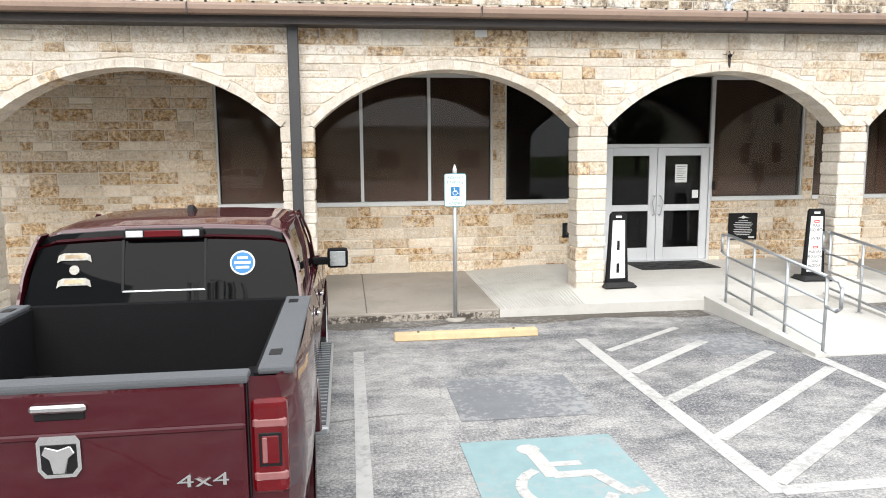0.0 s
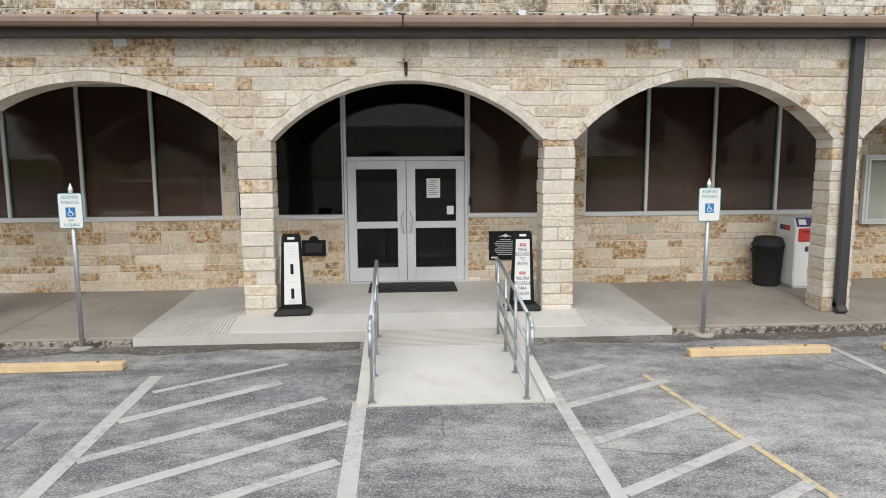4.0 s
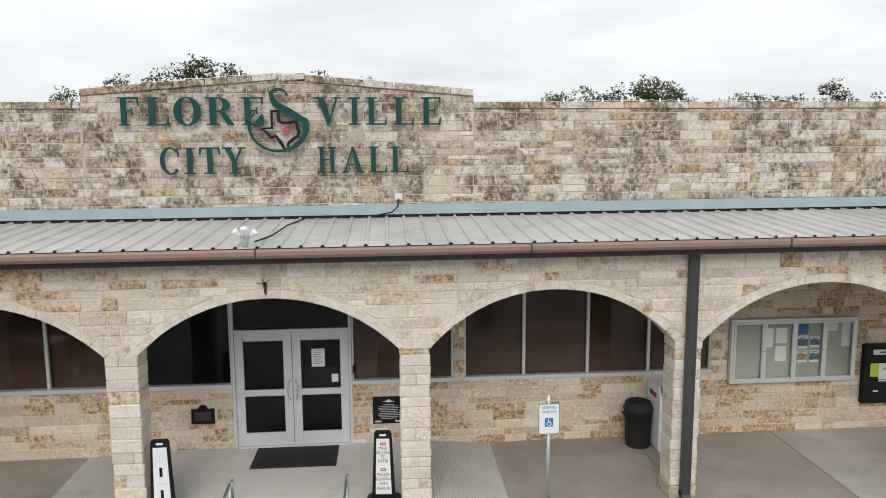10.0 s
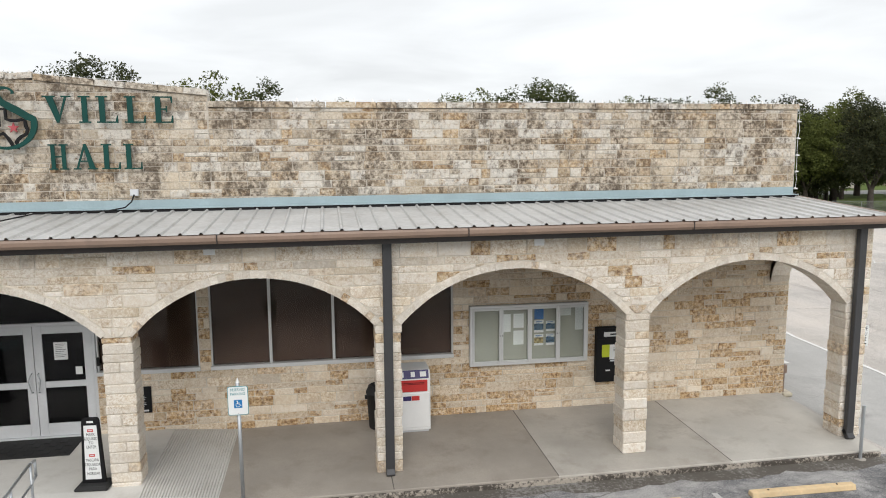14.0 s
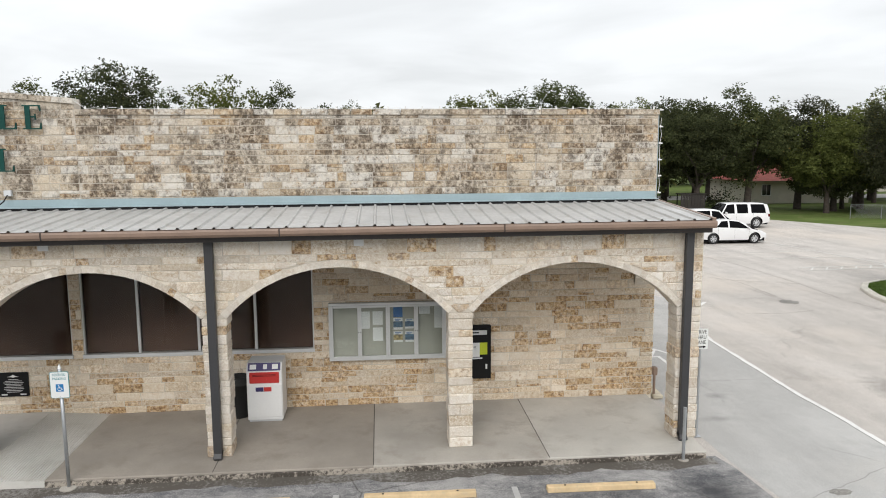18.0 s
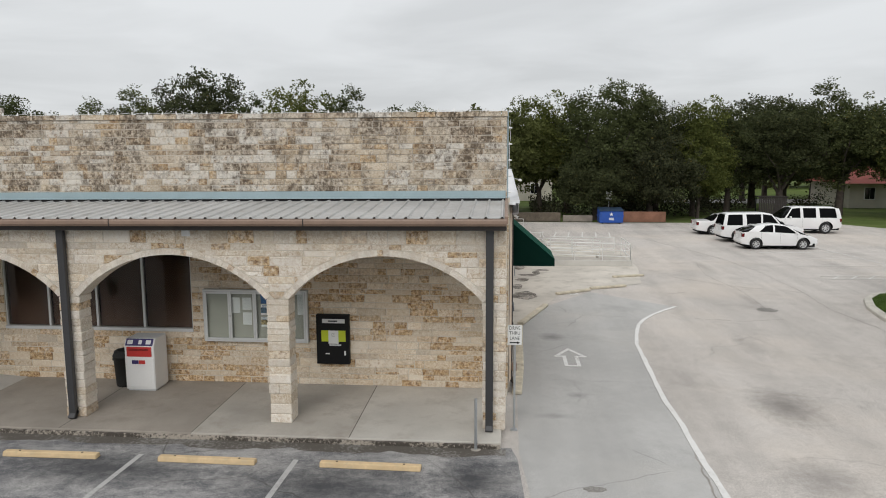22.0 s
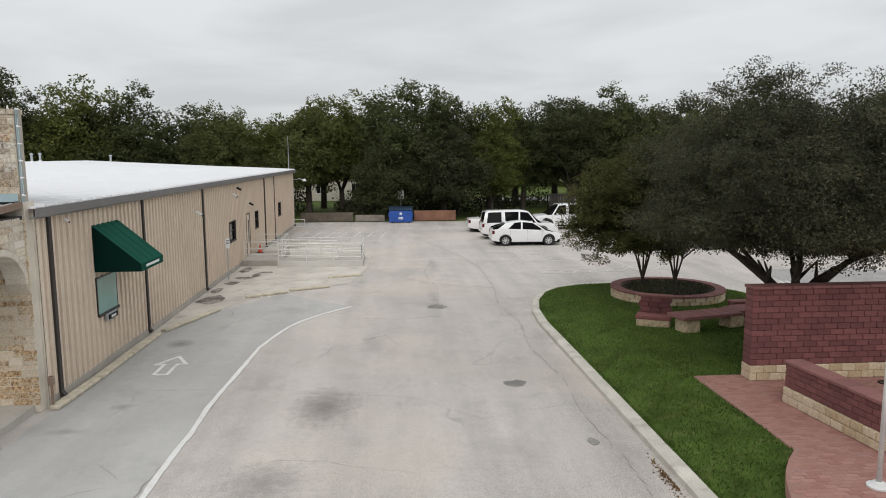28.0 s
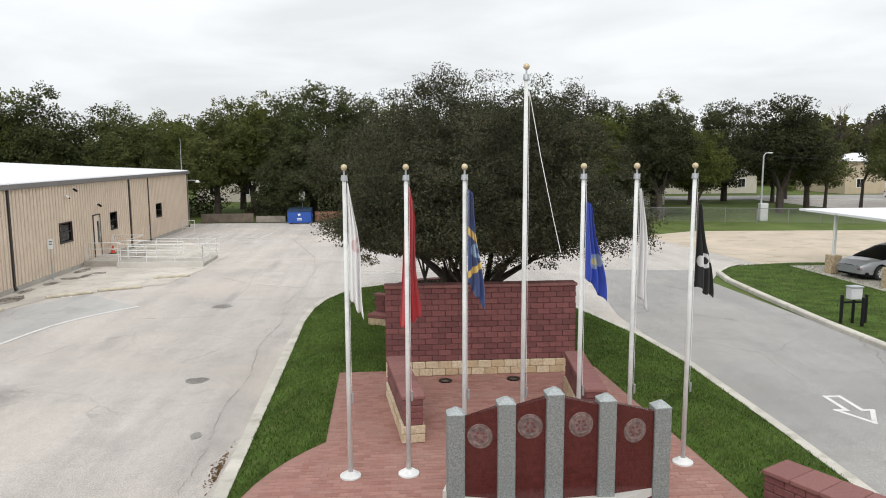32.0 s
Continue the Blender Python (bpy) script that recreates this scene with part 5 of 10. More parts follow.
MAROON = paint("maroon_car_paint", (0.050, 0.0016, 0.006), 0.0)
CAR_WHITE = paint("white_car_paint", (0.78, 0.78, 0.78))
CAR_GREY = paint("grey_car_paint", (0.30, 0.31, 0.33), 0.4)
TYRE = surf("tyre_rubber", (0.022, 0.022, 0.023), 0.85, var=0.25, fine=80, rel=0.4)
CHROME = surf("bright_chrome", (0.72, 0.72, 0.72), 0.16, 1.0, var=0.04, rel=0.0)
RIM = surf("alloy_rim", (0.68, 0.69, 0.70), 0.32, 0.55, var=0.06, rel=0.0)
PLASTIC = surf("grey_textured_plastic", (0.085, 0.09, 0.098), 0.8, var=0.12, fine=120, rel=0.25)
BLACK_PLASTIC = surf("black_textured_plastic", (0.009, 0.009, 0.010), 0.8, var=0.2, fine=100, rel=0.3, spec=0.12)
CAR_GLASS = glass_dark("car_glass", (0.004, 0.0044, 0.005), 0.02)
CAR_GLASS.node_tree.nodes["Principled BSDF"].inputs["Specular IOR Level"].default_value = 0.05
LAMP_RED = surf("red_lamp_lens", (0.115, 0.002, 0.005), 0.12, var=0.2, big=6, rel=0.0, coat=0.5, spec=0.2)
LAMP_CLEAR = surf("clear_lamp_lens", (0.26, 0.10, 0.10), 0.15, var=0.2, rel=0.0, coat=0.5)

LAMP_WHITE = surf("white_lamp_lens", (0.62, 0.60, 0.60), 0.15, var=0.1, rel=0.0, coat=0.5)
STICKER = surf("printed_sticker", (0.46, 0.44, 0.40), 0.7, var=0.3, big=40, rel=0.0)
MIRROR = surf("mirror_silver", (0.62, 0.65, 0.65), 0.03, 1.0, var=0.02, rel=0.0)


def wheel(parent, x, y, r, w, side, spokes=6, rim=None):
    """A road wheel at the axle end, its face to the side (+1 or -1)."""
    o = part("wheel", lathe([(r * 0.64, -w / 2), (r * 0.95, -w / 2), (r, -w * 0.36), (r, w * 0.36), (r * 0.95, w / 2), (r * 0.64, w / 2), (r * 0.62, w * 0.3), (r * 0.62, -w * 0.3), (r * 0.64, -w / 2)], 32, caps=False), TYRE, parent, "black rubber tyre", smooth=True)
    o.matrix_basis = pose(x, y, r, 0, 90 * side, 0)
    rm = rim or RIM
    part("rim", lathe([(r * 0.66, w * 0.46), (r * 0.66, w * 0.50), (r * 0.60, w * 0.48), (r * 0.57, w * 0.20), (r * 0.60, -w * 0.4)], 28, caps=False), rm, o, "alloy rim", smooth=True)
    part("brake_disc", lathe([(0.0, w * 0.02), (r * 0.57, w * 0.02)], 20, caps=False), BLACK, o)
    part("hub", lathe([(0.0, w * 0.44), (r * 0.10, w * 0.44), (r * 0.15, w * 0.38), (r * 0.16, w * 0.1)], 14), rm, o)
    for k in range(spokes):
        a = 360 * k / spokes
        b = prism([(r * 0.11, -r * 0.075), (r * 0.60, -r * 0.115), (r * 0.60, -r * 0.02), (r * 0.14, -r * 0.01)], w * 0.30, w * 0.43, "z", None, 0.006)
        prism([(r * 0.11, r * 0.075), (r * 0.60, r * 0.115), (r * 0.60, r * 0.02), (r * 0.14, r * 0.01)], w * 0.30, w * 0.43, "z", b, 0.006)
        part("spoke", b, rm, o).matrix_basis = pose(0, 0, 0, 0, 0, a)
    return o


def curve(pts):
    xs, zs = [p[0] for p in pts], [p[1] for p in pts]
    def at(t):
        # smooth through the knots, without overshoot
        if t <= xs[0]:
            return zs[0]
        if t >= xs[-1]:
            return zs[-1]
        i = max(k for k in range(len(xs)) if xs[k] <= t)
        i = min(i, len(xs) - 2)
        s = (t - xs[i]) / (xs[i + 1] - xs[i])
        return zs[i] + (zs[i + 1] - zs[i]) * s
    return at


def shell(L, half, belt, sill, axles, arch, parent, mat_, crown=0.03, bulge=0.035, deck=None, n=96, rows=9):
    """The lower body of a car: sides with wheel arches, ends, and decks between. half(y), belt(y), sill(y): curves along it."""
    ys = sorted(set([L * k / n for k in range(n + 1)] + [a + s * arch * math.cos(radians(q)) for a in axles for s in (-1, 1) for q in range(0, 91, 10)]))
    ys = [y for y in ys if 0 <= y <= L]
    def low(y):
        z = sill(y)
        for a in axles:
            d = arch * arch - (y - a) ** 2
            if d > 0:
                z = max(z, arch * 0.92 + math.sqrt(d) * 0.98 if d > 0 else z)
        return min(z, belt(y) - 0.05)
    b = bmesh.new()
    cols = {}
    for s in (-1, 1):
        for y in ys:
            lo, hi = low(y), belt(y)
            col = []
            for k in range(rows + 1):
                z = lo + (hi - lo) * k / rows
                t = (z - sill(y)) / max(0.01, hi - sill(y))
                x = half(y) - bulge * (2 * t - 0.95) ** 2 - 0.10 * max(0.0, t - 0.86) ** 1.2
                col.append(b.verts.new((s * x, y, z)))
            cols[s, y] = col
        for y0, y1 in zip(ys, ys[1:]):
            for k in range(rows):
                q = (cols[s, y0][k], cols[s, y1][k], cols[s, y1][k + 1], cols[s, y0][k + 1])
                b.faces.new(q if s > 0 else q[::-1])
    for y in (ys[0], ys[-1]):
        for k in range(rows):
            b.faces.new((cols[-1, y][k], cols[1, y][k], cols[1, y][k + 1], cols[-1, y][k + 1]))
    m = 8
    prev = None
    for y in ys:
        if deck and not deck(y):
            prev = None
            continue
        a, c = cols[-1, y][-1], cols[1, y][-1]
        line_ = [a] + [b.verts.new((a.co.x + (c.co.x - a.co.x) * i / m, y, a.co.z + crown * math.sin(math.pi * i / m))) for i in range(1, m)] + [c]
        if prev:
            for i in range(m):
                b.faces.new((prev[i], prev[i + 1], line_[i + 1], line_[i]))
        prev = line_
    bmesh.ops.recalc_face_normals(b, faces=b.faces)
    body = part("body", b, mat_, parent, smooth=True)
    md = body.modifiers.new("soft", "EDGE_SPLIT")
    md.split_angle = radians(38)
    for a in axles:
        for s in (-1, 1):
            v, f = [], []
            for k in range(19):
                an = radians(k * 10)
                for rr, xx in ((arch, 0.0), (arch * 1.06, 0.012), (arch * 0.98, -0.25)):
                    v.append((s * (half(a) - 0.012 + xx), a + rr * math.cos(an), arch * 0.92 + rr * 0.98 * math.sin(an)))
            for k in range(18):
                f += [(3 * k, 3 * k + 1, 3 * k + 4, 3 * k + 3), (3 * k, 3 * k + 3, 3 * k + 5, 3 * k + 2)]
            part("wheel_arch", (v, f), BLACK_PLASTIC if mat_ is not MAROON else MAROON, body)
    part("underbody", box(-half(L / 2) + 0.12, half(L / 2) - 0.12, 0.15, L - 0.2, sill(L / 2) - 0.08, sill(L / 2) + 0.12), BLACK_PLASTIC, parent)
    return body


def cabin(y0, y1, half, belt, top, wt, parent, mat_, pillars, roof_span, glass=None, tuck=0.05):
    """The glasshouse: glass all round, a painted roof and pillars a little proud of it. top(y): roof line; wt: half width of the roof."""
    n = 60
    ys = [y0 + (y1 - y0) * k / n for k in range(n + 1)]
    v, f = [], []
    def sec(y, out=0.0):
        zb, zt = belt(y) - 0.03, max(belt(y) - 0.02, top(y))
        h = max(0.0, (zt - zb))
        full = max(0.05, max(top(q) - belt(q) for q in ys))
        wx = (half(y) - tuck) + (wt - (half(y) - tuck)) * min(1.0, h / full)
        return [(half(y) - tuck + out, zb), ((half(y) - tuck) * 0.45 + wx * 0.55 + 0.025 + out, zb + h * 0.55), (wx + out, zb + h * 0.95), (wx * 0.86, zt + out), (wx * 0.4, zt + 0.018 + out)]
    for y in ys:
        s = sec(y)
        v += [(x, y, z) for x, z in s] + [(-x, y, z) for x, z in reversed(s)]
    m = 10
    for i in range(n):
        for k in range(m - 1):
            a = i * m + k
            f.append((a, a + 1, a + m + 1, a + m))
    f += [tuple(range(m)), tuple(range(n * m, n * m + m))]
    g = part("glasshouse", (v, f), glass or CAR_GLASS, parent, "dark tinted glass", smooth=True)
    md = g.modifiers.new("soft", "EDGE_SPLIT")
    md.split_angle = radians(30)
    v, f = [], []
    rn = 24
    for k in range(rn + 1):
        y = roof_span[0] + (roof_span[1] - roof_span[0]) * k / rn
        s = sec(y, 0.012)
        s = [(s[2][0] + 0.004, s[2][1] - 0.035)] + s[2:]
        v += [(x, y, z) for x, z in s] + [(-x, y, z) for x, z in reversed(s)]
    m = 8
    for i in range(rn):
        for k in range(m - 1):
            f.append((i * m + k, i * m + k + 1, i * m + m + k + 1, i * m + m + k))
    f += [tuple(range(m)), tuple(range(rn * m, rn * m + m))]
    part("roof", (v, f), mat_, parent, smooth=True)
    for ya, yb, wa, wb in pillars:
        for sgn in (-1, 1):
            v, f = [], []
            for k in range(9):
                t = k / 8
                yc, ww = ya + (yb - ya) * t, wa + (wb - wa) * t
                for e in (-1, 1):
                    yy = yc + e * ww / 2
                    s = sec(yc, 0.012)
                    zb, zt = belt(yc) - 0.02, max(belt(yy) - 0.02, top(yb))
                    z = zb + (zt - zb) * t
                    xa = [q[0] for q in s[:3]]
                    za = [q[1] for q in s[:3]]
                    full = sec(yb, 0.012)
                    xx = np.interp(t, [0, 0.55, 0.95, 1.0], [full[0][0], full[1][0], full[2][0], full[2][0] - 0.02])
                    v.append((sgn * float(xx), yy, z))
            for k in range(8):
                f.append((2 * k, 2 * k + 1, 2 * k + 3, 2 * k + 2))
            o = part("pillar", (v, f), mat_, parent)
            md = o.modifiers.new("thick", "SOLIDIFY")
            md.thickness, md.offset = 0.02, 0


def seam(parent, x, pts, mat_=None, w=0.006):
    """A shut line along (y, z) points on both sides, at the half width x(y, z)."""
    for s in (-1, 1):
        b = bmesh.new()
        for (ya, za), (yb, zb) in zip(pts, pts[1:]):
            rod((s * (x + 0.001), ya, za), (s * (x + 0.001), yb, zb), w / 2, n=5, bm=b)
        part("shut_line", b, mat_ or BLACK, parent)


# ---- maroon crew-cab pickup ----
def pickup():
    o = thing("pickup_truck", pose(-1.24, 3.13, 0, 0, 0, 0.1), "parked maroon crew-cab pickup truck with chrome trim", "pickup truck")
    L = 5.72
    half = curve([(0, 0.955), (0.14, 1.02), (0.5, 1.04), (1.0, 1.04), (2.0, 1.0), (4.2, 0.99), (4.8, 1.01), (5.4, 0.95), (5.72, 0.80)])
    belt = curve([(0, 1.37), (1.7, 1.375), (1.85, 1.30), (4.2, 1.26), (4.5, 1.27), (5.2, 1.20), (5.6, 1.08), (5.72, 1.0)])
    sill = curve([(0, 0.62), (0.5, 0.58), (1.6, 0.50), (4.2, 0.50), (5.2, 0.52), (5.72, 0.55)])
    shell(L, half, belt, sill, (1.08, 4.65), 0.50, o, MAROON, deck=lambda y: y > 1.78)
    top = curve([(1.78, 1.29), (1.86, 1.60), (1.94, 1.82), (2.3, 1.865), (3.2, 1.87), (3.7, 1.83), (4.35, 1.27)])
    cabin(1.78, 4.35, half, belt, top, 0.80, o, MAROON, [(1.82, 1.96, 0.20, 0.14), (2.95, 3.05, 0.10, 0.07), (4.18, 3.66, 0.10, 0.07)], (1.918, 3.72), tuck=0.09)
    # bed
    bed = part("bed_floor", box(-0.80, 0.80, 0.08, 1.70, 0.78, 0.80), BLACK_PLASTIC, o, "black spray-lined bed floor")
    for s in (-1, 1):
        part("bed_side", box(min(s * 0.80, s * 0.88), max(s * 0.80, s * 0.88), 0.08, 1.72, 0.80, 1.36), BLACK_PLASTIC, bed)
        part("rail_cap", box(min(s * 0.82, s * 0.955), max(s * 0.82, s * 0.985), 0.06, 1.73, 1.355, 1.388, 0.014, seg=2), PLASTIC, bed, "grey plastic bed rail cap")
        for y in (0.32, 1.55):
            part("stake_cover", box(s * 0.88 - 0.03, s * 0.88 + 0.03, y - 0.05, y + 0.05, 1.386, 1.392, 0.002), BLACK, bed)
        part("wheel_box", box(min(s * 0.55, s * 0.80), max(s * 0.55, s * 0.80), 0.65, 1.45, 0.80, 1.0, 0.05), BLACK_PLASTIC, bed)
    part("bed_front", box(-0.86, 0.86, 1.70, 1.77, 0.80, 1.37), BLACK_PLASTIC, bed)
    gate = part("tailgate", box(-0.775, 0.775, -0.035, 0.06, 0.66, 1.355, 0.02, seg=2), MAROON, o)
    part("gate_cap", box(-0.79, 0.79, -0.04, 0.075, 1.348, 1.390, 0.015, seg=2), PLASTIC, gate, "grey plastic tailgate cap")
    part("gate_fold", box(-0.77, 0.77, -0.047, -0.03, 1.14, 1.17, 0.008), MAROON, gate)
    part("gate_handle", box(-0.115, 0.115, -0.062, -0.03, 1.265, 1.30, 0.010), CHROME, gate, "chrome tailgate handle")
    part("handle_recess", box(-0.105, 0.105, -0.040, -0.028, 1.225, 1.265, 0.006), BLACK, gate)
    em = part("emblem", prism([(-0.075, -0.10), (0.075, -0.10), (0.105, -0.06), (0.105, 0.09), (0.085, 0.12), (-0.085, 0.12), (-0.105, 0.09), (-0.105, -0.06)], -0.05, -0.034, "y"), CHROME, gate, "chrome shield-shaped emblem")
    em.location, em.scale = (-0.01, 0, 1.06), (0.85, 1, 0.85)
    part("emblem_field", prism([(-0.06, -0.08), (0.06, -0.08), (0.085, -0.05), (0.085, 0.075), (-0.085, 0.075), (-0.085, -0.05)], -0.054, -0.05, "y"), BLACK, em)
    part("emblem_head", prism([(-0.03, -0.075), (0.03, -0.075), (0.045, 0.0), (0.08, 0.03), (0.06, 0.07), (0.0, 0.05), (-0.06, 0.07), (-0.08, 0.03), (-0.045, 0.0)], -0.062, -0.053, "y", None, 0.004), CHROME, em)
    wb = words("4x4", 0.085, 0.004)
    wb = turned(wb, Matrix.Translation((0.58, -0.04, 0.915)) @ Matrix.Diagonal((1.8, 1, 1, 1)))
    part("badge", wb, CHROME, gate, "chrome 4x4 badge")
    for s in (-1, 1):
        lens = part("tail_lamp", box(min(s * 0.79, s * 0.955), max(s * 0.79, s * 0.955), -0.03, 0.16, 0.82, 1.27, 0.04, seg=3), LAMP_RED, o, "red tail lamp")
        # clear bands at top and foot, a dark bezel and a red light guide between them
        for z in (1.135, 0.885):
            part("lamp_band", box(min(s * 0.80, s * 0.950), max(s * 0.80, s * 0.950), -0.034, 0.05, z, z + 0.048, 0.010), LAMP_CLEAR, lens, "clear reversing band")
        part("bezel", box(min(s * 0.825, s * 0.925), max(s * 0.825, s * 0.925), -0.0335, 0.0, 0.955, 1.115, 0.004), BLACK, lens)
        part("light_guide", box(min(s * 0.835, s * 0.915), max(s * 0.835, s * 0.915), -0.038, 0.0, 0.968, 1.102, 0.006), LAMP_RED, lens)
        part("lamp_core", box(min(s * 0.84, s * 0.862), max(s * 0.84, s * 0.862), -0.042, 0.0, 0.975, 1.095, 0.004), LAMP_CLEAR, lens)
        part("mirror", box(min(s * 1.05, s * 1.25), max(s * 1.05, s * 1.25), 3.72, 3.86, 1.25, 1.44, 0.035, seg=2), BLACK_PLASTIC, o, "black door mirror")
        part("mirror_glass", box(min(s * 1.075, s * 1.225), max(s * 1.075, s * 1.225), 3.716, 3.722, 1.275, 1.415, 0.002), MIRROR, o, "silvered mirror glass")
        part("mirror_arm", box(min(s * 0.90, s * 1.07), max(s * 0.90, s * 1.07), 3.76, 3.84, 1.28, 1.35, 0.015), BLACK_PLASTIC, o)
        for y in (2.42, 3.22):
            part("door_handle", box(min(s * 0.985, s * 1.02), max(s * 0.985, s * 1.02), y, y + 0.20, 1.08, 1.115, 0.01), CHROME, o, "chrome door handle")
            part("handle_cup", ball((s * 0.975, y + 0.09, 1.085), 0.06, squash=(0.25, 1.3, 0.8)), BLACK, o)
        step = part("side_step", box(min(s * 0.93, s * 1.08), max(s * 0.93, s * 1.08), 1.75, 4.10, 0.36, 0.42, 0.015), GALV, o, "grey metal running board")
        part("step_tread", box(min(s * 0.95, s * 1.06), max(s * 0.95, s * 1.06), 1.80, 4.05, 0.42, 0.428, 0.002), PLASTIC, step)
        for k in range(28):
            part("tread_bar", box(min(s * 0.955, s * 1.055), max(s * 0.955, s * 1.055), 1.84 + k * 0.08, 1.86 + k * 0.08, 0.427, 0.433), GALV, step)
        for y in (2.1, 3.0, 3.8):
            part("bracket", box(min(s * 0.75, s * 0.96), max(s * 0.75, s * 0.96), y, y + 0.06, 0.38, 0.52), BLACK, step)
        part("window_trim", pipe([(s * 0.955, 2.18, 1.285), (s * 0.955, 4.1, 1.255)], 0.009, 6), CHROME, o)
        part("head_lamp", box(min(s * 0.55, s * 0.86), max(s * 0.55, s * 0.86), 5.50, 5.66, 0.88, 1.04, 0.03), LAMP_CLEAR, o)
        for y in (1.08, 4.65):
            wheel(o, s * 0.86, y, 0.41, 0.28, s, 6)
        part("name_badge", box(min(s * 0.99, s * 0.998), max(s * 0.99, s * 0.998), 3.95, 4.17, 0.80, 0.84, 0.002), CHROME, o)
    seam(o, 0.992, [(1.86, 1.29), (1.90, 0.58)])
    seam(o, 0.990, [(3.0, 1.28), (3.02, 0.54)])
    seam(o, 0.990, [(4.12, 1.26), (4.14, 0.70), (4.02, 0.54)])
    for s in (-1, 1):
        part("gate_gap", box(min(s * 0.777, s * 0.783), max(s * 0.777, s * 0.783), -0.02, 0.04, 0.66, 1.35), BLACK, o)
    bump_ = part("rear_bumper", box(-0.96, 0.96, -0.16, 0.08, 0.46, 0.66, 0.045, seg=2), CHROME, o, "chrome step bumper")
    part("bumper_pad", box(-0.55, 0.55, -0.165, 0.0, 0.645, 0.668, 0.006), BLACK_PLASTIC, bump_)
    part("front_bumper", box(-0.90, 0.90, 5.55, 5.80, 0.42, 0.68, 0.05, seg=2), CHROME, o)
    part("grille", box(-0.55, 0.55, 5.64, 5.74, 0.74, 1.06, 0.03), BLACK, o)
    lamp = part("high_stop_lamp", box(-0.26, 0.26, 1.86, 1.94, 1.785, 1.855, 0.012), BLACK, o)
    part("stop_lens", box(-0.12, 0.12, 1.852, 1.88, 1.80, 1.845, 0.004), LAMP_RED, lamp)
    for s in (-1, 1):
        part("cargo_lens", box(min(s * 0.13, s * 0.24), max(s * 0.13, s * 0.24), 1.852, 1.88, 1.80, 1.845, 0.004), LAMP_WHITE, lamp)
    part("aerial_fin", prism([(2.75, 1.885), (2.98, 1.885), (2.93, 1.905), (2.82, 1.95), (2.78, 1.95)], -0.025, 0.025, "x", None, 0.008), BLACK, o, "black fin aerial")
    # rear window: slider frame and stickers
    tilt = Matrix.Translation((0, 1.879, 1.58)) @ Matrix.Rotation(radians(-16.0), 4, "X")
    for x in (-0.27, 0.27):
        part("slider_bar", turned(box(x - 0.008, x + 0.008, -0.030, -0.014, -0.155, 0.20), tilt), BLACK, o)
    part("slider_rail", turned(box(-0.27, 0.27, -0.030, -0.018, -0.16, -0.15), tilt), GALV, o)
    st = part("round_sticker", turned(lathe([(0.0, 0.003), (0.085, 0.003), (0.085, 0.0)], 28, Matrix.Translation((0.52, -0.032, 0.02)) @ Matrix.Rotation(radians(90), 4, "X")), tilt), WHITE, o, "round blue and white window sticker")
    part("sticker_field", turned(lathe([(0.0, 0.001), (0.074, 0.001), (0.074, 0.0)], 28, Matrix.Translation((0.52, -0.0355, 0.02)) @ Matrix.Rotation(radians(90), 4, "X")), tilt), SIGN_BLUE, st)
    for k, w in enumerate((0.07, 0.11, 0.09)):
        part("text_bar", turned(box(0.52 - w / 2, 0.52 + w / 2, -0.039, -0.0365, 0.045 - k * 0.033, 0.062 - k * 0.033), tilt), WHITE, st)
    for z in (0.085, -0.085):
        sc = part("scroll_sticker", turned(prism([(-0.69, -0.034), (-0.665, -0.02), (-0.495, -0.02), (-0.47, -0.034), (-0.48, 0.014), (-0.51, 0.03), (-0.65, 0.03), (-0.68, 0.014)], -0.036, -0.032, "y"), tilt @ Matrix.Translation((0, 0, z))), STICKER, o, "pale scroll-shaped window sticker")
        part("text_bar", turned(box(-0.64, -0.52, -0.038, -0.0355, -0.006, 0.018), tilt @ Matrix.Translation((0, 0, z))), BUFF, sc)
    part("disc_sticker", turned(lathe([(0.0, 0.002), (0.032, 0.002), (0.032, 0.0)], 18, Matrix.Translation((-0.58, -0.032, 0.0)) @ Matrix.Rotation(radians(90), 4, "X")), tilt), STICKER, o)
    return o


pickup()


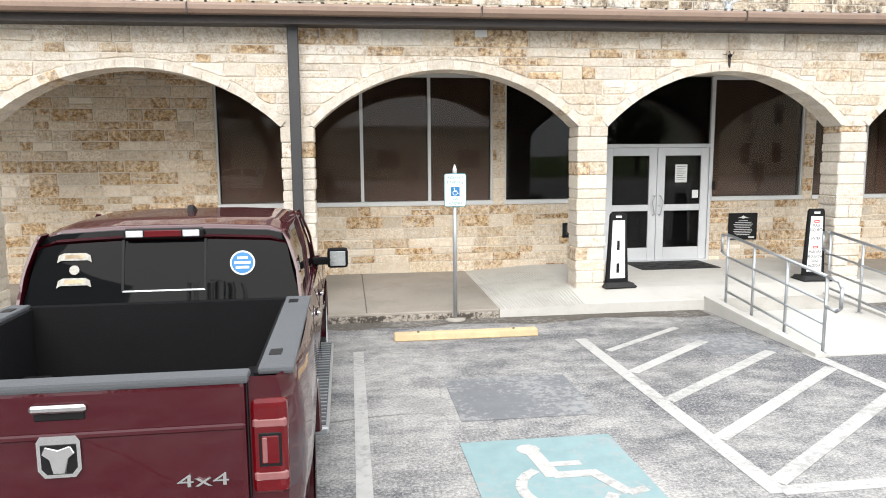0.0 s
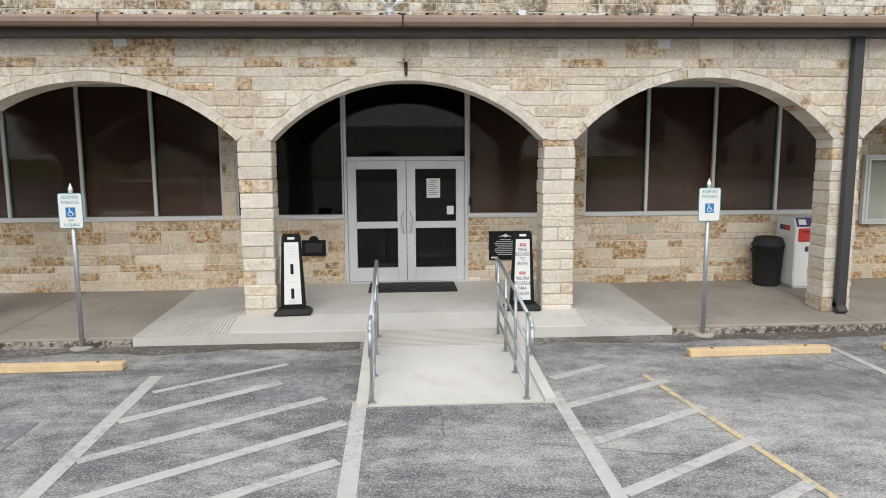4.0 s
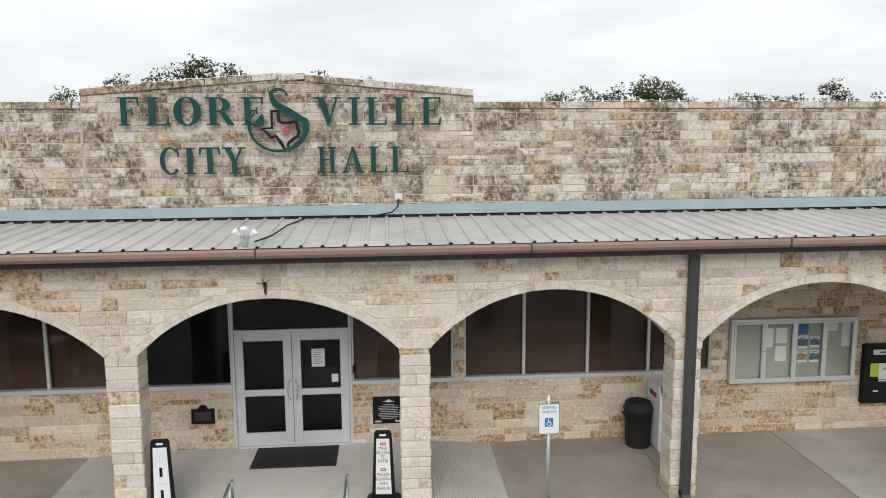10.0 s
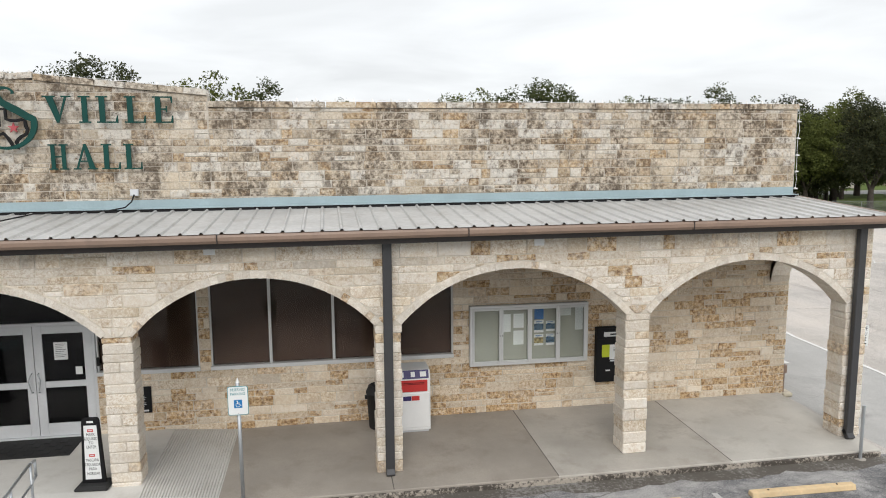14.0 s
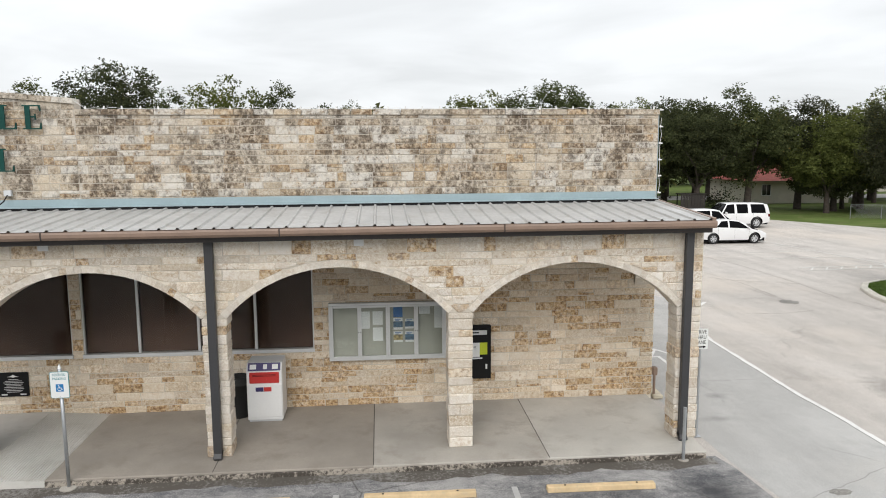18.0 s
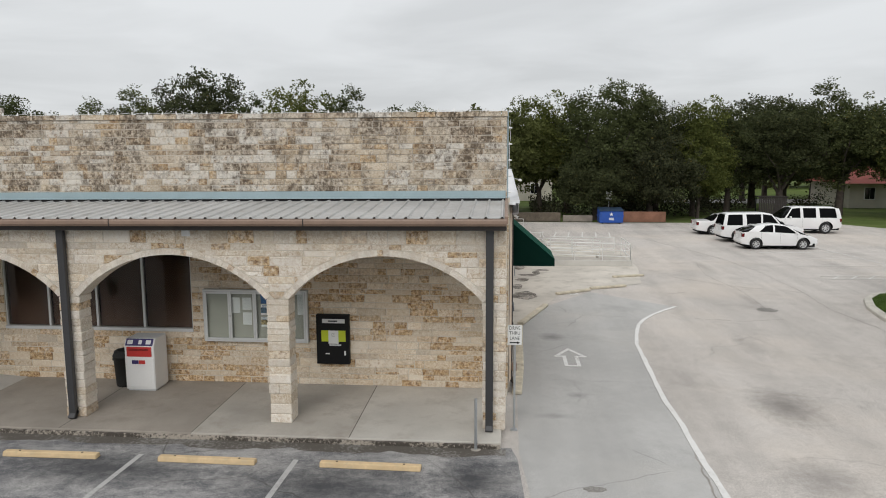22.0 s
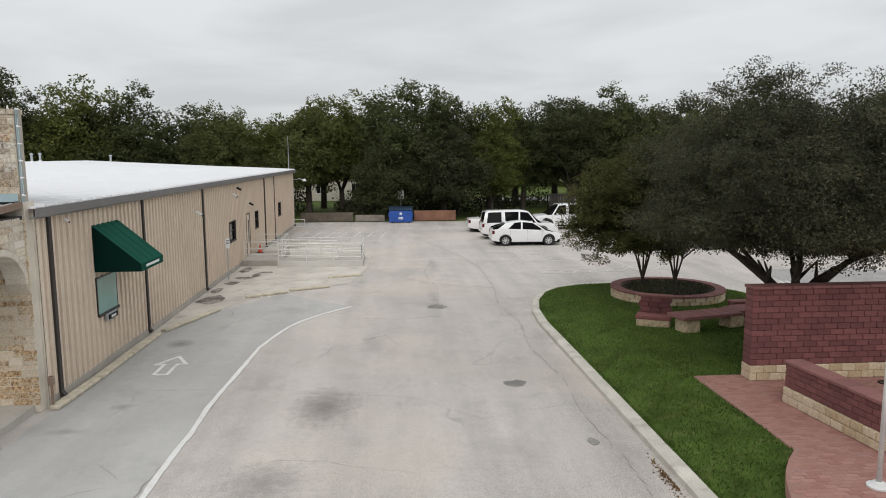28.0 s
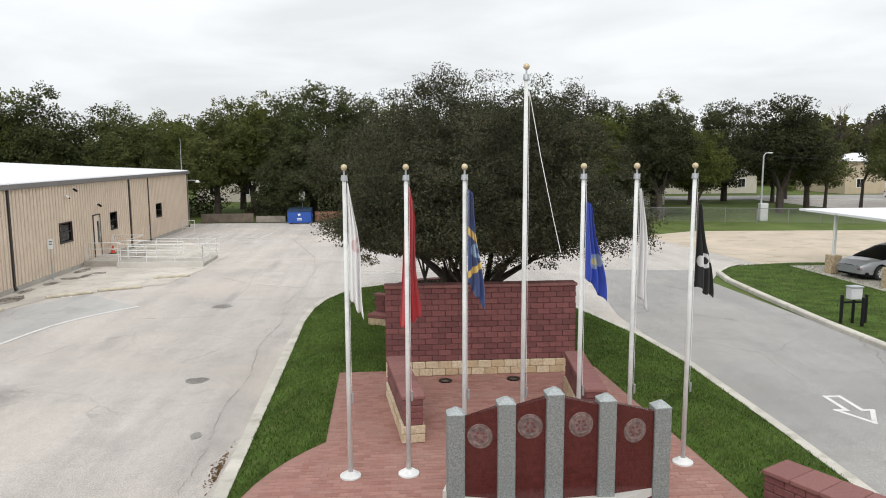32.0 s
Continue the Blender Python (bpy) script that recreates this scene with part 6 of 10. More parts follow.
def white_car(name, m, label, L, W, H, belt_pts, top_pts, cab, axles, r, wt, pillars, roof, mat_=None, sill=0.24):
    o = thing(name, m, label, name.replace("_", " "), "parked cars")
    hw = W / 2
    half = curve([(0, hw * 0.86), (0.35, hw * 0.97), (1.2, hw), (L - 1.2, hw), (L - 0.4, hw * 0.92), (L, hw * 0.72)])
    belt, top = curve(belt_pts), curve(top_pts)
    mt = mat_ or CAR_WHITE
    shell(L, half, belt, curve([(0, sill + 0.08), (0.6, sill), (L - 0.7, sill), (L, sill + 0.05)]), axles, r * 1.15, o, mt, n=60)
    cabin(cab[0], cab[1], half, belt, top, wt, o, mt, pillars, roof)
    zt = belt(0.1)
    for s in (-1, 1):
        part("tail_lamp", box(min(s * hw * 0.62, s * hw * 0.90), max(s * hw * 0.62, s * hw * 0.90), -0.015, 0.14, zt - 0.28, zt - 0.06, 0.02), LAMP_RED, o, "red tail lamp")
        part("head_lamp", box(min(s * hw * 0.50, s * hw * 0.74), max(s * hw * 0.50, s * hw * 0.74), L - 0.26, L + 0.0, belt(L) - 0.20, belt(L) - 0.06, 0.03), LAMP_CLEAR, o, "clear head lamp")
        part("mirror", box(min(s * (hw - 0.06), s * (hw + 0.13)), max(s * (hw - 0.06), s * (hw + 0.13)), cab[1] - 0.75, cab[1] - 0.63, belt(cab[1] - 0.7) + 0.0, belt(cab[1] - 0.7) + 0.13, 0.025), mt, o)
        for y in axles:
            wheel(o, s * (hw - 0.13), y, r, 0.21, s, 7)
        for y in (axles[0] + 0.45, (axles[0] + axles[1]) / 2 + 0.15):
            part("door_handle", box(min(s * (hw - 0.012), s * (hw + 0.012)), max(s * (hw - 0.012), s * (hw + 0.012)), y, y + 0.18, belt(y) - 0.13, belt(y) - 0.10, 0.006), mt, o)
    ym = (axles[0] + axles[1]) / 2
    for y in (axles[0] + 0.28, ym + 0.02, axles[1] - 0.38):
        seam(o, hw - 0.004, [(y, belt(y)), (y, sill + 0.12)], w=0.008)
    part("rear_bumper", box(-hw * 0.84, hw * 0.84, -0.06, 0.15, sill + 0.12, sill + 0.38, 0.05), mt, o)
    part("plate", box(-0.16, 0.16, -0.064, -0.055, sill + 0.42, sill + 0.57), PAPER, o)
    part("plate_bar", box(-0.12, 0.12, -0.067, -0.063, sill + 0.47, sill + 0.53), ALU, o)
    return o


white_car("hatchback", pose(35.5, 40.9, 0, 0, 0, -90), "white compact hatchback car parked in the rear lot", 4.40, 1.74, 1.49,
          [(0, 1.0), (0.5, 1.07), (2.0, 1.02), (3.2, 0.95), (4.0, 0.80), (4.4, 0.62)], [(0.05, 1.06), (0.4, 1.20), (1.3, 1.44), (1.9, 1.49), (2.5, 1.42), (3.75, 0.86)], (0.05, 3.75), (0.80, 3.50), 0.325, 0.54,
          [(0.62, 1.10, 0.62, 0.55), (1.80, 1.85, 0.10, 0.09), (3.25, 2.62, 0.14, 0.10)], (0.85, 2.62))
white_car("suv", pose(35.3, 44.4, 0, 0, 0, -90), "large white sport utility vehicle parked in the rear lot", 5.15, 2.04, 1.89,
          [(0, 1.10), (1.0, 1.12), (3.6, 1.10), (4.6, 1.05), (5.15, 0.85)], [(0.06, 1.10), (0.20, 1.74), (0.5, 1.86), (2.6, 1.89), (3.1, 1.82), (3.95, 1.10)], (0.06, 3.95), (1.05, 3.98), 0.40, 0.70,
          [(0.16, 0.30, 0.24, 0.20), (1.40, 1.40, 0.26, 0.22), (2.45, 2.5, 0.12, 0.10), (3.65, 3.08, 0.12, 0.09)], (0.25, 3.1), sill=0.32)
white_car("sedan", pose(34.9, 48.9, 0, 0, 0, -90), "white sedan car parked in the rear lot", 5.2, 1.95, 1.46,
          [(0, 0.95), (1.2, 1.0), (3.6, 0.95), (4.6, 0.86), (5.2, 0.66)], [(0.9, 1.0), (1.6, 1.40), (2.3, 1.46), (2.8, 1.40), (3.75, 0.95)], (0.9, 3.75), (1.1, 4.0), 0.33, 0.58,
          [(1.15, 1.55, 0.14, 0.10), (2.25, 2.3, 0.08, 0.06), (3.35, 2.8, 0.09, 0.06)], (1.55, 2.8))
white_car("long_suv", pose(45.2, 50.05, 0, 0, 0, 90), "long white utility vehicle parked nose to the trees", 5.45, 2.02, 1.90,
          [(0, 1.12), (1.0, 1.14), (3.9, 1.12), (4.9, 1.06), (5.45, 0.85)], [(0.05, 1.12), (0.16, 1.74), (0.5, 1.87), (2.9, 1.90), (3.4, 1.84), (4.25, 1.12)], (0.05, 4.25), (1.1, 4.3), 0.40, 0.70,
          [(0.18, 0.30, 0.30, 0.26), (1.65, 1.65, 0.26, 0.22), (2.75, 2.75, 0.20, 0.18), (3.9, 3.38, 0.12, 0.09)], (0.22, 3.4), sill=0.34)
white_car("grey_hatchback", pose(61.9, 26.2, 0.142, 0, 0, 100), "silver-grey hatchback car parked under a carport", 4.3, 1.78, 1.48,
          [(0, 0.95), (0.8, 0.98), (3.0, 0.92), (3.9, 0.80), (4.3, 0.62)], [(0.05, 0.98), (0.5, 1.38), (1.6, 1.47), (2.1, 1.44), (3.3, 0.92)], (0.05, 3.3), (0.75, 3.38), 0.32, 0.54,
          [(0.45, 0.75, 0.16, 0.12), (1.75, 1.8, 0.08, 0.06), (3.0, 2.3, 0.09, 0.06)], (0.6, 2.25), CAR_GREY)

# ---- ramp handrails ----
def handrail(x, label):
    o = thing("handrail", pose(x, 0, 0), label, "handrail", "ramp handrails")
    def zr(y):
        return 0.25 - max(0.0, 9.53 - y) / 2.33 * 0.235
    hi, lo = 9.42, 7.28
    part("top_rail", pipe([(0, hi, zr(hi) + 0.62), (0, hi + 0.16, zr(hi) + 0.66), (0, hi + 0.16, zr(hi) + 0.90), (0, hi, zr(hi) + 0.92), (0, lo, zr(lo) + 0.90), (0, lo - 0.20, zr(lo) + 0.87), (0, lo - 0.25, zr(lo) + 0.80), (0, lo - 0.25, zr(lo) + 0.58), (0, lo - 0.18, zr(lo) + 0.53), (0, lo, zr(lo) + 0.55)], 0.021, 10), GALV, o, smooth=True)
    for h in (0.60, 0.34, 0.10):
        part("rail", rod((0, hi, zr(hi) + h), (0, lo, zr(lo) + h), 0.017), GALV, o, smooth=True)
    for y in (hi, 8.75, 8.02, lo):
        part("post", rod((0, y, ramp_z(y)), (0, y, zr(y) + 0.91), 0.019), GALV, o, smooth=True)
        part("foot_plate", lathe([(0.045, 0.0), (0.045, 0.008), (0.02, 0.012)], 12, Matrix.Translation((0, y, ramp_z(y)))), GALV, o)
    return o


handrail(5.44, "galvanised steel handrail with three bars beside the ramp")
handrail(7.05, "galvanised steel handrail with three bars beside the ramp")


# ---- parking signs on posts ----
def plate(w, h, r=0.03):
    """The outline of a plate with rounded corners."""
    pts = []
    for cx, cz, a0 in ((w / 2 - r, h / 2 - r, 0), (-w / 2 + r, h / 2 - r, 90), (-w / 2 + r, -h / 2 + r, 180), (w / 2 - r, -h / 2 + r, 270)):
        pts += [(cx + r * math.cos(radians(a0 + k * 22.5)), cz + r * math.sin(radians(a0 + k * 22.5))) for k in range(5)]
    return pts


def reserved_sign(x, y, van, lean):
    o = thing("parking_sign", pose(x, y, 0.0, 0, lean, 0), "white and teal reserved parking sign on a steel post", "sign", "parking signs")
    part("post", rod((0, 0.03, 0.0), (0, 0.03, 2.12), 0.030, n=12), GALV, o, "round galvanised post", smooth=True)
    part("post_cap", rod((0, 0.03, 2.12), (0, 0.03, 2.20), 0.030, 0.004, 12), WHITE, o)
    part("footing", lathe([(0.14, -0.02), (0.14, 0.02), (0.10, 0.03), (0.0, 0.03)], 16), CONCRETE, o)
    p = part("plate", prism(plate(0.31, 0.46), -0.012, -0.006, "y"), SIGN_TEAL, o, "aluminium sign plate")
    p.location = (0, 0, 1.845)
    part("face", prism(plate(0.292, 0.442, 0.025), -0.014, -0.0121, "y"), PAPER, p)
    for k, t in enumerate(("RESERVED", "PARKING")):
        part("lettering", turned(words(t, 0.062, 0.0006), Matrix.Translation((0, -0.0152, 0.175 - k * 0.068)) @ Matrix.Diagonal((0.78 if k == 0 else 0.86, 1, 1, 1))), SIGN_TEAL, p)
    zc = -0.02 if van else -0.05
    sq = part("symbol_field", box(-0.062, 0.062, -0.0158, -0.0142, zc - 0.065, zc + 0.065), SIGN_BLUE, p)
    wheelchair(0.105, pose(0.0, -0.0159, zc, 90), p, PAPER)
    if van:
        for k, t in enumerate(("VAN", "ACCESSIBLE")):
            part("lettering", turned(words(t, 0.050, 0.0006), Matrix.Translation((0, -0.0152, -0.125 - k * 0.058)) @ Matrix.Diagonal((0.75, 1, 1, 1))), SIGN_TEAL, p)
    for z in (0.20, -0.205):
        part("bolt", rod((0, -0.018, z), (0, -0.012, z), 0.008, n=8), GALV, p)
    return o


reserved_sign(1.50, 9.68, True, 0.0)
reserved_sign(9.99, 9.65, False, -0.2)

# ---- standing notice boards ----
def standing_notice(x, y, rot, side):
    o = thing("standing_sign", pose(x, y, 0.25, 0, 0, rot), "tall black plastic standing sign with a white printed sheet", "sign", "standing signs")
    b = box(-0.27, 0.27, -0.20, 0.20, 0.0, 0.075, 0.025)
    for v in b.verts:
        if v.co.z > 0.04:
            v.co.x *= 0.9
            v.co.y *= 0.85
    part("base", b, BLACK_SOFT, o, "heavy black rubber base")
    part("panel", prism([(-0.185, 0.06), (0.185, 0.06), (0.135, 1.13), (0.11, 1.17), (-0.11, 1.17), (-0.135, 1.13)], -0.03, 0.03, "y", None, 0.008), BLACK, o)
    part("grip", box(-0.05, 0.05, -0.034, -0.029, 1.09, 1.125, 0.002), PAPER, o, "pale hand slot")
    sh = part("sheet", prism([(-0.125, 0.14), (0.125, 0.14), (0.10, 1.05), (-0.10, 1.05)], -0.0345, -0.0305, "y"), PAPER, o, "white printed sheet")
    if side == "mask":
        for z in (0.965, 0.545):
            part("label_field", box(-0.045, 0.045, -0.0362, -0.0348, z - 0.022, z + 0.022), RED, sh, "red label field")
            part("text_bar", box(-0.03, 0.03, -0.0368, -0.0363, z - 0.006, z + 0.006), PAPER, sh)
        for t, z in (("MASK", 0.895), ("REQUIRED", 0.825), ("TO", 0.755), ("ENTER", 0.685), ("MASCARA", 0.465), ("REQUERIDA", 0.390), ("PARA", 0.315), ("INGRESAR", 0.235)):
            part("lettering", turned(words(t, 0.072, 0.0004), Matrix.Translation((0, -0.0354, z)) @ Matrix.Diagonal((0.62 if len(t) > 5 else 0.72, 1, 1, 1))), BLACK, sh)
    else:
        for k in range(5):
            part("text_bar", box(-0.07 + 0.008 * (k % 2), 0.07 - 0.008 * (k % 2), -0.0362, -0.0348, 0.985 - k * 0.038, 0.995 - k * 0.038), ALU, sh)
        for z in (0.66, 0.30):
            part("dark_bar", box(-0.022, 0.022, -0.0362, -0.0348, z - 0.075, z + 0.075), BLACK, sh, "black printed bar")
        for k, (w, z) in enumerate(((0.01, 0.53), (0.07, 0.47), (0.01, 0.42), (0.05, 0.205), (0.06, 0.18), (0.05, 0.160))):
            part("text_bar", box(-w, w, -0.0362, -0.0348, z - 0.006, z + 0.006), ALU, sh)
    return o


standing_notice(4.19, 10.47, 3, "distance")
standing_notice(7.56, 10.49, -4, "mask")

# ---- mat, plaques, box, bin ----
mat_ob = thing("door_mat", pose(5.97, 12.28, 0.256), "black rubber entrance mat with a square pattern", "mat")
part("mat_base", box(-0.75, 0.75, -0.44, 0.44, 0.0, 0.012, 0.004), BLACK_SOFT, mat_ob)
for i in range(9):
    for j in range(4):
        if (i + j) % 2 == 0:
            part("ribbed_square", box(-0.66 + i * 0.148, -0.66 + i * 0.148 + 0.135, -0.33 + j * 0.168, -0.33 + j * 0.168 + 0.15, 0.011, 0.018, 0.003), BLACK, mat_ob)
pq = thing("wall_plaque", pose(7.655, WY - 0.03, 0.90), "black metal dedication plaque with pale lettering on the stone wall", "plaque")
part("plate", box(-0.295, 0.295, -0.012, 0.02, -0.26, 0.26, 0.006), BLACK, pq)
part("rim", prism([(-0.295, -0.26), (0.295, -0.26), (0.295, 0.26), (-0.295, 0.26)], -0.013, -0.0125, "y"), BLACK, pq)
part("crest", prism([(-0.12, 0.165), (-0.05, 0.185), (0, 0.215), (0.05, 0.185), (0.12, 0.165), (0.04, 0.165), (0, 0.15), (-0.04, 0.165)], -0.016, -0.0135, "y"), PAPER, pq)
for k in range(9):
    w = (0.10, 0.17, 0.20, 0.18, 0.15, 0.19, 0.20, 0.17, 0.14)[k]
    part("text_bar", box(-w, w, -0.0155, -0.0135, 0.105 - k * 0.034, 0.115 - k * 0.034), ALU_LIGHT, pq)
for x in (-0.2, 0.18):
    part("text_bar", box(x - 0.06, x + 0.06, -0.0155, -0.0135, -0.232, -0.20), ALU_LIGHT, pq)
pk = thing("wall_plaque", pose(4.235, WY - 0.03, 0.92), "dark plaque with a round head on the stone wall", "plaque")
part("plate", prism([(-0.21, -0.16), (0.21, -0.16), (0.21, 0.12), (0.09, 0.12)] + [(0.085 * math.cos(radians(a)), 0.12 + 0.075 * math.sin(radians(a))) for a in range(0, 181, 20)] + [(-0.09, 0.12), (-0.21, 0.12)], -0.012, 0.02, "y"), BLACK, pk)
part("relief_bar", box(-0.15, 0.15, -0.016, -0.0125, -0.10, 0.07), DARK_TRIM, pk)

NAVY = surf("navy_print", (0.035, 0.025, 0.12), 0.45, rel=0.0)
db = thing("drop_box", pose(12.96, 12.30, 0.17), "white metal parcel drop box with a red hatch", "drop box")
b = prism([(-0.31, 0.04), (0.31, 0.04), (0.31, 1.24), (-0.22, 1.24), (-0.31, 1.08)], -0.36, 0.36, "x", None, 0.012)
part("body", b, WHITE, db)
part("plinth", box(-0.33, 0.33, -0.28, 0.29, 0.0, 0.05), ALU, db)
part("front_panel", box(-0.345, 0.345, -0.325, -0.30, 0.10, 0.80, 0.01), WHITE, db)
part("inset", box(-0.27, 0.27, -0.329, -0.324, 0.15, 0.66, 0.003), WHITE, db)
part("hatch", box(-0.30, 0.30, -0.335, -0.28, 0.83, 1.06, 0.012), RED, db, "red drop hatch")
part("hatch_pull", box(-0.05, 0.05, -0.345, -0.333, 0.90, 0.93, 0.004), RED, db)
for k in range(2):
    part("text_bar", box(-0.24, 0.24, -0.3375, -0.3345, 1.005 - k * 0.025, 1.015 - k * 0.025), BLACK, db)
slope = Matrix.Translation((0, -0.265, 1.16)) @ Matrix.Rotation(radians(-29), 4, "X")
lab = part("instruction_label", turned(box(-0.33, 0.33, -0.012, -0.006, -0.085, 0.085), slope), NAVY, db, "navy printed label")
for x0, x1 in ((-0.29, -0.16), (-0.02, 0.06), (0.16, 0.28)):
    part("label_panel", turned(box(x0, x1, -0.015, -0.0125, -0.05, 0.05), slope), PAPER, lab)
for s in ("front", "side"):
    for k, (x0, x1, mt) in enumerate(((-0.16, 0.0, NAVY), (0.008, 0.16, RED))):
        bb = box(x0, x1, -0.006, 0, -0.045, 0.045)
        mm = Matrix.Translation((-0.02, -0.3255, 0.70)) if s == "front" else Matrix.Translation((-0.361, 0.02, 1.05)) @ Matrix.Rotation(radians(-90), 4, "Z")
        part("brand_mark", turned(bb, mm), mt, db, "plain two-colour brand block")
tc = thing("trash_can", pose(12.36, 12.42, 0.172), "round black plastic trash can with a rim lid", "trash can")
part("bin", lathe([(0.0, 0.0), (0.215, 0.0), (0.225, 0.03), (0.262, 0.70), (0.27, 0.70), (0.27, 0.73)], 26), BLACK_SOFT, tc, smooth=True)
part("lid", lathe([(0.275, 0.70), (0.28, 0.74), (0.25, 0.79), (0.235, 0.85), (0.20, 0.87), (0.17, 0.865), (0.15, 0.80), (0.0, 0.78)], 26), BLACK_SOFT, tc, smooth=True)
for s in (-1, 1):
    part("grip", box(s * 0.27 - 0.03, s * 0.27 + 0.03, -0.06, 0.06, 0.60, 0.66, 0.012), BLACK_SOFT, tc)

# ---- notice cabinet ----
nb = thing("notice_board", pose(15.525, WY - 0.02, 1.85), "wide aluminium notice cabinet with four glazed doors", "notice board")
W, Hh = 2.55, 1.27
part("back", box(-W / 2, W / 2, -0.02, 0.02, -Hh / 2, Hh / 2), surf("sage_backing", (0.36, 0.36, 0.31), 0.8, var=0.06, fine=80), nb)
for z in (-Hh / 2, Hh / 2 - 0.05):
    part("frame_rail", box(-W / 2, W / 2, -0.11, -0.02, z, z + 0.05, 0.006), ALU_LIGHT, nb)
for x in (-W / 2, W / 2 - 0.05):
    part("frame_stile", box(x, x + 0.05, -0.11, -0.02, -Hh / 2 + 0.05, Hh / 2 - 0.05, 0.006), ALU_LIGHT, nb)
dw = (W - 0.10) / 4
CLEAR = clear_glass("clear_glass", (0.92, 0.95, 0.94))
for k in range(4):
    x0 = -W / 2 + 0.05 + k * dw
    dr = part("door", box(x0, x0 + 0.045, -0.125, -0.085, -Hh / 2 + 0.05, Hh / 2 - 0.05, 0.004), ALU_LIGHT, nb)
    b = box(x0 + dw - 0.045, x0 + dw - 0.002, -0.125, -0.085, -Hh / 2 + 0.05, Hh / 2 - 0.05, 0.004)
    for z in (-Hh / 2 + 0.05, Hh / 2 - 0.10):
        box(x0 + 0.046, x0 + dw - 0.047, -0.125, -0.085, z, z + 0.05, 0.004, b)
    part("door_frame", b, ALU_LIGHT, dr)
    part("door_pane", box(x0 + 0.04, x0 + dw - 0.04, -0.108, -0.103, -Hh / 2 + 0.09, Hh / 2 - 0.09), CLEAR, dr).visible_shadow = False
    part("lock", rod((x0 + (dw - 0.022 if k % 2 == 0 else 0.022), -0.132, 0.0), (x0 + (dw - 0.022 if k % 2 == 0 else 0.022), -0.124, 0.0), 0.010), BLACK, dr)
PB = surf("blue_leaflet", (0.03, 0.14, 0.38), 0.6, var=0.2, big=14, rel=0.0)
PM = surf("printed_photo", (0.09, 0.17, 0.26), 0.6, var=0.8, big=16, fine=40, rel=0.0)
PO = surf("colour_leaflet", (0.48, 0.38, 0.18), 0.6, var=0.9, big=20, fine=40, rel=0.0)
for x, z, w, h, mt in ((-0.50, 0.24, 0.22, 0.38, PAPER), (-0.22, 0.28, 0.22, 0.30, PAPER), (-0.22, -0.08, 0.22, 0.30, PAPER), (0.22, 0.42, 0.20, 0.26, PB), (0.22, 0.14, 0.20, 0.26, PM), (0.47, 0.14, 0.19, 0.22, PM), (0.22, -0.15, 0.20, 0.24, PO), (0.47, -0.15, 0.19, 0.24, PM), (0.80, 0.44, 0.24, 0.18, PAPER), (1.10, 0.28, 0.17, 0.50, PAPER)):
    pp = part("paper", box(x - w / 2, x + w / 2, -0.025, -0.021, z - h / 2, z + h / 2), mt, nb, "pinned printed sheet")
    if mt is PM or mt is PO:
        part("margin", box(x - w / 2, x + w / 2, -0.0262, -0.0252, z + h * 0.22, z + h / 2), PAPER, pp)
        part("margin", box(x - w / 2, x + w / 2, -0.0262, -0.0252, z - h / 2, z - h * 0.30), PAPER, pp)
        for k in range(2):
            part("text_bar", box(x - w * 0.36, x + w * (0.30 - 0.2 * k), -0.0275, -0.0264, z + h * 0.36 - k * 0.03, z + h * 0.36 - k * 0.03 + 0.014), PB, pp)
    if mt is PAPER:
        for k in range(int(h / 0.035) - 1):
            part("text_bar", box(x - w * 0.38, x + w * (0.38 - 0.1 * (k % 3)), -0.0265, -0.0252, z + h / 2 - 0.04 - k * 0.035, z + h / 2 - 0.034 - k * 0.035), ALU, pp)
# ---- black night deposit box ----
kd = thing("deposit_box", pose(17.395, WY - 0.02, 1.315), "black wall deposit box with yellow-green and white notices", "deposit box")
part("case", box(-0.395, 0.395, -0.10, 0.02, -0.60, 0.60, 0.01), BLACK, kd)
part("hood", box(-0.38, 0.38, -0.115, -0.10, 0.34, 0.54, 0.006), BLACK, kd)
part("title_plate", box(-0.24, 0.30, -0.119, -0.1155, 0.40, 0.50), ALU_LIGHT, kd)
part("text_bar", box(-0.10, 0.12, -0.1205, -0.1195, 0.435, 0.465), BLACK, kd)
LIME = surf("lime_paper", (0.52, 0.60, 0.03), 0.7, var=0.08, rel=0.0)
for x0, x1 in ((-0.27, -0.08), (0.12, 0.31)):
    part("lime_notice", box(x0, x1, -0.106, -0.1005, -0.05, 0.22), LIME, kd, "yellow-green notice")
wp = part("white_notice", box(-0.10, 0.14, -0.110, -0.1062, -0.10, 0.22), PAPER, kd, "white notice")
for k in range(3):
    part("text_bar", box(-0.02, 0.06, -0.1115, -0.1105, 0.14 - k * 0.03, 0.147 - k * 0.03), BLACK, wp)
part("slot", box(-0.08, 0.20, -0.108, -0.1005, -0.15, -0.115), ALU, kd)
part("key_plate", box(0.27, 0.31, -0.106, -0.1005, -0.38, -0.27, 0.003), PAPER, kd)
part("card", box(-0.18, -0.08, -0.104, -0.1005, -0.36, -0.33), PAPER, kd)

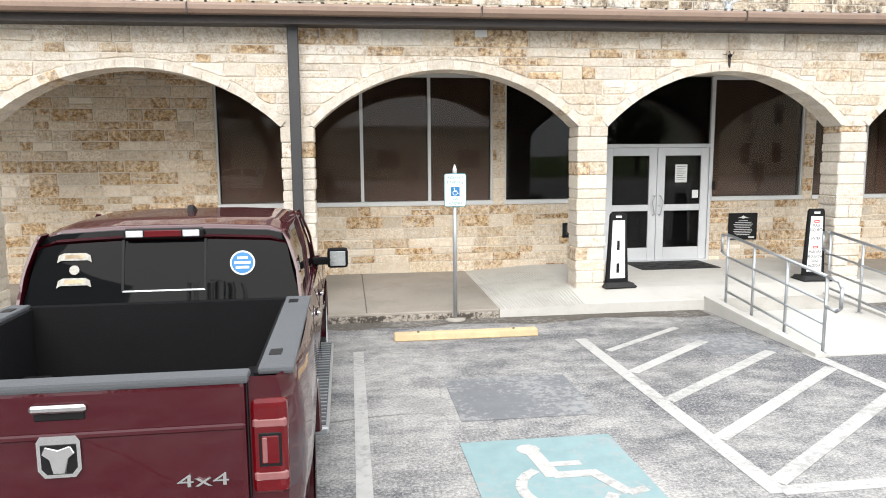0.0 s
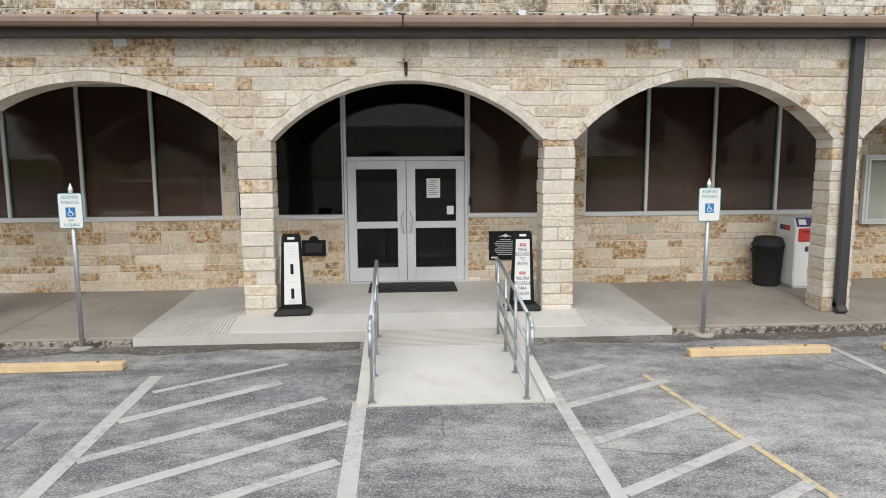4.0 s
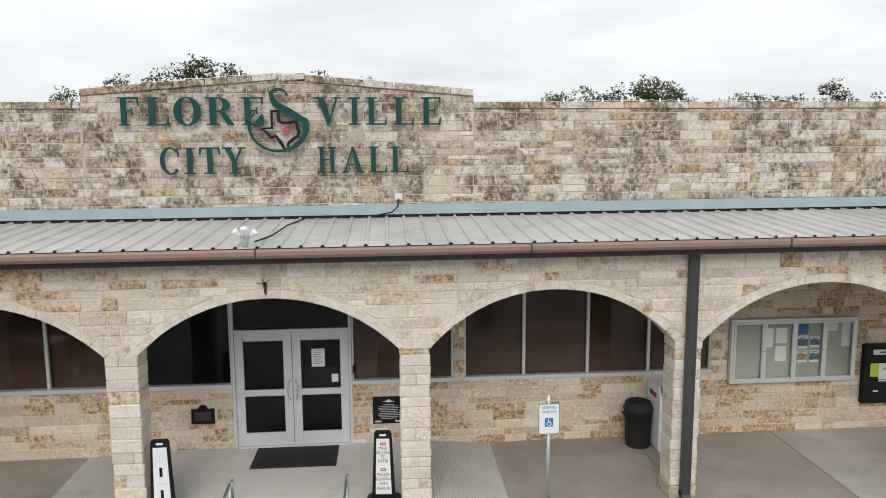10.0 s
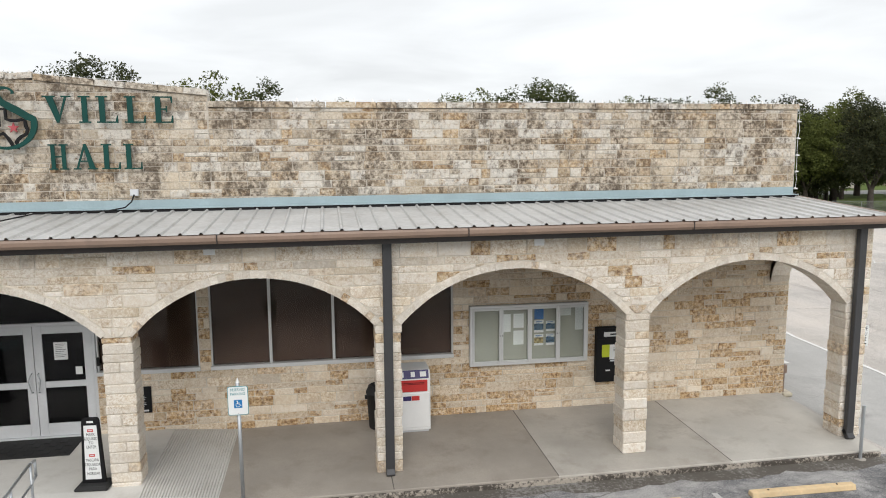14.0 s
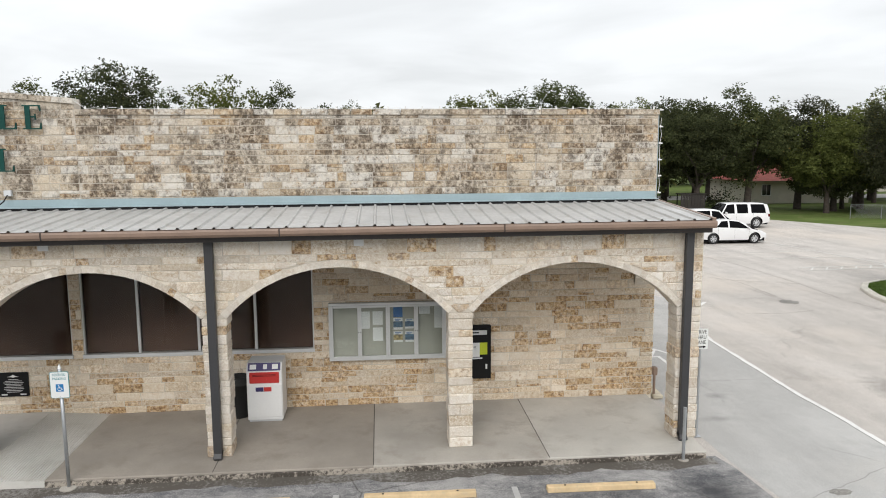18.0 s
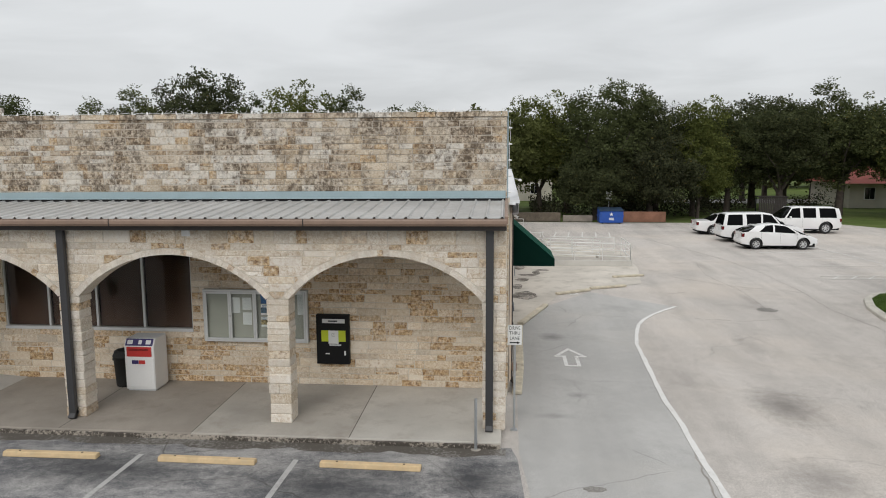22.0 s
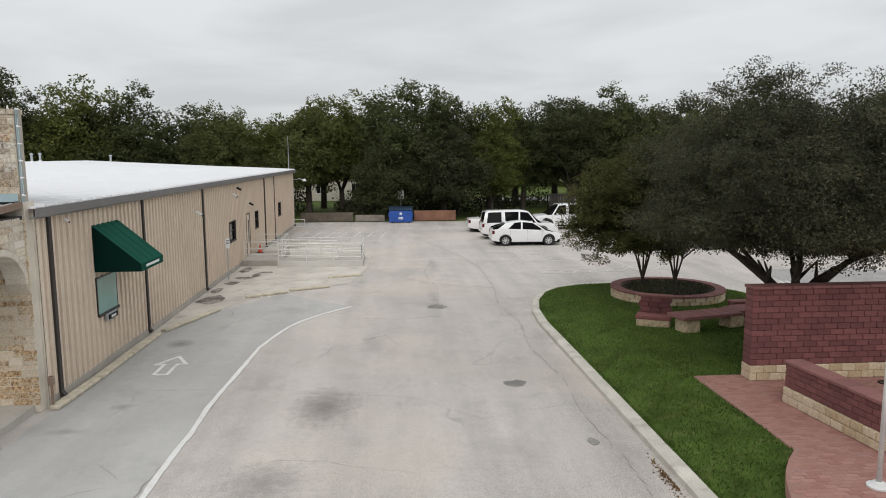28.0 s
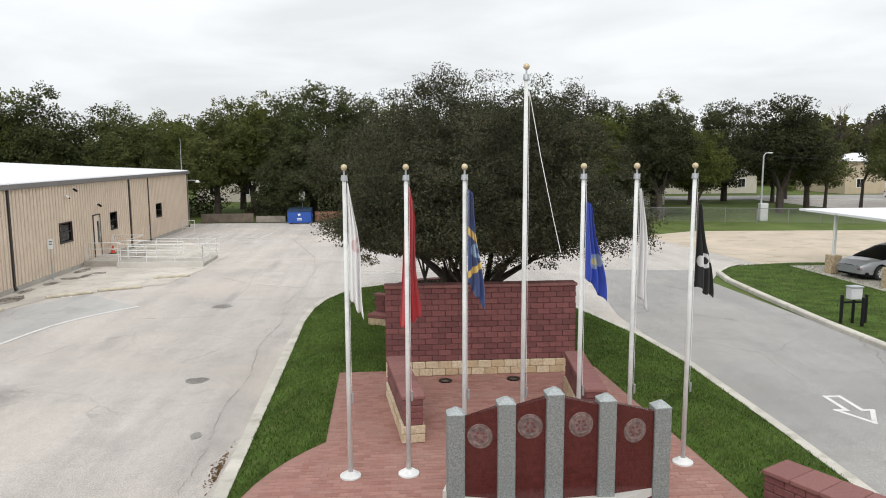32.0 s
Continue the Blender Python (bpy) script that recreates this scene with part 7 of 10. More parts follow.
# ---- bench ----
WOOD = surf("red_brown_plastic_wood", (0.15, 0.058, 0.042), 0.6, var=0.15, big=4, fine=30, rel=0.1)
bn = thing("bench", pose(-2.72, 12.42, 0.171), "red-brown slatted bench with lettering on its back", "bench")
for k in range(3):
    part("seat_slat", box(-0.82, 0.82, -0.34 + k * 0.12, -0.235 + k * 0.12, 0.42, 0.46, 0.008), WOOD, bn)
    part("back_slat", box(-0.82, 0.82, 0.13 + k * 0.02, 0.165 + k * 0.02, 0.53 + k * 0.105, 0.625 + k * 0.105, 0.008), WOOD, bn)
for k, w in enumerate((0.34, 0.42)):
    part("text_bar", box(-w, w, 0.138 + (1 - k) * 0.02 - 0.0002, 0.1455 + (1 - k) * 0.02, 0.665 - k * 0.0 if k == 0 else 0.56, 0.70 if k == 0 else 0.60), BLACK, bn)
for x in (-0.62, 0.62):
    b = prism([(-0.34, 0.0), (-0.22, 0.0), (-0.18, 0.30), (0.05, 0.30), (0.10, 0.0), (0.24, 0.0), (0.24, 0.82), (0.19, 0.82), (0.12, 0.42), (-0.34, 0.42)], x - 0.05, x + 0.05, "x")
    part("leg", b, BLACK, bn, "black moulded end leg")
# ---- flood lamps and conduit on the porch roof ----
fl = thing("flood_lamp", pose(5.66, 10.12, 4.395), "cluster of white flood lamp bulbs on the porch roof edge", "lamp")
part("mount", rod((0, 0, 0), (0, 0, 0.10), 0.04), GALV, fl)
for k, (dx, dy, dz) in enumerate(((-0.12, -0.03, 0.20), (0.0, -0.05, 0.24), (0.13, -0.03, 0.18))):
    way = Vector((dx, dy, dz - 0.08)).to_track_quat("Z", "Y").to_matrix().to_4x4()
    cone = lathe([(0.018, 0.0), (0.020, 0.03), (0.050, 0.10), (0.052, 0.115), (0.035, 0.128), (0.0, 0.132)], 16, Matrix.Translation((dx * 0.5, dy * 0.5, 0.07 + dz * 0.35)) @ way)
    part("bulb", cone, WHITE, fl, "white reflector lamp bulb", smooth=True)
    part("neck", rod((0, 0, 0.07), (dx * 0.55, dy * 0.55, 0.08 + dz * 0.36), 0.020), GALV, fl)
part("box", box(-0.05, 0.05, -0.04, 0.04, 0.03, 0.10, 0.015), GALV, fl)
tagged(part("roof_cable", pipe([(7.90, 12.66, 4.88), (7.88, 12.54, 4.76), (7.78, 12.46, 4.66), (7.5, 12.44, 4.61), (6.9, 12.43, 4.60), (6.3, 12.40, 4.59), (6.05, 11.6, 4.535), (5.95, 10.7, 4.475), (5.78, 10.2, 4.445)], 0.013, 6), BLACK), "black cable lying along the porch roof", "cable")
tagged(part("junction_box", box(7.83, 7.97, 12.66, 12.74, 4.86, 4.98, 0.006), ALU), "small grey junction box on the parapet", "junction box")
# string of bulbs clipped along the parapet, with its slack wire
def light_string(places, out, up, label):
    o = thing("light_string", pose(*places[0]), label, "light string")
    a = Vector(places[0])
    r = random.Random(len(places))
    one = part("bulb", rod((0, 0, 0), tuple(out * 0.075), 0.024, 0.012, 6), WHITE, o, "small white bulb in its clip")
    for k, p in enumerate(places):
        q = one if k == 0 else new("bulb", one.data)
        q.parent = o
        q.location = Vector(p) - a
        q.rotation_euler = (r.uniform(-0.25, 0.25), r.uniform(-0.25, 0.25), 0)
    pts = []
    for p, q in zip(places, places[1:]):
        p, q = Vector(p) - a, Vector(q) - a
        pts += [p + out * 0.02, p.lerp(q, 0.5) + out * r.uniform(0.008, 0.05) + up * r.uniform(-0.02, 0.02)]
    part("wire", pipe(pts, 0.0045, 4), WHITE, o, "thin white wire")


light_string([(-9.6 + 0.36 * k, WY - 0.02, par_top(-9.6 + 0.36 * k) - 0.005) for k in range(87)], Vector((0, 0, 1)), Vector((0, 1, 0)), "string of small white bulbs clipped along the parapet")
light_string([(21.51, WY - 0.01, 4.8 + 0.36 * k) for k in range(6)], Vector((1, 0, 0)), Vector((0, 1, 0)), "string of small white bulbs clipped up the parapet end")
# rust-dark stain plate and pale patches on the arcade
lb = thing("lamp_bracket", pose(5.87, FRONT - 0.012, 3.80), "stub of an old lamp with loose wires and a rust stain", "bracket")
part("stub", rod((0, 0, 0.0), (0, -0.05, 0.0), 0.028, 0.022, 10), BLACK, lb)
for dx, dz in ((-0.12, 0.015), (0.05, 0.06), (-0.03, 0.07)):
    part("wire", pipe([(0, -0.04, 0), (dx * 0.6, -0.055, dz * 0.4), (dx, -0.04, dz)], 0.005, 5), BLACK, lb)
part("rust_stain", ([(-0.03, -0.006, 0.03), (0.03, -0.006, 0.02), (0.022, -0.006, -0.16), (0.0, -0.006, -0.19), (-0.02, -0.006, -0.13)], [(0, 4, 3, 2, 1)]), worn_paint("rust_run", (0.05, 0.035, 0.025), (0.33, 0.24, 0.16), 0.55), lb)
for x in (2.0, 9.55, 15.0):
    tagged(part("vent_block", box(x - 0.09, x + 0.09, FRONT - 0.022, FRONT - 0.01, 4.02, 4.16, 0.004), WHITE), "small white vent plate under the eaves", "vent", "eaves vents")

# ---- cut metal letters on the parapet ----
def ell(cx, cz, a, b, a0, a1, n=20):
    return [(cx + a * math.cos(radians(a0 + (a1 - a0) * k / n)), cz + b * math.sin(radians(a0 + (a1 - a0) * k / n))) for k in range(n + 1)]


def rect(x0, x1, z0, z1):
    return [(x0, z0), (x1, z0), (x1, z1), (x0, z1)]


SER = 0.055
GLYPH = {
    "F": [rect(0.14, 0.40, 0, 1), rect(0.02, 0.54, 0, SER), [(0.02, 1 - SER), (0.97, 0.93), (0.97, 1), (0.02, 1)], [(0.85, 1), (0.97, 1), (0.97, 0.72), (0.93, 0.72)], rect(0.40, 0.68, 0.49, 0.55), [(0.62, 0.40), (0.68, 0.40), (0.68, 0.64), (0.62, 0.64)]],
    "L": [rect(0.14, 0.40, 0, 1), rect(0.02, 0.54, 1 - SER, 1), rect(0.02, 0.97, 0, SER), [(0.85, 0), (0.97, 0), (0.97, 0.28), (0.93, 0.28)]],
    "E": [rect(0.14, 0.40, 0, 1), rect(0.02, 0.96, 1 - SER, 1), rect(0.02, 0.97, 0, SER), [(0.84, 1), (0.96, 1), (0.96, 0.74), (0.92, 0.74)], [(0.85, 0), (0.97, 0), (0.97, 0.28), (0.93, 0.28)], rect(0.40, 0.70, 0.49, 0.55), rect(0.64, 0.70, 0.40, 0.64)],
    "I": [rect(0.28, 0.72, 0, 1), rect(0.02, 0.98, 0, SER), rect(0.02, 0.98, 1 - SER, 1)],
    "T": [rect(0.37, 0.63, 0, 1), rect(0.20, 0.80, 0, SER), rect(0.0, 1.0, 0.94, 1), [(0, 1), (0.12, 1), (0.05, 0.72), (0, 0.72)], [(1, 1), (0.88, 1), (0.95, 0.72), (1, 0.72)]],
    "H": [rect(0.12, 0.33, 0, 1), rect(0.67, 0.88, 0, 1), rect(0.33, 0.67, 0.48, 0.54), rect(0.0, 0.44, 0, SER), rect(0.56, 1.0, 0, SER), rect(0.0, 0.44, 1 - SER, 1), rect(0.56, 1.0, 1 - SER, 1)],
    "O": [ell(0.5, 0.5, 0.5, 0.52, 90, 450, 40) + ell(0.5, 0.5, 0.24, 0.47, 450, 90, 40)],
    "C": [ell(0.55, 0.5, 0.53, 0.52, 42, 318, 32) + ell(0.58, 0.5, 0.33, 0.46, 318, 42, 32), [(0.86, 0.96), (0.98, 1.0), (0.98, 0.66), (0.94, 0.66)]],
    "R": [rect(0.12, 0.36, 0, 1), rect(0.0, 0.48, 0, SER), rect(0.0, 0.40, 1 - SER, 1), [(0.36, 0.465), (0.36, 0.52)] + ell(0.42, 0.735, 0.18, 0.215, -90, 90, 14) + [(0.36, 0.95), (0.36, 1.0)] + ell(0.42, 0.735, 0.43, 0.265, 90, -90, 18), [(0.46, 0.48), (0.66, 0.48), (1.0, 0.0), (0.76, 0.0)]],
    "V": [[(0.07, 1), (0.34, 1), (0.60, 0.22), (0.52, 0.0), (0.46, 0.0)], [(0.80, 1), (0.89, 1), (0.54, 0.0), (0.50, 0.02)], rect(-0.03, 0.44, 1 - SER, 1), rect(0.66, 1.03, 1 - SER, 1)],
    "Y": [[(0.04, 1), (0.32, 1), (0.60, 0.46), (0.38, 0.46)], [(0.80, 1), (0.91, 1), (0.61, 0.46), (0.52, 0.46)], rect(0.38, 0.61, 0, 0.47), rect(0.24, 0.76, 0, SER), rect(-0.05, 0.42, 1 - SER, 1), rect(0.66, 1.04, 1 - SER, 1)],
    "A": [[(0.06, 0), (0.15, 0), (0.52, 0.95), (0.46, 1.0)], [(0.42, 1.0), (0.56, 1.0), (0.95, 0), (0.68, 0)], rect(0.24, 0.74, 0.30, 0.355), rect(-0.04, 0.28, 0, SER), rect(0.58, 1.04, 0, SER)],
}


def cut(polys, m, depth):
    """Flat pieces, each a hair deeper than the last, so that none share a plane."""
    b = bmesh.new()
    for k, p in enumerate(polys):
        prism(p, -depth - 0.0008 * k, 0.0, "y", b)
    return turned(b, m)


sign = thing("building_sign", pose(0, WY - 0.115, 0), "dark green cut metal letters with a state outline emblem", "sign")
SY = 0.0
for ch, x0, x1, z0, z1 in (("F", 3.11, 3.47, 6.195, 6.675), ("L", 3.57, 3.97, 6.195, 6.675), ("O", 4.04, 4.50, 6.195, 6.675), ("R", 4.59, 5.07, 6.195, 6.675), ("E", 5.19, 5.58, 6.195, 6.675),
                           ("V", 6.46, 6.91, 6.195, 6.675), ("I", 7.04, 7.25, 6.195, 6.675), ("L", 7.34, 7.72, 6.195, 6.675), ("L", 7.82, 8.20, 6.195, 6.675), ("E", 8.31, 8.68, 6.195, 6.675),
                           ("C", 3.76, 4.09, 5.355, 5.815), ("I", 4.17, 4.37, 5.355, 5.815), ("T", 4.44, 4.79, 5.355, 5.815), ("Y", 4.85, 5.22, 5.355, 5.815),
                           ("H", 6.48, 6.81, 5.355, 5.815), ("A", 6.91, 7.29, 5.355, 5.815), ("L", 7.37, 7.71, 5.355, 5.815), ("L", 7.76, 8.09, 5.355, 5.815)):
    part("letter", cut(GLYPH[ch], Matrix.Translation((x0, SY, z0)) @ Matrix.Diagonal((x1 - x0, 1, z1 - z0, 1)), 0.03), GREEN, sign)


def ribbon(pts, widths, depth, y0=0.0):
    """A flat stroke along points (x, z), of changing width."""
    left, right = [], []
    for i, p in enumerate(pts):
        a, c = Vector(pts[max(0, i - 1)]), Vector(pts[min(len(pts) - 1, i + 1)])
        t = (c - a).normalized()
        n = Vector((-t.y, t.x)) * widths[i] / 2
        left.append((p[0] + n.x, p[1] + n.y))
        right.append((p[0] - n.x, p[1] - n.y))
    return prism(left + right[::-1], y0 - depth, y0, "y")


# the great S round the emblem: a short hook above, a bold diagonal, and a closed sweep below
hook = [(5.98, 6.70), (5.975, 6.755)] + ell(5.845, 6.72, 0.13, 0.085, 25, 205, 10)
diag = [(5.73, 6.64), (5.78, 6.56), (5.90, 6.48), (6.05, 6.40), (6.20, 6.30)]
sweep = ell(5.81, 6.185, 0.49, 0.44, 10, -185, 34)
S = hook + diag + sweep + [(5.34, 6.32), (5.42, 6.40)]
W = [0.05, 0.03] + [0.03 + 0.05 * k / 10 for k in range(11)] + [0.09, 0.11, 0.125, 0.125, 0.12] + [0.11 - 0.065 * min(1, k / 20) for k in range(35)] + [0.05, 0.015]
part("great_letter", ribbon(S, W, 0.05, -0.03), GREEN, sign, "great green S swept into a ring")
part("flourish", prism([(5.40, 6.16), (5.44, 6.28), (5.56, 6.40), (5.54, 6.26), (5.60, 6.30), (5.52, 6.18)], -0.034, -0.002, "y"), GREEN, sign)
T = [(150, 148), (186, 148), (187, 203), (214, 212), (240, 212), (268, 206), (284, 212), (288, 246), (296, 262), (287, 286), (262, 300), (240, 318), (232, 334), (240, 366), (212, 350), (192, 312), (168, 282), (146, 292), (126, 270), (98, 243), (150, 240)]
pts = [(3.11 + (640 + a / 3 - 418) / 104.7, 6.65 - (30 + c / 3 - 57) / 104.7) for a, c in T]
mid = Vector((sum(p[0] for p in pts) / len(pts), sum(p[1] for p in pts) / len(pts)))
outer, inner = [], []
for k, p in enumerate(pts):
    a, c, e = Vector(pts[k - 1]), Vector(p), Vector(pts[(k + 1) % len(pts)])
    n = ((c - a).normalized() + (e - c).normalized())
    n = Vector((-n.y, n.x)).normalized()
    outer.append(c + n * 0.026)
    inner.append(c - n * 0.026)
v, f, n = [], [], len(pts)
for q, y in ((outer, -0.05), (inner, -0.05), (outer, 0.0), (inner, 0.0)):
    v += [(c.x, y, c.y) for c in q]
for k in range(n):
    m = (k + 1) % n
    f += [(k, m, n + m, n + k), (2 * n + k, 3 * n + k, 3 * n + m, 2 * n + m), (k, 2 * n + k, 2 * n + m, m), (n + k, n + m, 3 * n + m, 3 * n + k)]
part("state_outline", (v, f), BLACK, sign, "black outline of the state")
sx, sz = 3.11 + (640 + 222 / 3 - 418) / 104.7, 6.65 - (30 + 252 / 3 - 57) / 104.7
part("star", prism([(sx + (0.10 if k % 2 == 0 else 0.04) * math.sin(radians(36 * k)), sz + (0.10 if k % 2 == 0 else 0.04) * math.cos(radians(36 * k))) for k in range(10)], -0.035, 0.0, "y"), surf("faded_red", (0.42, 0.07, 0.08), 0.6), sign, "faded red star")
for x in (3.3, 5.3, 6.7, 8.5, 4.2, 7.1):
    part("stud", rod((x, 0.0, 6.4 if x in (3.3, 5.3, 6.7, 8.5) else 5.6), (x, 0.07, 6.4 if x in (3.3, 5.3, 6.7, 8.5) else 5.6), 0.008), GALV, sign)

# ---- memorial island: kerb, mounded lawn, brick plaza ----
PZ = 0.66
ISLAND = [(34.2, -22), (34.2, 4), (34.18, 10), (34.15, 16), (34.12, 19.6), (34.25, 21.6), (34.6, 23.3), (35.2, 24.8), (36.0, 25.8), (37.2, 26.4), (38.9, 26.6), (40.6, 26.4), (42.2, 25.7), (43.3, 24.3), (44.0, 22.0), (44.5, 19.6), (45.1, 16.6), (45.3, 14.0), (45.2, 9), (44.9, 2), (44.7, -22)]


def inset(pts, d):
    """The outline moved inwards by d (outline runs clockwise)."""
    out = []
    for i, p in enumerate(pts):
        a, c = Vector(pts[i - 1]), Vector(pts[(i + 1) % len(pts)])
        t = (c - a).normalized() if 0 < i < len(pts) - 1 else Vector((0, 1 if i == 0 else -1))
        out.append((p[0] + t.y * d, p[1] - t.x * d))
    return out


def kerb(pts, w, h, name, label, mat_, close=False):
    """A kerb in lengths of about 3 m along an open line."""
    inner = inset(pts, w)
    k = thing(name, pose(0, 0, 0), label, "kerb", kind="structure")
    for i in range(len(pts) - 1):
        a, c, ai, ci = Vector(pts[i]), Vector(pts[i + 1]), Vector(inner[i]), Vector(inner[i + 1])
        n = max(1, round((c - a).length / 3.0))
        for j in range(n):
            s0, s1 = j / n, (j + 0.997) / n
            q = [a.lerp(c, s0), a.lerp(c, s1), ai.lerp(ci, s1), ai.lerp(ci, s0)]
            o = [a.lerp(c, s0).lerp(ai.lerp(ci, s0), 0.18), a.lerp(c, s1).lerp(ai.lerp(ci, s1), 0.18)]
            v = [(*q[0], -0.02), (*q[1], -0.02), (*q[2], -0.02), (*q[3], -0.02), (*q[0], h * 0.75), (*q[1], h * 0.75), (*o[1], h), (*o[0], h), (*q[2], h), (*q[3], h)]
            part("kerb_length", (v, [(0, 1, 5, 4), (4, 5, 6, 7), (7, 6, 8, 9), (2, 3, 9, 8), (0, 4, 7, 9, 3), (1, 2, 8, 6, 5)]), mat_, k)
    return k


kerb(ISLAND, 0.27, 0.14, "island_kerb", "pale worn concrete kerb round the lawn", KERB)
INNER = np.array(inset(ISLAND, 0.26))


def kerb_gap(x, y):
    """Distance to the lawn's edge."""
    best = 1e9
    for (ax, ay), (bx, by) in zip(INNER, INNER[1:]):
        dx, dy = bx - ax, by - ay
        t = min(1, max(0, ((x - ax) * dx + (y - ay) * dy) / (dx * dx + dy * dy)))
        best = min(best, math.hypot(x - ax - t * dx, y - ay - t * dy))
    return best


def inside(x, y, pts):
    c = False
    for (ax, ay), (bx, by) in zip(pts, list(pts[1:]) + [pts[0]]):
        if (ay > y) != (by > y) and x < (bx - ax) * (y - ay) / (by - ay) + ax:
            c = not c
    return c


def lawn_z(x, y):
    top = 0.655 if y < 12 else max(0.30, 0.655 - (y - 12) * 0.026)
    g = min(1.0, kerb_gap(x, y) / 1.55)
    g = g * g * (3 - 2 * g) * 0.5 + g * 0.5
    return 0.125 + (top - 0.135) * g + 0.015 * noise.noise((x * 0.8, y * 0.8, 0))


PLAZA = [(36.0, 12.05), (42.0, 11.95), (42.12, 8.5), (42.3, 5.4), (42.5, 1.0), (42.5, -3.0), (36.0, -3.0)]
for a in range(232, 121, -6):
    PLAZA.append((39.15 + 4.38 * math.cos(radians(a)), 5.0 + 4.38 * math.sin(radians(a))))
PLAZA = [p for p in PLAZA if not (p[0] > 36.02 and p[1] > 7.9 and p[1] < 11)]
# lawn as a fine grid cut by the kerb and the plaza
step = 0.22
gx, gy = [34.3 + step * i for i in range(52)], [-14 + step * j for j in range(187)]
vid, v, f = {}, [], []
poly = [tuple(p) for p in INNER]
for i, x in enumerate(gx):
    for j, y in enumerate(gy):
        if inside(x, y, poly):
            vid[i, j] = len(v)
            v.append((x, y, lawn_z(x, y) - (0.10 if inside(x, y, PLAZA) and inside(x + 0.25, y, PLAZA) and inside(x - 0.25, y, PLAZA) and inside(x, y + 0.25, PLAZA) else 0.0)))
for i in range(len(gx) - 1):
    for j in range(len(gy) - 1):
        q = [(i, j), (i + 1, j), (i + 1, j + 1), (i, j + 1)]
        if all(k in vid for k in q):
            f.append(tuple(vid[k] for k in q))
lawn = tagged(part("lawn", (v, f), LAWN, smooth=True), "mown green lawn sloping up from the kerb", "lawn", kind="structure")
b = bmesh.new()
b.faces.new([b.verts.new((x, y, 0.122)) for x, y in poly])
b.normal_update()
bmesh.ops.triangulate(b, faces=b.faces)
part("lawn_edge", b, LAWN, lawn)


def blades(name, label, spots, h, rng, mat_, w=0.006):
    """A field of grass blades: (x, y, z) roots."""
    n = len(spots)
    r = np.random.RandomState(rng)
    p = np.array(spots)
    a = r.uniform(0, 2 * np.pi, n)
    hh = h * r.uniform(0.5, 1.3, n)
    side = np.stack([np.cos(a), np.sin(a), np.zeros(n)], 1) * (w * r.uniform(0.7, 1.4, n))[:, None]
    lean = np.stack([-np.sin(a) * r.uniform(-0.9, 0.9, n), np.cos(a) * r.uniform(-0.9, 0.9, n), np.ones(n)], 1) * hh[:, None]
    verts = np.concatenate([p - side, p + side, p + lean]).tolist()
    return tagged(part(name, (verts, [(i, i + n, i + 2 * n) for i in range(n)]), mat_), label, "grass", kind="stuff")


r = random.Random(3)
spots = []
while len(spots) < 130000:
    x, y = r.uniform(34.3, 45.2), -2 + 28.5 * r.random() ** 1.35
    if inside(x, y, poly) and not inside(x, y, PLAZA) and (x < 38 or y > 11.5 or x > 42):
        spots.append((x, y, lawn_z(x, y) - 0.004))
blades("grass", "short green grass blades of the lawn", spots, 0.05, 1, GRASS, 0.010)
r = random.Random(9)
bits = [(34.07 - abs(r.gauss(0, 0.07)), 8.5 + r.gauss(0, 0.40), 0.004) for _ in range(240)]
blades("leaf_litter", "brown dry leaves drifted against the kerb", bits, 0.03, 4, surf("dry_leaves", (0.17, 0.10, 0.045), 0.9, var=0.3), 0.02)

# ---- plaza of red pavers, laid in running bond ----
b = bmesh.new()
b.faces.new([b.verts.new((x, y, PZ - 0.005)) for x, y in PLAZA])
b.normal_update()
bmesh.ops.triangulate(b, faces=b.faces)
bmesh.ops.recalc_face_normals(b, faces=b.faces)
plaza = tagged(part("plaza", b, SAND_JOINT), "plaza of red clay pavers round the flagpoles", "paving", kind="structure")
edge = bmesh.new()
for (ax, ay), (bx, by) in zip(PLAZA, PLAZA[1:] + PLAZA[:1]):
    q = [edge.verts.new(c) for c in ((ax, ay, PZ), (bx, by, PZ), (bx, by, PZ - 0.22), (ax, ay, PZ - 0.22))]
    edge.faces.new(q)
part("paver_edge", edge, PAVER, plaza)


def paver_mat(name, single):
    m, n, l, bs = nodes_of(name)
    pick = n.new("ShaderNodeObjectInfo").outputs["Random"] if single else n.new("ShaderNodeNewGeometry").outputs["Random Per Island"]
    c = ramp(n, l, pick, [(0.0, (0.27, 0.125, 0.10)), (0.5, (0.33, 0.165, 0.135)), (0.85, (0.37, 0.195, 0.16)), (1.0, (0.30, 0.16, 0.14))])
    c = mixc(n, l, rng_map(n, l, noise_node(n, l, 0.9, 6, 0.65), 0.45, 0.7, 0, 0.5), c, (0.36, 0.23, 0.19))
    c = mixc(n, l, rng_map(n, l, noise_node(n, l, 40, 4), 0.4, 0.7, 0, 0.35), c, (0.19, 0.10, 0.08))
    l.new(c, bs.inputs["Base Color"])
    bs.inputs["Roughness"].default_value = 0.9
    bump(n, l, bs, noise_node(n, l, 60, 4), 0.3, 0.004)
    return m


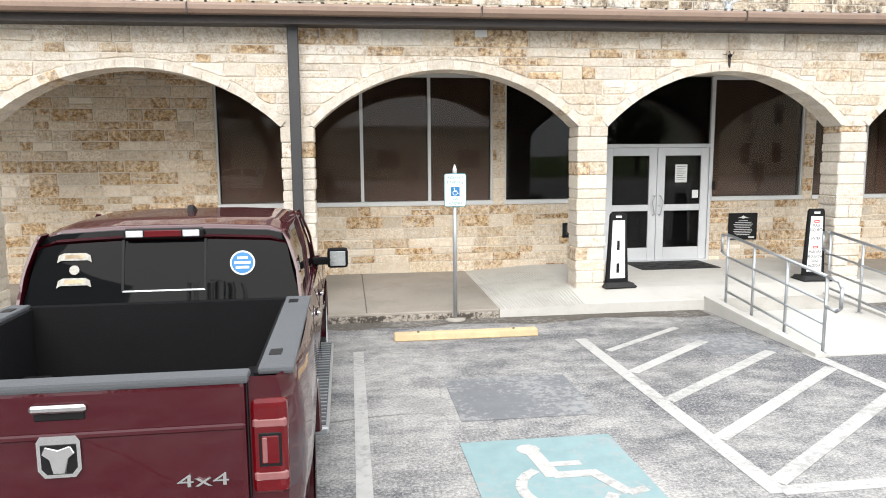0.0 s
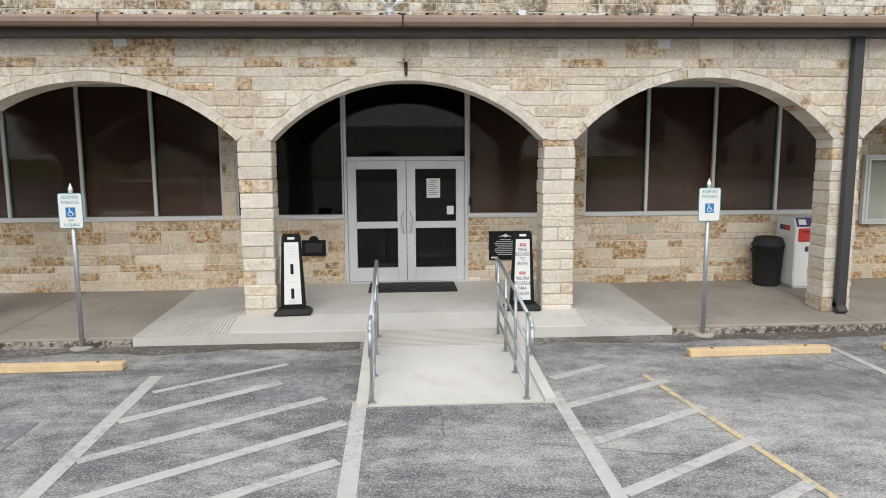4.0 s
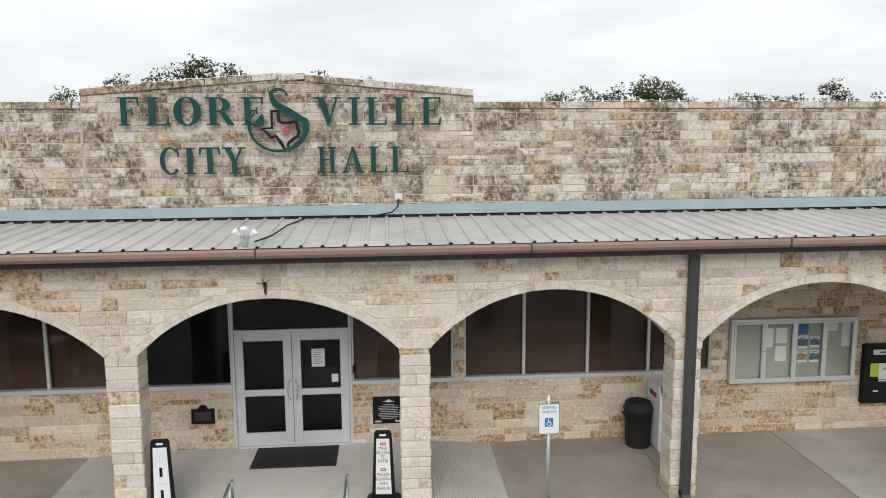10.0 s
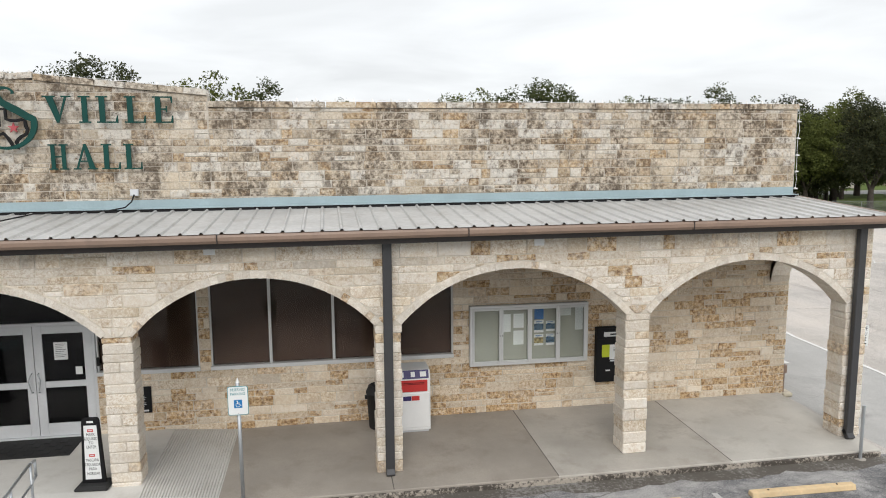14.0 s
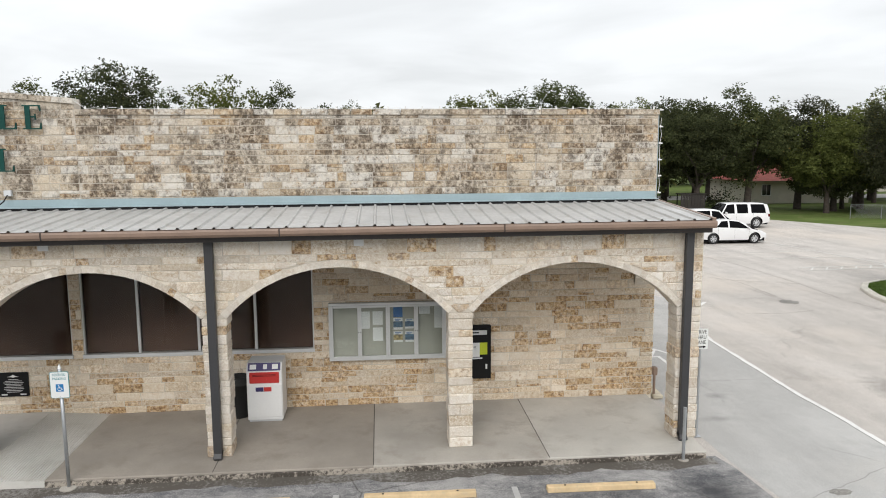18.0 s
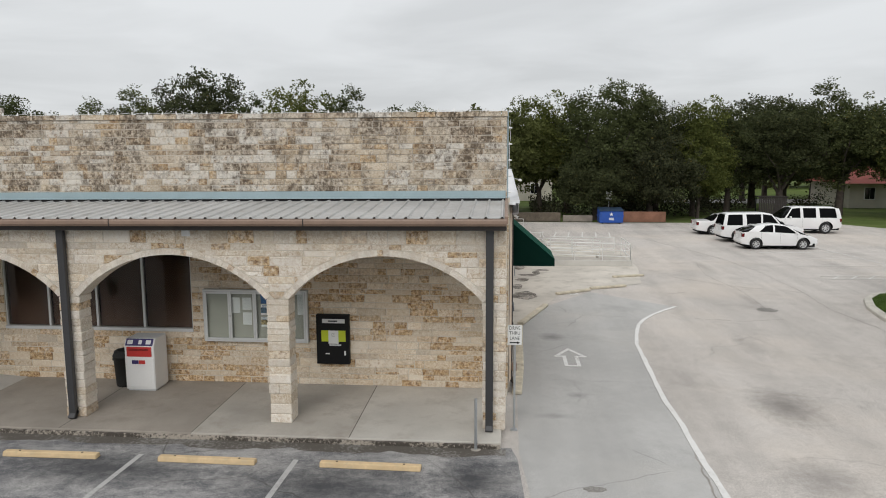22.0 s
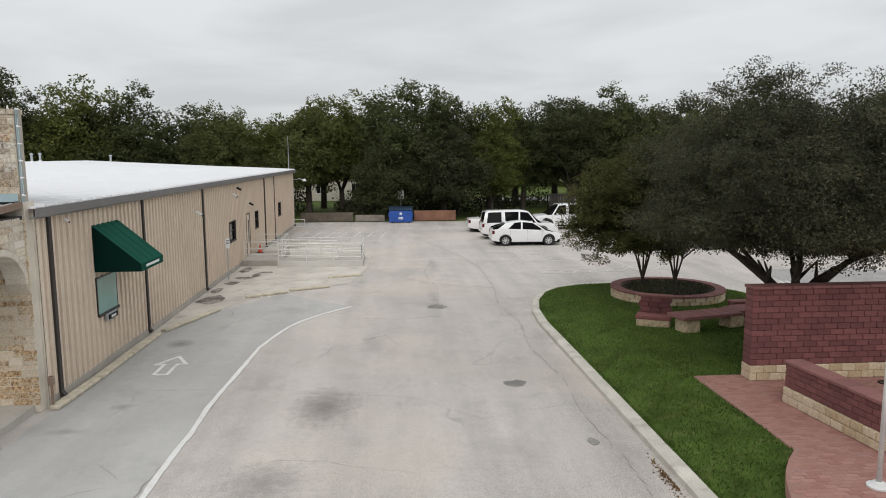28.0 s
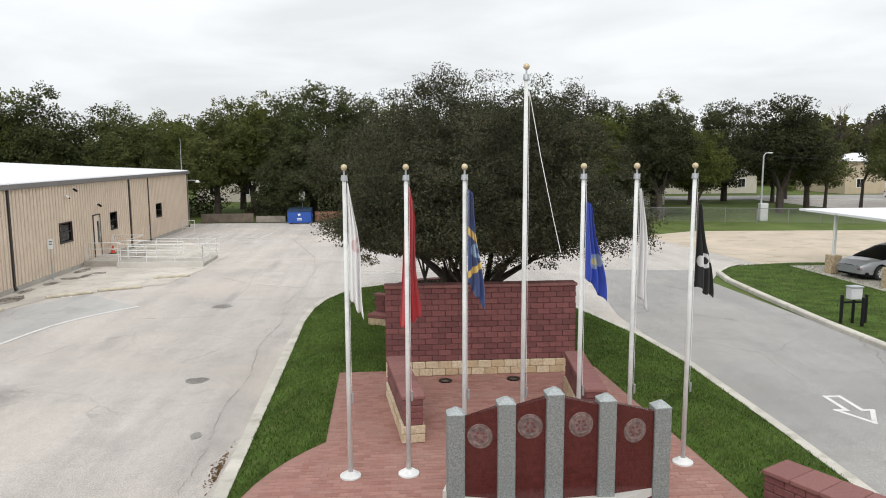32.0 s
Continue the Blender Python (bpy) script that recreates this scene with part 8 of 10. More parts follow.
PAVER_ONE, PAVER_ALL = paver_mat("clay_paver", True), paver_mat("clay_pavers", False)
PAVERS = []
row, y = 0, -2.9
while y < 12.0:
    x = 34.7 + (0.11 if row % 2 else 0)
    while x < 42.5:
        if inside(x + 0.11, y + 0.055, PLAZA) and inside(x, y + 0.055, PLAZA) and inside(x + 0.22, y + 0.055, PLAZA):
            PAVERS.append((x, y))
        x += 0.22
    row, y = row + 1, y + 0.11


def paver_shape():
    g, w, h, t = 0.003, 0.22, 0.11, 0.006
    v = [(g, g, -0.02), (w - g, g, -0.02), (w - g, h - g, -0.02), (g, h - g, -0.02), (g + t, g + t, 0.0), (w - g - t, g + t, 0.0), (w - g - t, h - g - t, 0.0), (g + t, h - g - t, 0.0)]
    return v, [(4, 5, 6, 7), (0, 1, 5, 4), (1, 2, 6, 5), (2, 3, 7, 6), (3, 0, 4, 7)]


# ---- split-block walls ----
def block_wall(name, m, L, T, rows, label, cap=True, courses_base=2, hb=0.16, h=0.118, w=0.30):
    """A straight garden wall along x: buff split blocks below, red ones above, red caps. Each block is a part."""
    o = thing(name, m, label, "wall", "memorial walls")
    total = courses_base * hb + rows * h
    part("core", box(0.02, L - 0.02, 0.02, T - 0.02, 0, total), MORTAR_RED, o)
    z = 0.0
    shapes = {}
    rr = random.Random(len(label) + int(L * 100))
    for k in range(courses_base + rows):
        base = k < courses_base
        hh, ww = (hb, 0.30) if base else (h, w)
        out = 0.035 if base else 0.0
        x = -0.001 if k % 2 else -ww / 2
        while x < L - 0.03:
            a, c = max(0.0, x), min(L, x + ww)
            if c - a > 0.04:
                key = (base, round(c - a, 2), rr.randrange(2))
                if key not in shapes:
                    bb = box(0.004, c - a - 0.004, -out, T + out, 0.004, hh - 0.004, 0.012)
                    for vv in bb.verts:
                        vv.co.y += rr.uniform(-0.006, 0.006)
                    shapes[key] = part("block", bb, BUFF_ONE if base else RED_ONE, o)
                    ob = shapes[key]
                else:
                    ob = new("block", shapes[key].data)
                    ob.parent = o
                end = out if base else 0.0
                ob.location = (a, 0, z)
            x += ww
        z += hh
    if cap:
        n = max(1, round(L / 0.42))
        for k in range(n):
            part("cap_block", box(-0.02 + (L + 0.04) * k / n + 0.003, -0.02 + (L + 0.04) * (k + 1) / n - 0.003, -0.03, T + 0.03, z, z + 0.065, 0.01), CAP_ONE, o)
    return o




def one_mat(name, lo, hi, rel, spot):
    m, n, l, bs = nodes_of(name)
    c = ramp(n, l, n.new("ShaderNodeObjectInfo").outputs["Random"], [(0.0, lo), (1.0, hi)])
    c = mixc(n, l, rng_map(n, l, noise_node(n, l, 22, 6, 0.7), 0.4, 0.68, 0, 0.6), c, spot)
    l.new(c, bs.inputs["Base Color"])
    bs.inputs["Roughness"].default_value = 0.92
    bump(n, l, bs, noise_node(n, l, 32, 7, 0.7), rel, 0.012)
    return m


RED_ONE = one_mat("red_split_face_block", (0.135, 0.050, 0.050), (0.225, 0.085, 0.080), 0.8, (0.105, 0.042, 0.042))
CAP_ONE = one_mat("red_wall_cap", (0.21, 0.09, 0.082), (0.27, 0.12, 0.108), 0.4, (0.16, 0.075, 0.07))
BUFF_ONE = one_mat("buff_split_face_block", (0.50, 0.38, 0.24), (0.68, 0.58, 0.43), 1.0, (0.30, 0.20, 0.11))
MORTAR_RED = surf("dark_red_joint", (0.085, 0.035, 0.033), 0.95, rel=0.2)
block_wall("memorial_wall", pose(37.07, 11.63, PZ), 4.36, 0.34, 13, "tall dark red split-block wall on a buff stone base", hb=0.165, h=0.130)
d = Vector((37.36, 7.82)) - Vector((37.10, 10.30))
block_wall("seat_wall", pose(37.10, 10.30, PZ, 0, 0, math.degrees(math.atan2(d.y, d.x))), d.length, 0.34, 4, "low red block seat wall on a buff stone base")
block_wall("seat_wall", pose(40.94, 7.88, PZ, 0, 0, 84), d.length - 0.05, 0.34, 4, "low red block seat wall on a buff stone base")
block_wall("end_wall", pose(42.36, 5.15, 0.45, 0, 0, -62), 2.4, 0.55, 6, "low red block wall beside the plaza", courses_base=0)
for x in (38.38, 39.91):
    lamp = thing("ground_light", pose(x, 11.2, PZ), "round recessed light set in the red pavers", "light", "ground lights")
    part("ring", lathe([(0.10, 0.0), (0.15, 0.0), (0.15, 0.02), (0.10, 0.02), (0.10, 0.0)], 18), BLACK, lamp)
    part("lens", lathe([(0.0, 0.012), (0.10, 0.008)], 18), GLASS, lamp)

# ---- granite memorial of four panels between five posts ----
mem = thing("memorial", pose(39.22, 4.55, PZ), "polished red granite memorial panels between grey granite posts", "memorial")
POSTS = [(-1.30, 0.0, 1.82), (-0.69, -0.15, 1.99), (-0.10, -0.20, 2.11), (0.575, -0.15, 1.99), (1.345, 0.0, 1.82)]
for x, y, h in POSTS:
    p = part("post", box(x - 0.11, x + 0.11, y - 0.11, y + 0.11, 0.0, h - 0.05, 0.008), GRANITE, mem, "rough grey granite post")
    b = box(x - 0.112, x + 0.112, y - 0.112, y + 0.112, h - 0.05, h, 0.006)
    for vv in b.verts:
        if vv.co.z > h - 0.02:
            vv.co.z += 0.025
            vv.co.x, vv.co.y = x + (vv.co.x - x) * 0.25, y + (vv.co.y - y) * 0.25
    part("post_top", b, GRANITE_TOP, p, "pale sawn granite top")
for (x0, y0, h0), (x1, y1, h1) in zip(POSTS, POSTS[1:]):
    a, c = Vector((x0, y0)), Vector((x1, y1))
    t = (c - a).normalized()
    n = Vector((t.y, -t.x)) * 0.05
    a, c = a + t * 0.10, c - t * 0.10
    g0, g1 = h0 - 0.10, h1 - 0.10
    v = []
    for s in (n, -n):
        v += [(a.x + s.x, a.y + s.y, 0.70), (c.x + s.x, c.y + s.y, 0.70), (c.x + s.x, c.y + s.y, g1), (a.x + s.x, a.y + s.y, g0)]
    pan = part("panel", (v, [(0, 1, 2, 3), (5, 4, 7, 6), (3, 2, 6, 7), (0, 3, 7, 4), (1, 5, 6, 2), (0, 4, 5, 1)]), RED_GRANITE, mem, "polished red granite panel")
    mid = (a + c) / 2 + n
    rot = math.degrees(math.atan2(t.y, t.x))
    zc = (g0 + g1) / 2 - 0.30
    disc = Matrix.Translation((mid.x, mid.y, zc)) @ Matrix.Rotation(radians(rot), 4, "Z") @ Matrix.Rotation(radians(90), 4, "X")
    med = part("medallion", lathe([(0.0, 0.008), (0.10, 0.008), (0.105, 0.012), (0.125, 0.012), (0.13, 0.007), (0.155, 0.007), (0.16, 0.0)], 28, disc), surf("etched_bronze", (0.22, 0.155, 0.145), 0.5, 0.3, var=0.5, big=18, fine=70, rel=0.6), pan, "round etched service medallion")
    for k in range(6):
        an = radians(60 * k)
        part("relief", ball((0.055 * math.cos(an), 0.055 * math.sin(an), 0.010), 0.020, squash=(1, 1, 0.4), n=8), BRICK_ONE, med).matrix_basis = disc
b = bmesh.new()
ring_pts = [(2.1 * math.sin(radians(a)), 1.55 - 2.0 * math.cos(radians(a))) for a in range(-44, 45, 8)]
for (ax, ay), (bx, by) in zip(ring_pts, ring_pts[1:]):
    prism([(ax, ay - 0.02), (bx, by - 0.02), (bx * 0.9, by + 0.42), (ax * 0.9, ay + 0.42)], 0.60, 0.70, "z", b)
part("plinth", b, CONCRETE_NEW, mem, "pale curved concrete plinth")
b = bmesh.new()
for (ax, ay), (bx, by) in zip(ring_pts, ring_pts[1:]):
    prism([(ax * 0.99, ay), (bx * 0.99, by), (bx * 0.88, by + 0.4), (ax * 0.88, ay + 0.4)], -0.1, 0.60, "z", b)
part("plinth_wall", b, BRICK_ONE, mem, "red block base under the plinth")
part("bed", box(-1.3, 1.3, -1.1, -0.5, -0.1, 0.55, 0.05), SOIL, mem)
r = random.Random(2)
blades("shrub", "dark low plants before the memorial", [(39.22 + r.uniform(-1.1, 1.1), 3.7 + r.uniform(-0.25, 0.25), 1.15) for _ in range(900)], 0.12, 8, LEAF_OAK, 0.02)

# ---- flagpoles and limp flags ----
def flagpole(x, top, y=6.66):
    o = thing("flagpole", pose(x, y, PZ), "silver aluminium flagpole with a gilt ball on red pavers", "flagpole", "flagpoles")
    h = top - PZ
    part("base_collar", lathe([(0.165, 0.0), (0.165, 0.025), (0.12, 0.05), (0.075, 0.085), (0.06, 0.09)], 20), POLE, o)
    part("shaft", rod((0, 0, 0.05), (0, 0, h - 0.22), 0.039, 0.030, 14), POLE, o, smooth=True)
    part("truck_cap", rod((0, 0, h - 0.24), (0, 0, h - 0.16), 0.052, 0.045, 12), GALV, o)
    part("spindle", rod((0, 0, h - 0.17), (0, 0, h - 0.07), 0.014, n=8), GALV, o)
    part("ball", ball((0, 0, h - 0.045), 0.048, n=14), GOLD, o, "gilt ball finial", smooth=True)
    part("halyard", pipe([(0.044, -0.02, h - 0.15), (0.048, -0.025, 1.3)], 0.003, 5), WHITE, o)
    part("cleat", box(0.045, 0.075, -0.045, -0.02, 1.2, 1.36, 0.006), GALV, o)
    return o


def flag(x, ztop, length, width, mat_, label, seed, y=6.62, back=0.0, tip=0.0):
    """A limp flag: tight folds at the halyard that fall into a slanting free edge. back: how far it shows behind the pole; tip: rise of its free corner."""
    r = random.Random(seed)
    ph = [r.uniform(0, 6.28) for _ in range(4)]
    v, f, nu, nv = [], [], 30, 40
    for j in range(nv + 1):
        t = j / nv
        wide = (width + back) * (0.16 + 0.84 * min(1.0, t * 1.05) ** 0.8)
        for i in range(nu + 1):
            s = i / nu
            fold = (math.sin(s * 16 + ph[0] + t * 1.2) * 0.050 + math.sin(s * 8 + t * 3 + ph[1]) * 0.035) * (0.55 + 0.45 * t)
            drop = length * t * (1.0 - tip * (1 - s)) + 0.05 * s
            hang = 0.025 * math.sin(t * 7 + ph[2]) * s
            v.append((s * wide - back * (0.3 + 0.7 * t) + hang, fold, -drop - 0.03 * math.sin(s * 11 + ph[3]) * t))
    for j in range(nv):
        for i in range(nu):
            a = j * (nu + 1) + i
            f.append((a, a + 1, a + nu + 2, a + nu + 1))
    o = part("flag", (v, f), mat_, smooth=True)
    o.matrix_basis = pose(x + 0.05, y, ztop)
    md = o.modifiers.new("cloth", "SOLIDIFY")
    md.thickness = 0.004
    return tagged(o, label, "flag", "service flags")


def cloth(name, a, bcol=None, c=None, bands=()):
    """Flag cloth with one or two printed patches, placed along its hang."""
    m, n, l, bs = nodes_of(name)
    tc = n.new("ShaderNodeTexCoord")
    w = noise_node(n, l, 60, 3, 0.5, tc.outputs["Object"])
    col = mixc(n, l, rng_map(n, l, w, 0.3, 0.7, 0, 0.25), a, tuple(x * 0.8 for x in a))
    if bcol:
        spot = n.new("ShaderNodeVectorMath")
        spot.operation = "DISTANCE"
        l.new(tc.outputs["Object"], spot.inputs[0])
        spot.inputs[1].default_value = (0.15, 0.0, -0.92)
        col = mixc(n, l, rng_map(n, l, spot.outputs["Value"], 0.115, 0.125, 1, 0), col, bcol)
        if c:
            col = mixc(n, l, rng_map(n, l, spot.outputs["Value"], 0.055, 0.062, 1, 0), col, c)
    for z0, hw, lean, bc in bands:
        # a printed ribbon that slants across the hanging cloth
        dot = n.new("ShaderNodeVectorMath")
        dot.operation = "DOT_PRODUCT"
        l.new(tc.outputs["Object"], dot.inputs[0])
        dot.inputs[1].default_value = (lean, 0, 1)
        off = n.new("ShaderNodeMath")
        off.operation = "SUBTRACT"
        l.new(dot.outputs["Value"], off.inputs[0])
        off.inputs[1].default_value = z0
        mag = n.new("ShaderNodeMath")
        mag.operation = "ABSOLUTE"
        l.new(off.outputs[0], mag.inputs[0])
        col = mixc(n, l, rng_map(n, l, mag.outputs[0], hw, hw + 0.008, 1, 0), col, bc)
    l.new(col, bs.inputs["Base Color"])
    bs.inputs["Roughness"].default_value = 0.75
    bs.inputs["Sheen Weight"].default_value = 0.2
    return m


XS = [36.49, 37.40, 38.28, 39.20, 40.10, 40.93, 41.85]
for k, x in enumerate(XS):
    flagpole(x, 6.97 if k == 3 else 5.50)
flag(36.49, 5.22, 2.00, 0.22, cloth("white_flag_cloth", (0.78, 0.78, 0.78), (0.68, 0.56, 0.56), (0.74, 0.72, 0.72)), "limp white flag with a faint red emblem", 1, tip=0.14)
flag(37.40, 5.20, 2.00, 0.15, cloth("red_flag_cloth", (0.38, 0.010, 0.018)), "limp scarlet red flag", 2, y=6.74, back=0.16, tip=-0.10)
flag(38.28, 5.12, 1.78, 0.25, cloth("navy_flag_cloth", (0.02, 0.045, 0.16), (0.25, 0.36, 0.50), (0.05, 0.10, 0.26), ((-0.62, 0.055, 1.0, (0.60, 0.42, 0.10)), (-1.30, 0.05, -0.8, (0.60, 0.42, 0.10)))), "limp navy blue flag with yellow emblem", 3, tip=0.20)
flag(40.10, 4.92, 1.52, 0.33, cloth("blue_flag_cloth", (0.012, 0.045, 0.36), (0.20, 0.27, 0.42), (0.45, 0.38, 0.20)), "limp royal blue flag with a gold and white crest", 4, tip=0.24)
flag(40.93, 5.12, 1.92, 0.21, cloth("ivory_flag_cloth", (0.70, 0.70, 0.70)), "limp white flag, faded", 5, tip=0.16)
flag(41.85, 4.90, 1.46, 0.32, cloth("black_flag_cloth", (0.008, 0.008, 0.009), (0.60, 0.60, 0.60), (0.02, 0.02, 0.02)), "limp black flag with a white round emblem", 6, tip=0.10)
tagged(part("halyard_rope", pipe([(39.24, 6.62, 6.55), (39.42, 6.6, 5.6), (39.62, 6.6, 4.7), (39.75, 6.6, 4.15)], 0.006, 5), WHITE), "slack white halyard rope of the tall pole", "rope")

# ---- round planter with two small trees, block table and bench ----
pl = thing("planter", pose(39.4, 22.15, 0.28), "round buff stone planter with a red block cap", "planter")
n = 30
for k in range(n):
    for c in range(3):
        a = 2 * math.pi * (k + 0.5 * (c % 2)) / n
        bb = box(-1.85 * math.pi / n + 0.004, 1.85 * math.pi / n - 0.004, -0.16, 0.16, c * 0.14 + 0.003, c * 0.14 + 0.137, 0.012)
        part("block", bb, BUFF_ONE, pl).matrix_basis = pose(1.85 * math.sin(a), -1.85 * math.cos(a), 0, 0, 0, math.degrees(a))
    a = 2 * math.pi * k / n
    part("cap_block", box(-1.9 * math.pi / n + 0.003, 1.9 * math.pi / n - 0.003, -0.19, 0.19, 0.42, 0.475, 0.01), CAP_ONE, pl).matrix_basis = pose(1.85 * math.sin(a), -1.85 * math.cos(a), 0, 0, 0, math.degrees(a))
part("soil", lathe([(1.75, 0.0), (1.75, 0.36), (0.8, 0.42), (0.0, 0.42)], 24), SOIL, pl)
r = random.Random(6)
blades("shrub", "low dark plants in the round planter", [(39.4 + 1.5 * math.cos(a) * q, 22.15 + 1.5 * math.sin(a) * q, 0.68) for a, q in ((r.uniform(0, 6.28), r.random() ** 0.5) for _ in range(2600))], 0.13, 9, LEAF_OAK, 0.02)
bench = thing("block_bench", pose(36.55, 17.35, 0.42, 0, 0, -28), "red block garden bench with a high end on a buff base", "bench")
part("base", box(0, 0.95, 0, 0.42, -0.1, 0.30, 0.02), BUFF, bench)
part("seat", box(-0.02, 1.0, -0.02, 0.45, 0.30, 0.42, 0.015), BRICK_CAP, bench)
for k in range(4):
    for j in range(3):
        part("block", box(j * 0.3 + (0.06 if k % 2 else 0), j * 0.3 + 0.29 + (0.06 if k % 2 else 0), 0.42, 0.66, 0.30 + k * 0.15, 0.445 + k * 0.15, 0.012), RED_ONE, bench)
part("cap_block", box(-0.02, 1.0, 0.40, 0.68, 0.90, 0.97, 0.01), CAP_ONE, bench)
table = thing("block_table", pose(37.45, 16.1, 0.42, 0, 0, 14), "angled red block table top on buff block legs", "table")
for k in range(6):
    part("top_block", box(k * 0.34 + 0.003, k * 0.34 + 0.337, -0.05, 0.75, 0.50, 0.60, 0.012), CAP_ONE, table)
for k in range(5):
    part("top_block", box(2.04 + 0.003 + k * 0.3, 2.04 + 0.297 + k * 0.3, 0.15 + k * 0.10, 0.85 + k * 0.10, 0.505, 0.60, 0.012), CAP_ONE, table)
for x, y in ((0.15, 0.05), (1.8, 0.2), (3.1, 0.5)):
    part("leg", box(x, x + 0.5, y, y + 0.5, -0.1, 0.5, 0.02), BUFF, table)
block_wall("block_screen", pose(39.7, 17.7, 0.4, 0, 0, 3), 1.9, 0.3, 4, "low red block screen wall behind the table", courses_base=1)

# ---- trees ----
def tree_mesh(seed, H, trunk, rx, rz, zc, clumps, per, leaf, bark_r, forks=5, spread=0.55, flat=1.0, lobes=30, cx=0.0, tri=False, tuft=0.06, rzd=None):
    """Tapered trunk with limbs, and a crown of leaf sprays round the limb ends. Returns trunk bmesh and crown (verts, faces)."""
    r = random.Random(seed)
    nr = np.random.RandomState(seed)
    t = bmesh.new()
    ends = []
    base = Vector((0, 0, 0))
    top = Vector((r.uniform(-0.1, 0.1) * rx * 0.3, r.uniform(-0.1, 0.1) * rx * 0.3, trunk))
    rod(base + Vector((0, 0, -0.2)), top, bark_r * 1.25, bark_r * 0.9, 9, t, False)
    for k in range(forks):
        a = 2 * math.pi * (k + r.uniform(-0.3, 0.3)) / forks
        p = top + Vector((0, 0, -r.uniform(0, 0.25) * trunk))
        rad = bark_r * r.uniform(0.45, 0.65)
        d = Vector((math.cos(a) * spread, math.sin(a) * spread, 1)).normalized()
        L = max(0.5, zc - trunk) * r.uniform(0.34, 0.42)
        for s in range(3):
            q = p + d * L
            if (q.xy.length / rx) ** 2 + ((q.z - zc) / rz) ** 2 > 0.55 and q.z > zc:
                break
            if q.xy.length > 0.62 * rx:
                break
            rod(p, q, rad, rad * 0.68, 7, t, False)
            for b_ in range(2):
                e = (d + Vector((r.uniform(-1, 1), r.uniform(-1, 1), r.uniform(-0.3, 0.6))) * 0.8).normalized()
                w = q + e * L * r.uniform(0.5, 0.8)
                if (w.xy.length / rx) ** 2 + ((w.z - zc) / rz) ** 2 < 0.5:
                    rod(q, w, rad * 0.45, rad * 0.15, 5, t, False)
            p, rad = q, rad * 0.68
            d = (d + Vector((math.cos(a) * 0.25, math.sin(a) * 0.25, 0.1)) + Vector((r.uniform(-0.4, 0.4), r.uniform(-0.4, 0.4), r.uniform(-0.2, 0.2)))).normalized()
    # lobes of the crown, then leaf clumps over each lobe: uneven outline with gaps
    u = nr.normal(size=(lobes, 3))
    u /= np.linalg.norm(u, axis=1)[:, None]
    rad = nr.uniform(0.30, 0.80, lobes)
    lc = u * rad[:, None]
    lr = nr.uniform(0.18, 0.34, lobes)
    pick = nr.randint(0, lobes, clumps)
    w = nr.normal(size=(clumps, 3))
    w /= np.linalg.norm(w, axis=1)[:, None]
    c = lc[pick] + w * (lr[pick] * nr.uniform(0.55, 1.0, clumps) ** 0.5)[:, None]
    # the underside is flatter than the dome
    c[:, :2] *= np.where(c[:, 2:3] < 0, 1 + 0.30 * np.minimum(1, -c[:, 2:3]), 1.0)
    c *= np.where(c[:, 2:3] < 0, np.array([[rx, rx, rzd or rz * 0.72 * flat]]), np.array([[rx, rx, rz]]))
    c += np.array([cx, 0, zc])
    size = nr.uniform(0.6, 1.2, clumps) * rx * tuft
    n = clumps * per
    cc, ss = np.repeat(c, per, 0), np.repeat(size, per)
    off = np.clip(nr.normal(size=(n, 3)), -1.35, 1.35) * ss[:, None] * np.array([1, 1, 0.7])
    p = cc + off
    d = off / (np.linalg.norm(off, axis=1)[:, None] + 1e-6) + nr.normal(size=(n, 3)) * 0.7 + np.array([0, 0, -0.25])
    d /= np.linalg.norm(d, axis=1)[:, None]
    s = np.cross(d, nr.normal(size=(n, 3)) * 0.7 + np.array([0, 0, 1.0]))
    s /= np.linalg.norm(s, axis=1)[:, None] + 1e-6
    ll = leaf * nr.uniform(0.6, 1.35, n)
    d, s = d * ll[:, None], s * (ll * 0.30)[:, None]
    if tri:
        verts = np.stack([p, p + d + s, p + d * 0.8 - s * 1.3], 1).reshape(-1, 3)
        return t, (verts.tolist(), [(3 * i, 3 * i + 1, 3 * i + 2) for i in range(n)])
    verts = np.stack([p, p + d * 0.5 + s, p + d, p + d * 0.5 - s], 1).reshape(-1, 3)
    return t, (verts.tolist(), [(4 * i, 4 * i + 1, 4 * i + 2, 4 * i + 3) for i in range(n)])


def tree(m, seed, leafmat, label, group="trees", **kw):
    o = thing("tree", m, label, "tree", group)
    t, c = tree_mesh(seed, **kw)
    part("trunk", t, BARK, o, smooth=True)
    part("crown", c, leafmat, o)
    return o


tree(pose(39.45, 14.0, 0.5), 21, LEAF_OAK, "broad dark evergreen oak with many low limbs", H=7.6, trunk=1.35, rx=4.5, rz=3.65, rzd=1.25, zc=3.75, clumps=5200, per=104, leaf=0.055, bark_r=0.27, forks=6, spread=0.95, lobes=190, cx=-0.02, tuft=0.034, tri=True)
tree(pose(38.6, 22.5, 0.66), 33, LEAF_MID, "small multi-stemmed tree in the round planter", "planter trees", H=6, trunk=0.35, rx=2.6, rz=2.8, rzd=1.75, zc=2.75, clumps=1700, per=84, leaf=0.066, bark_r=0.07, forks=6, spread=0.3, lobes=72, cx=-0.45, tuft=0.046, tri=True)
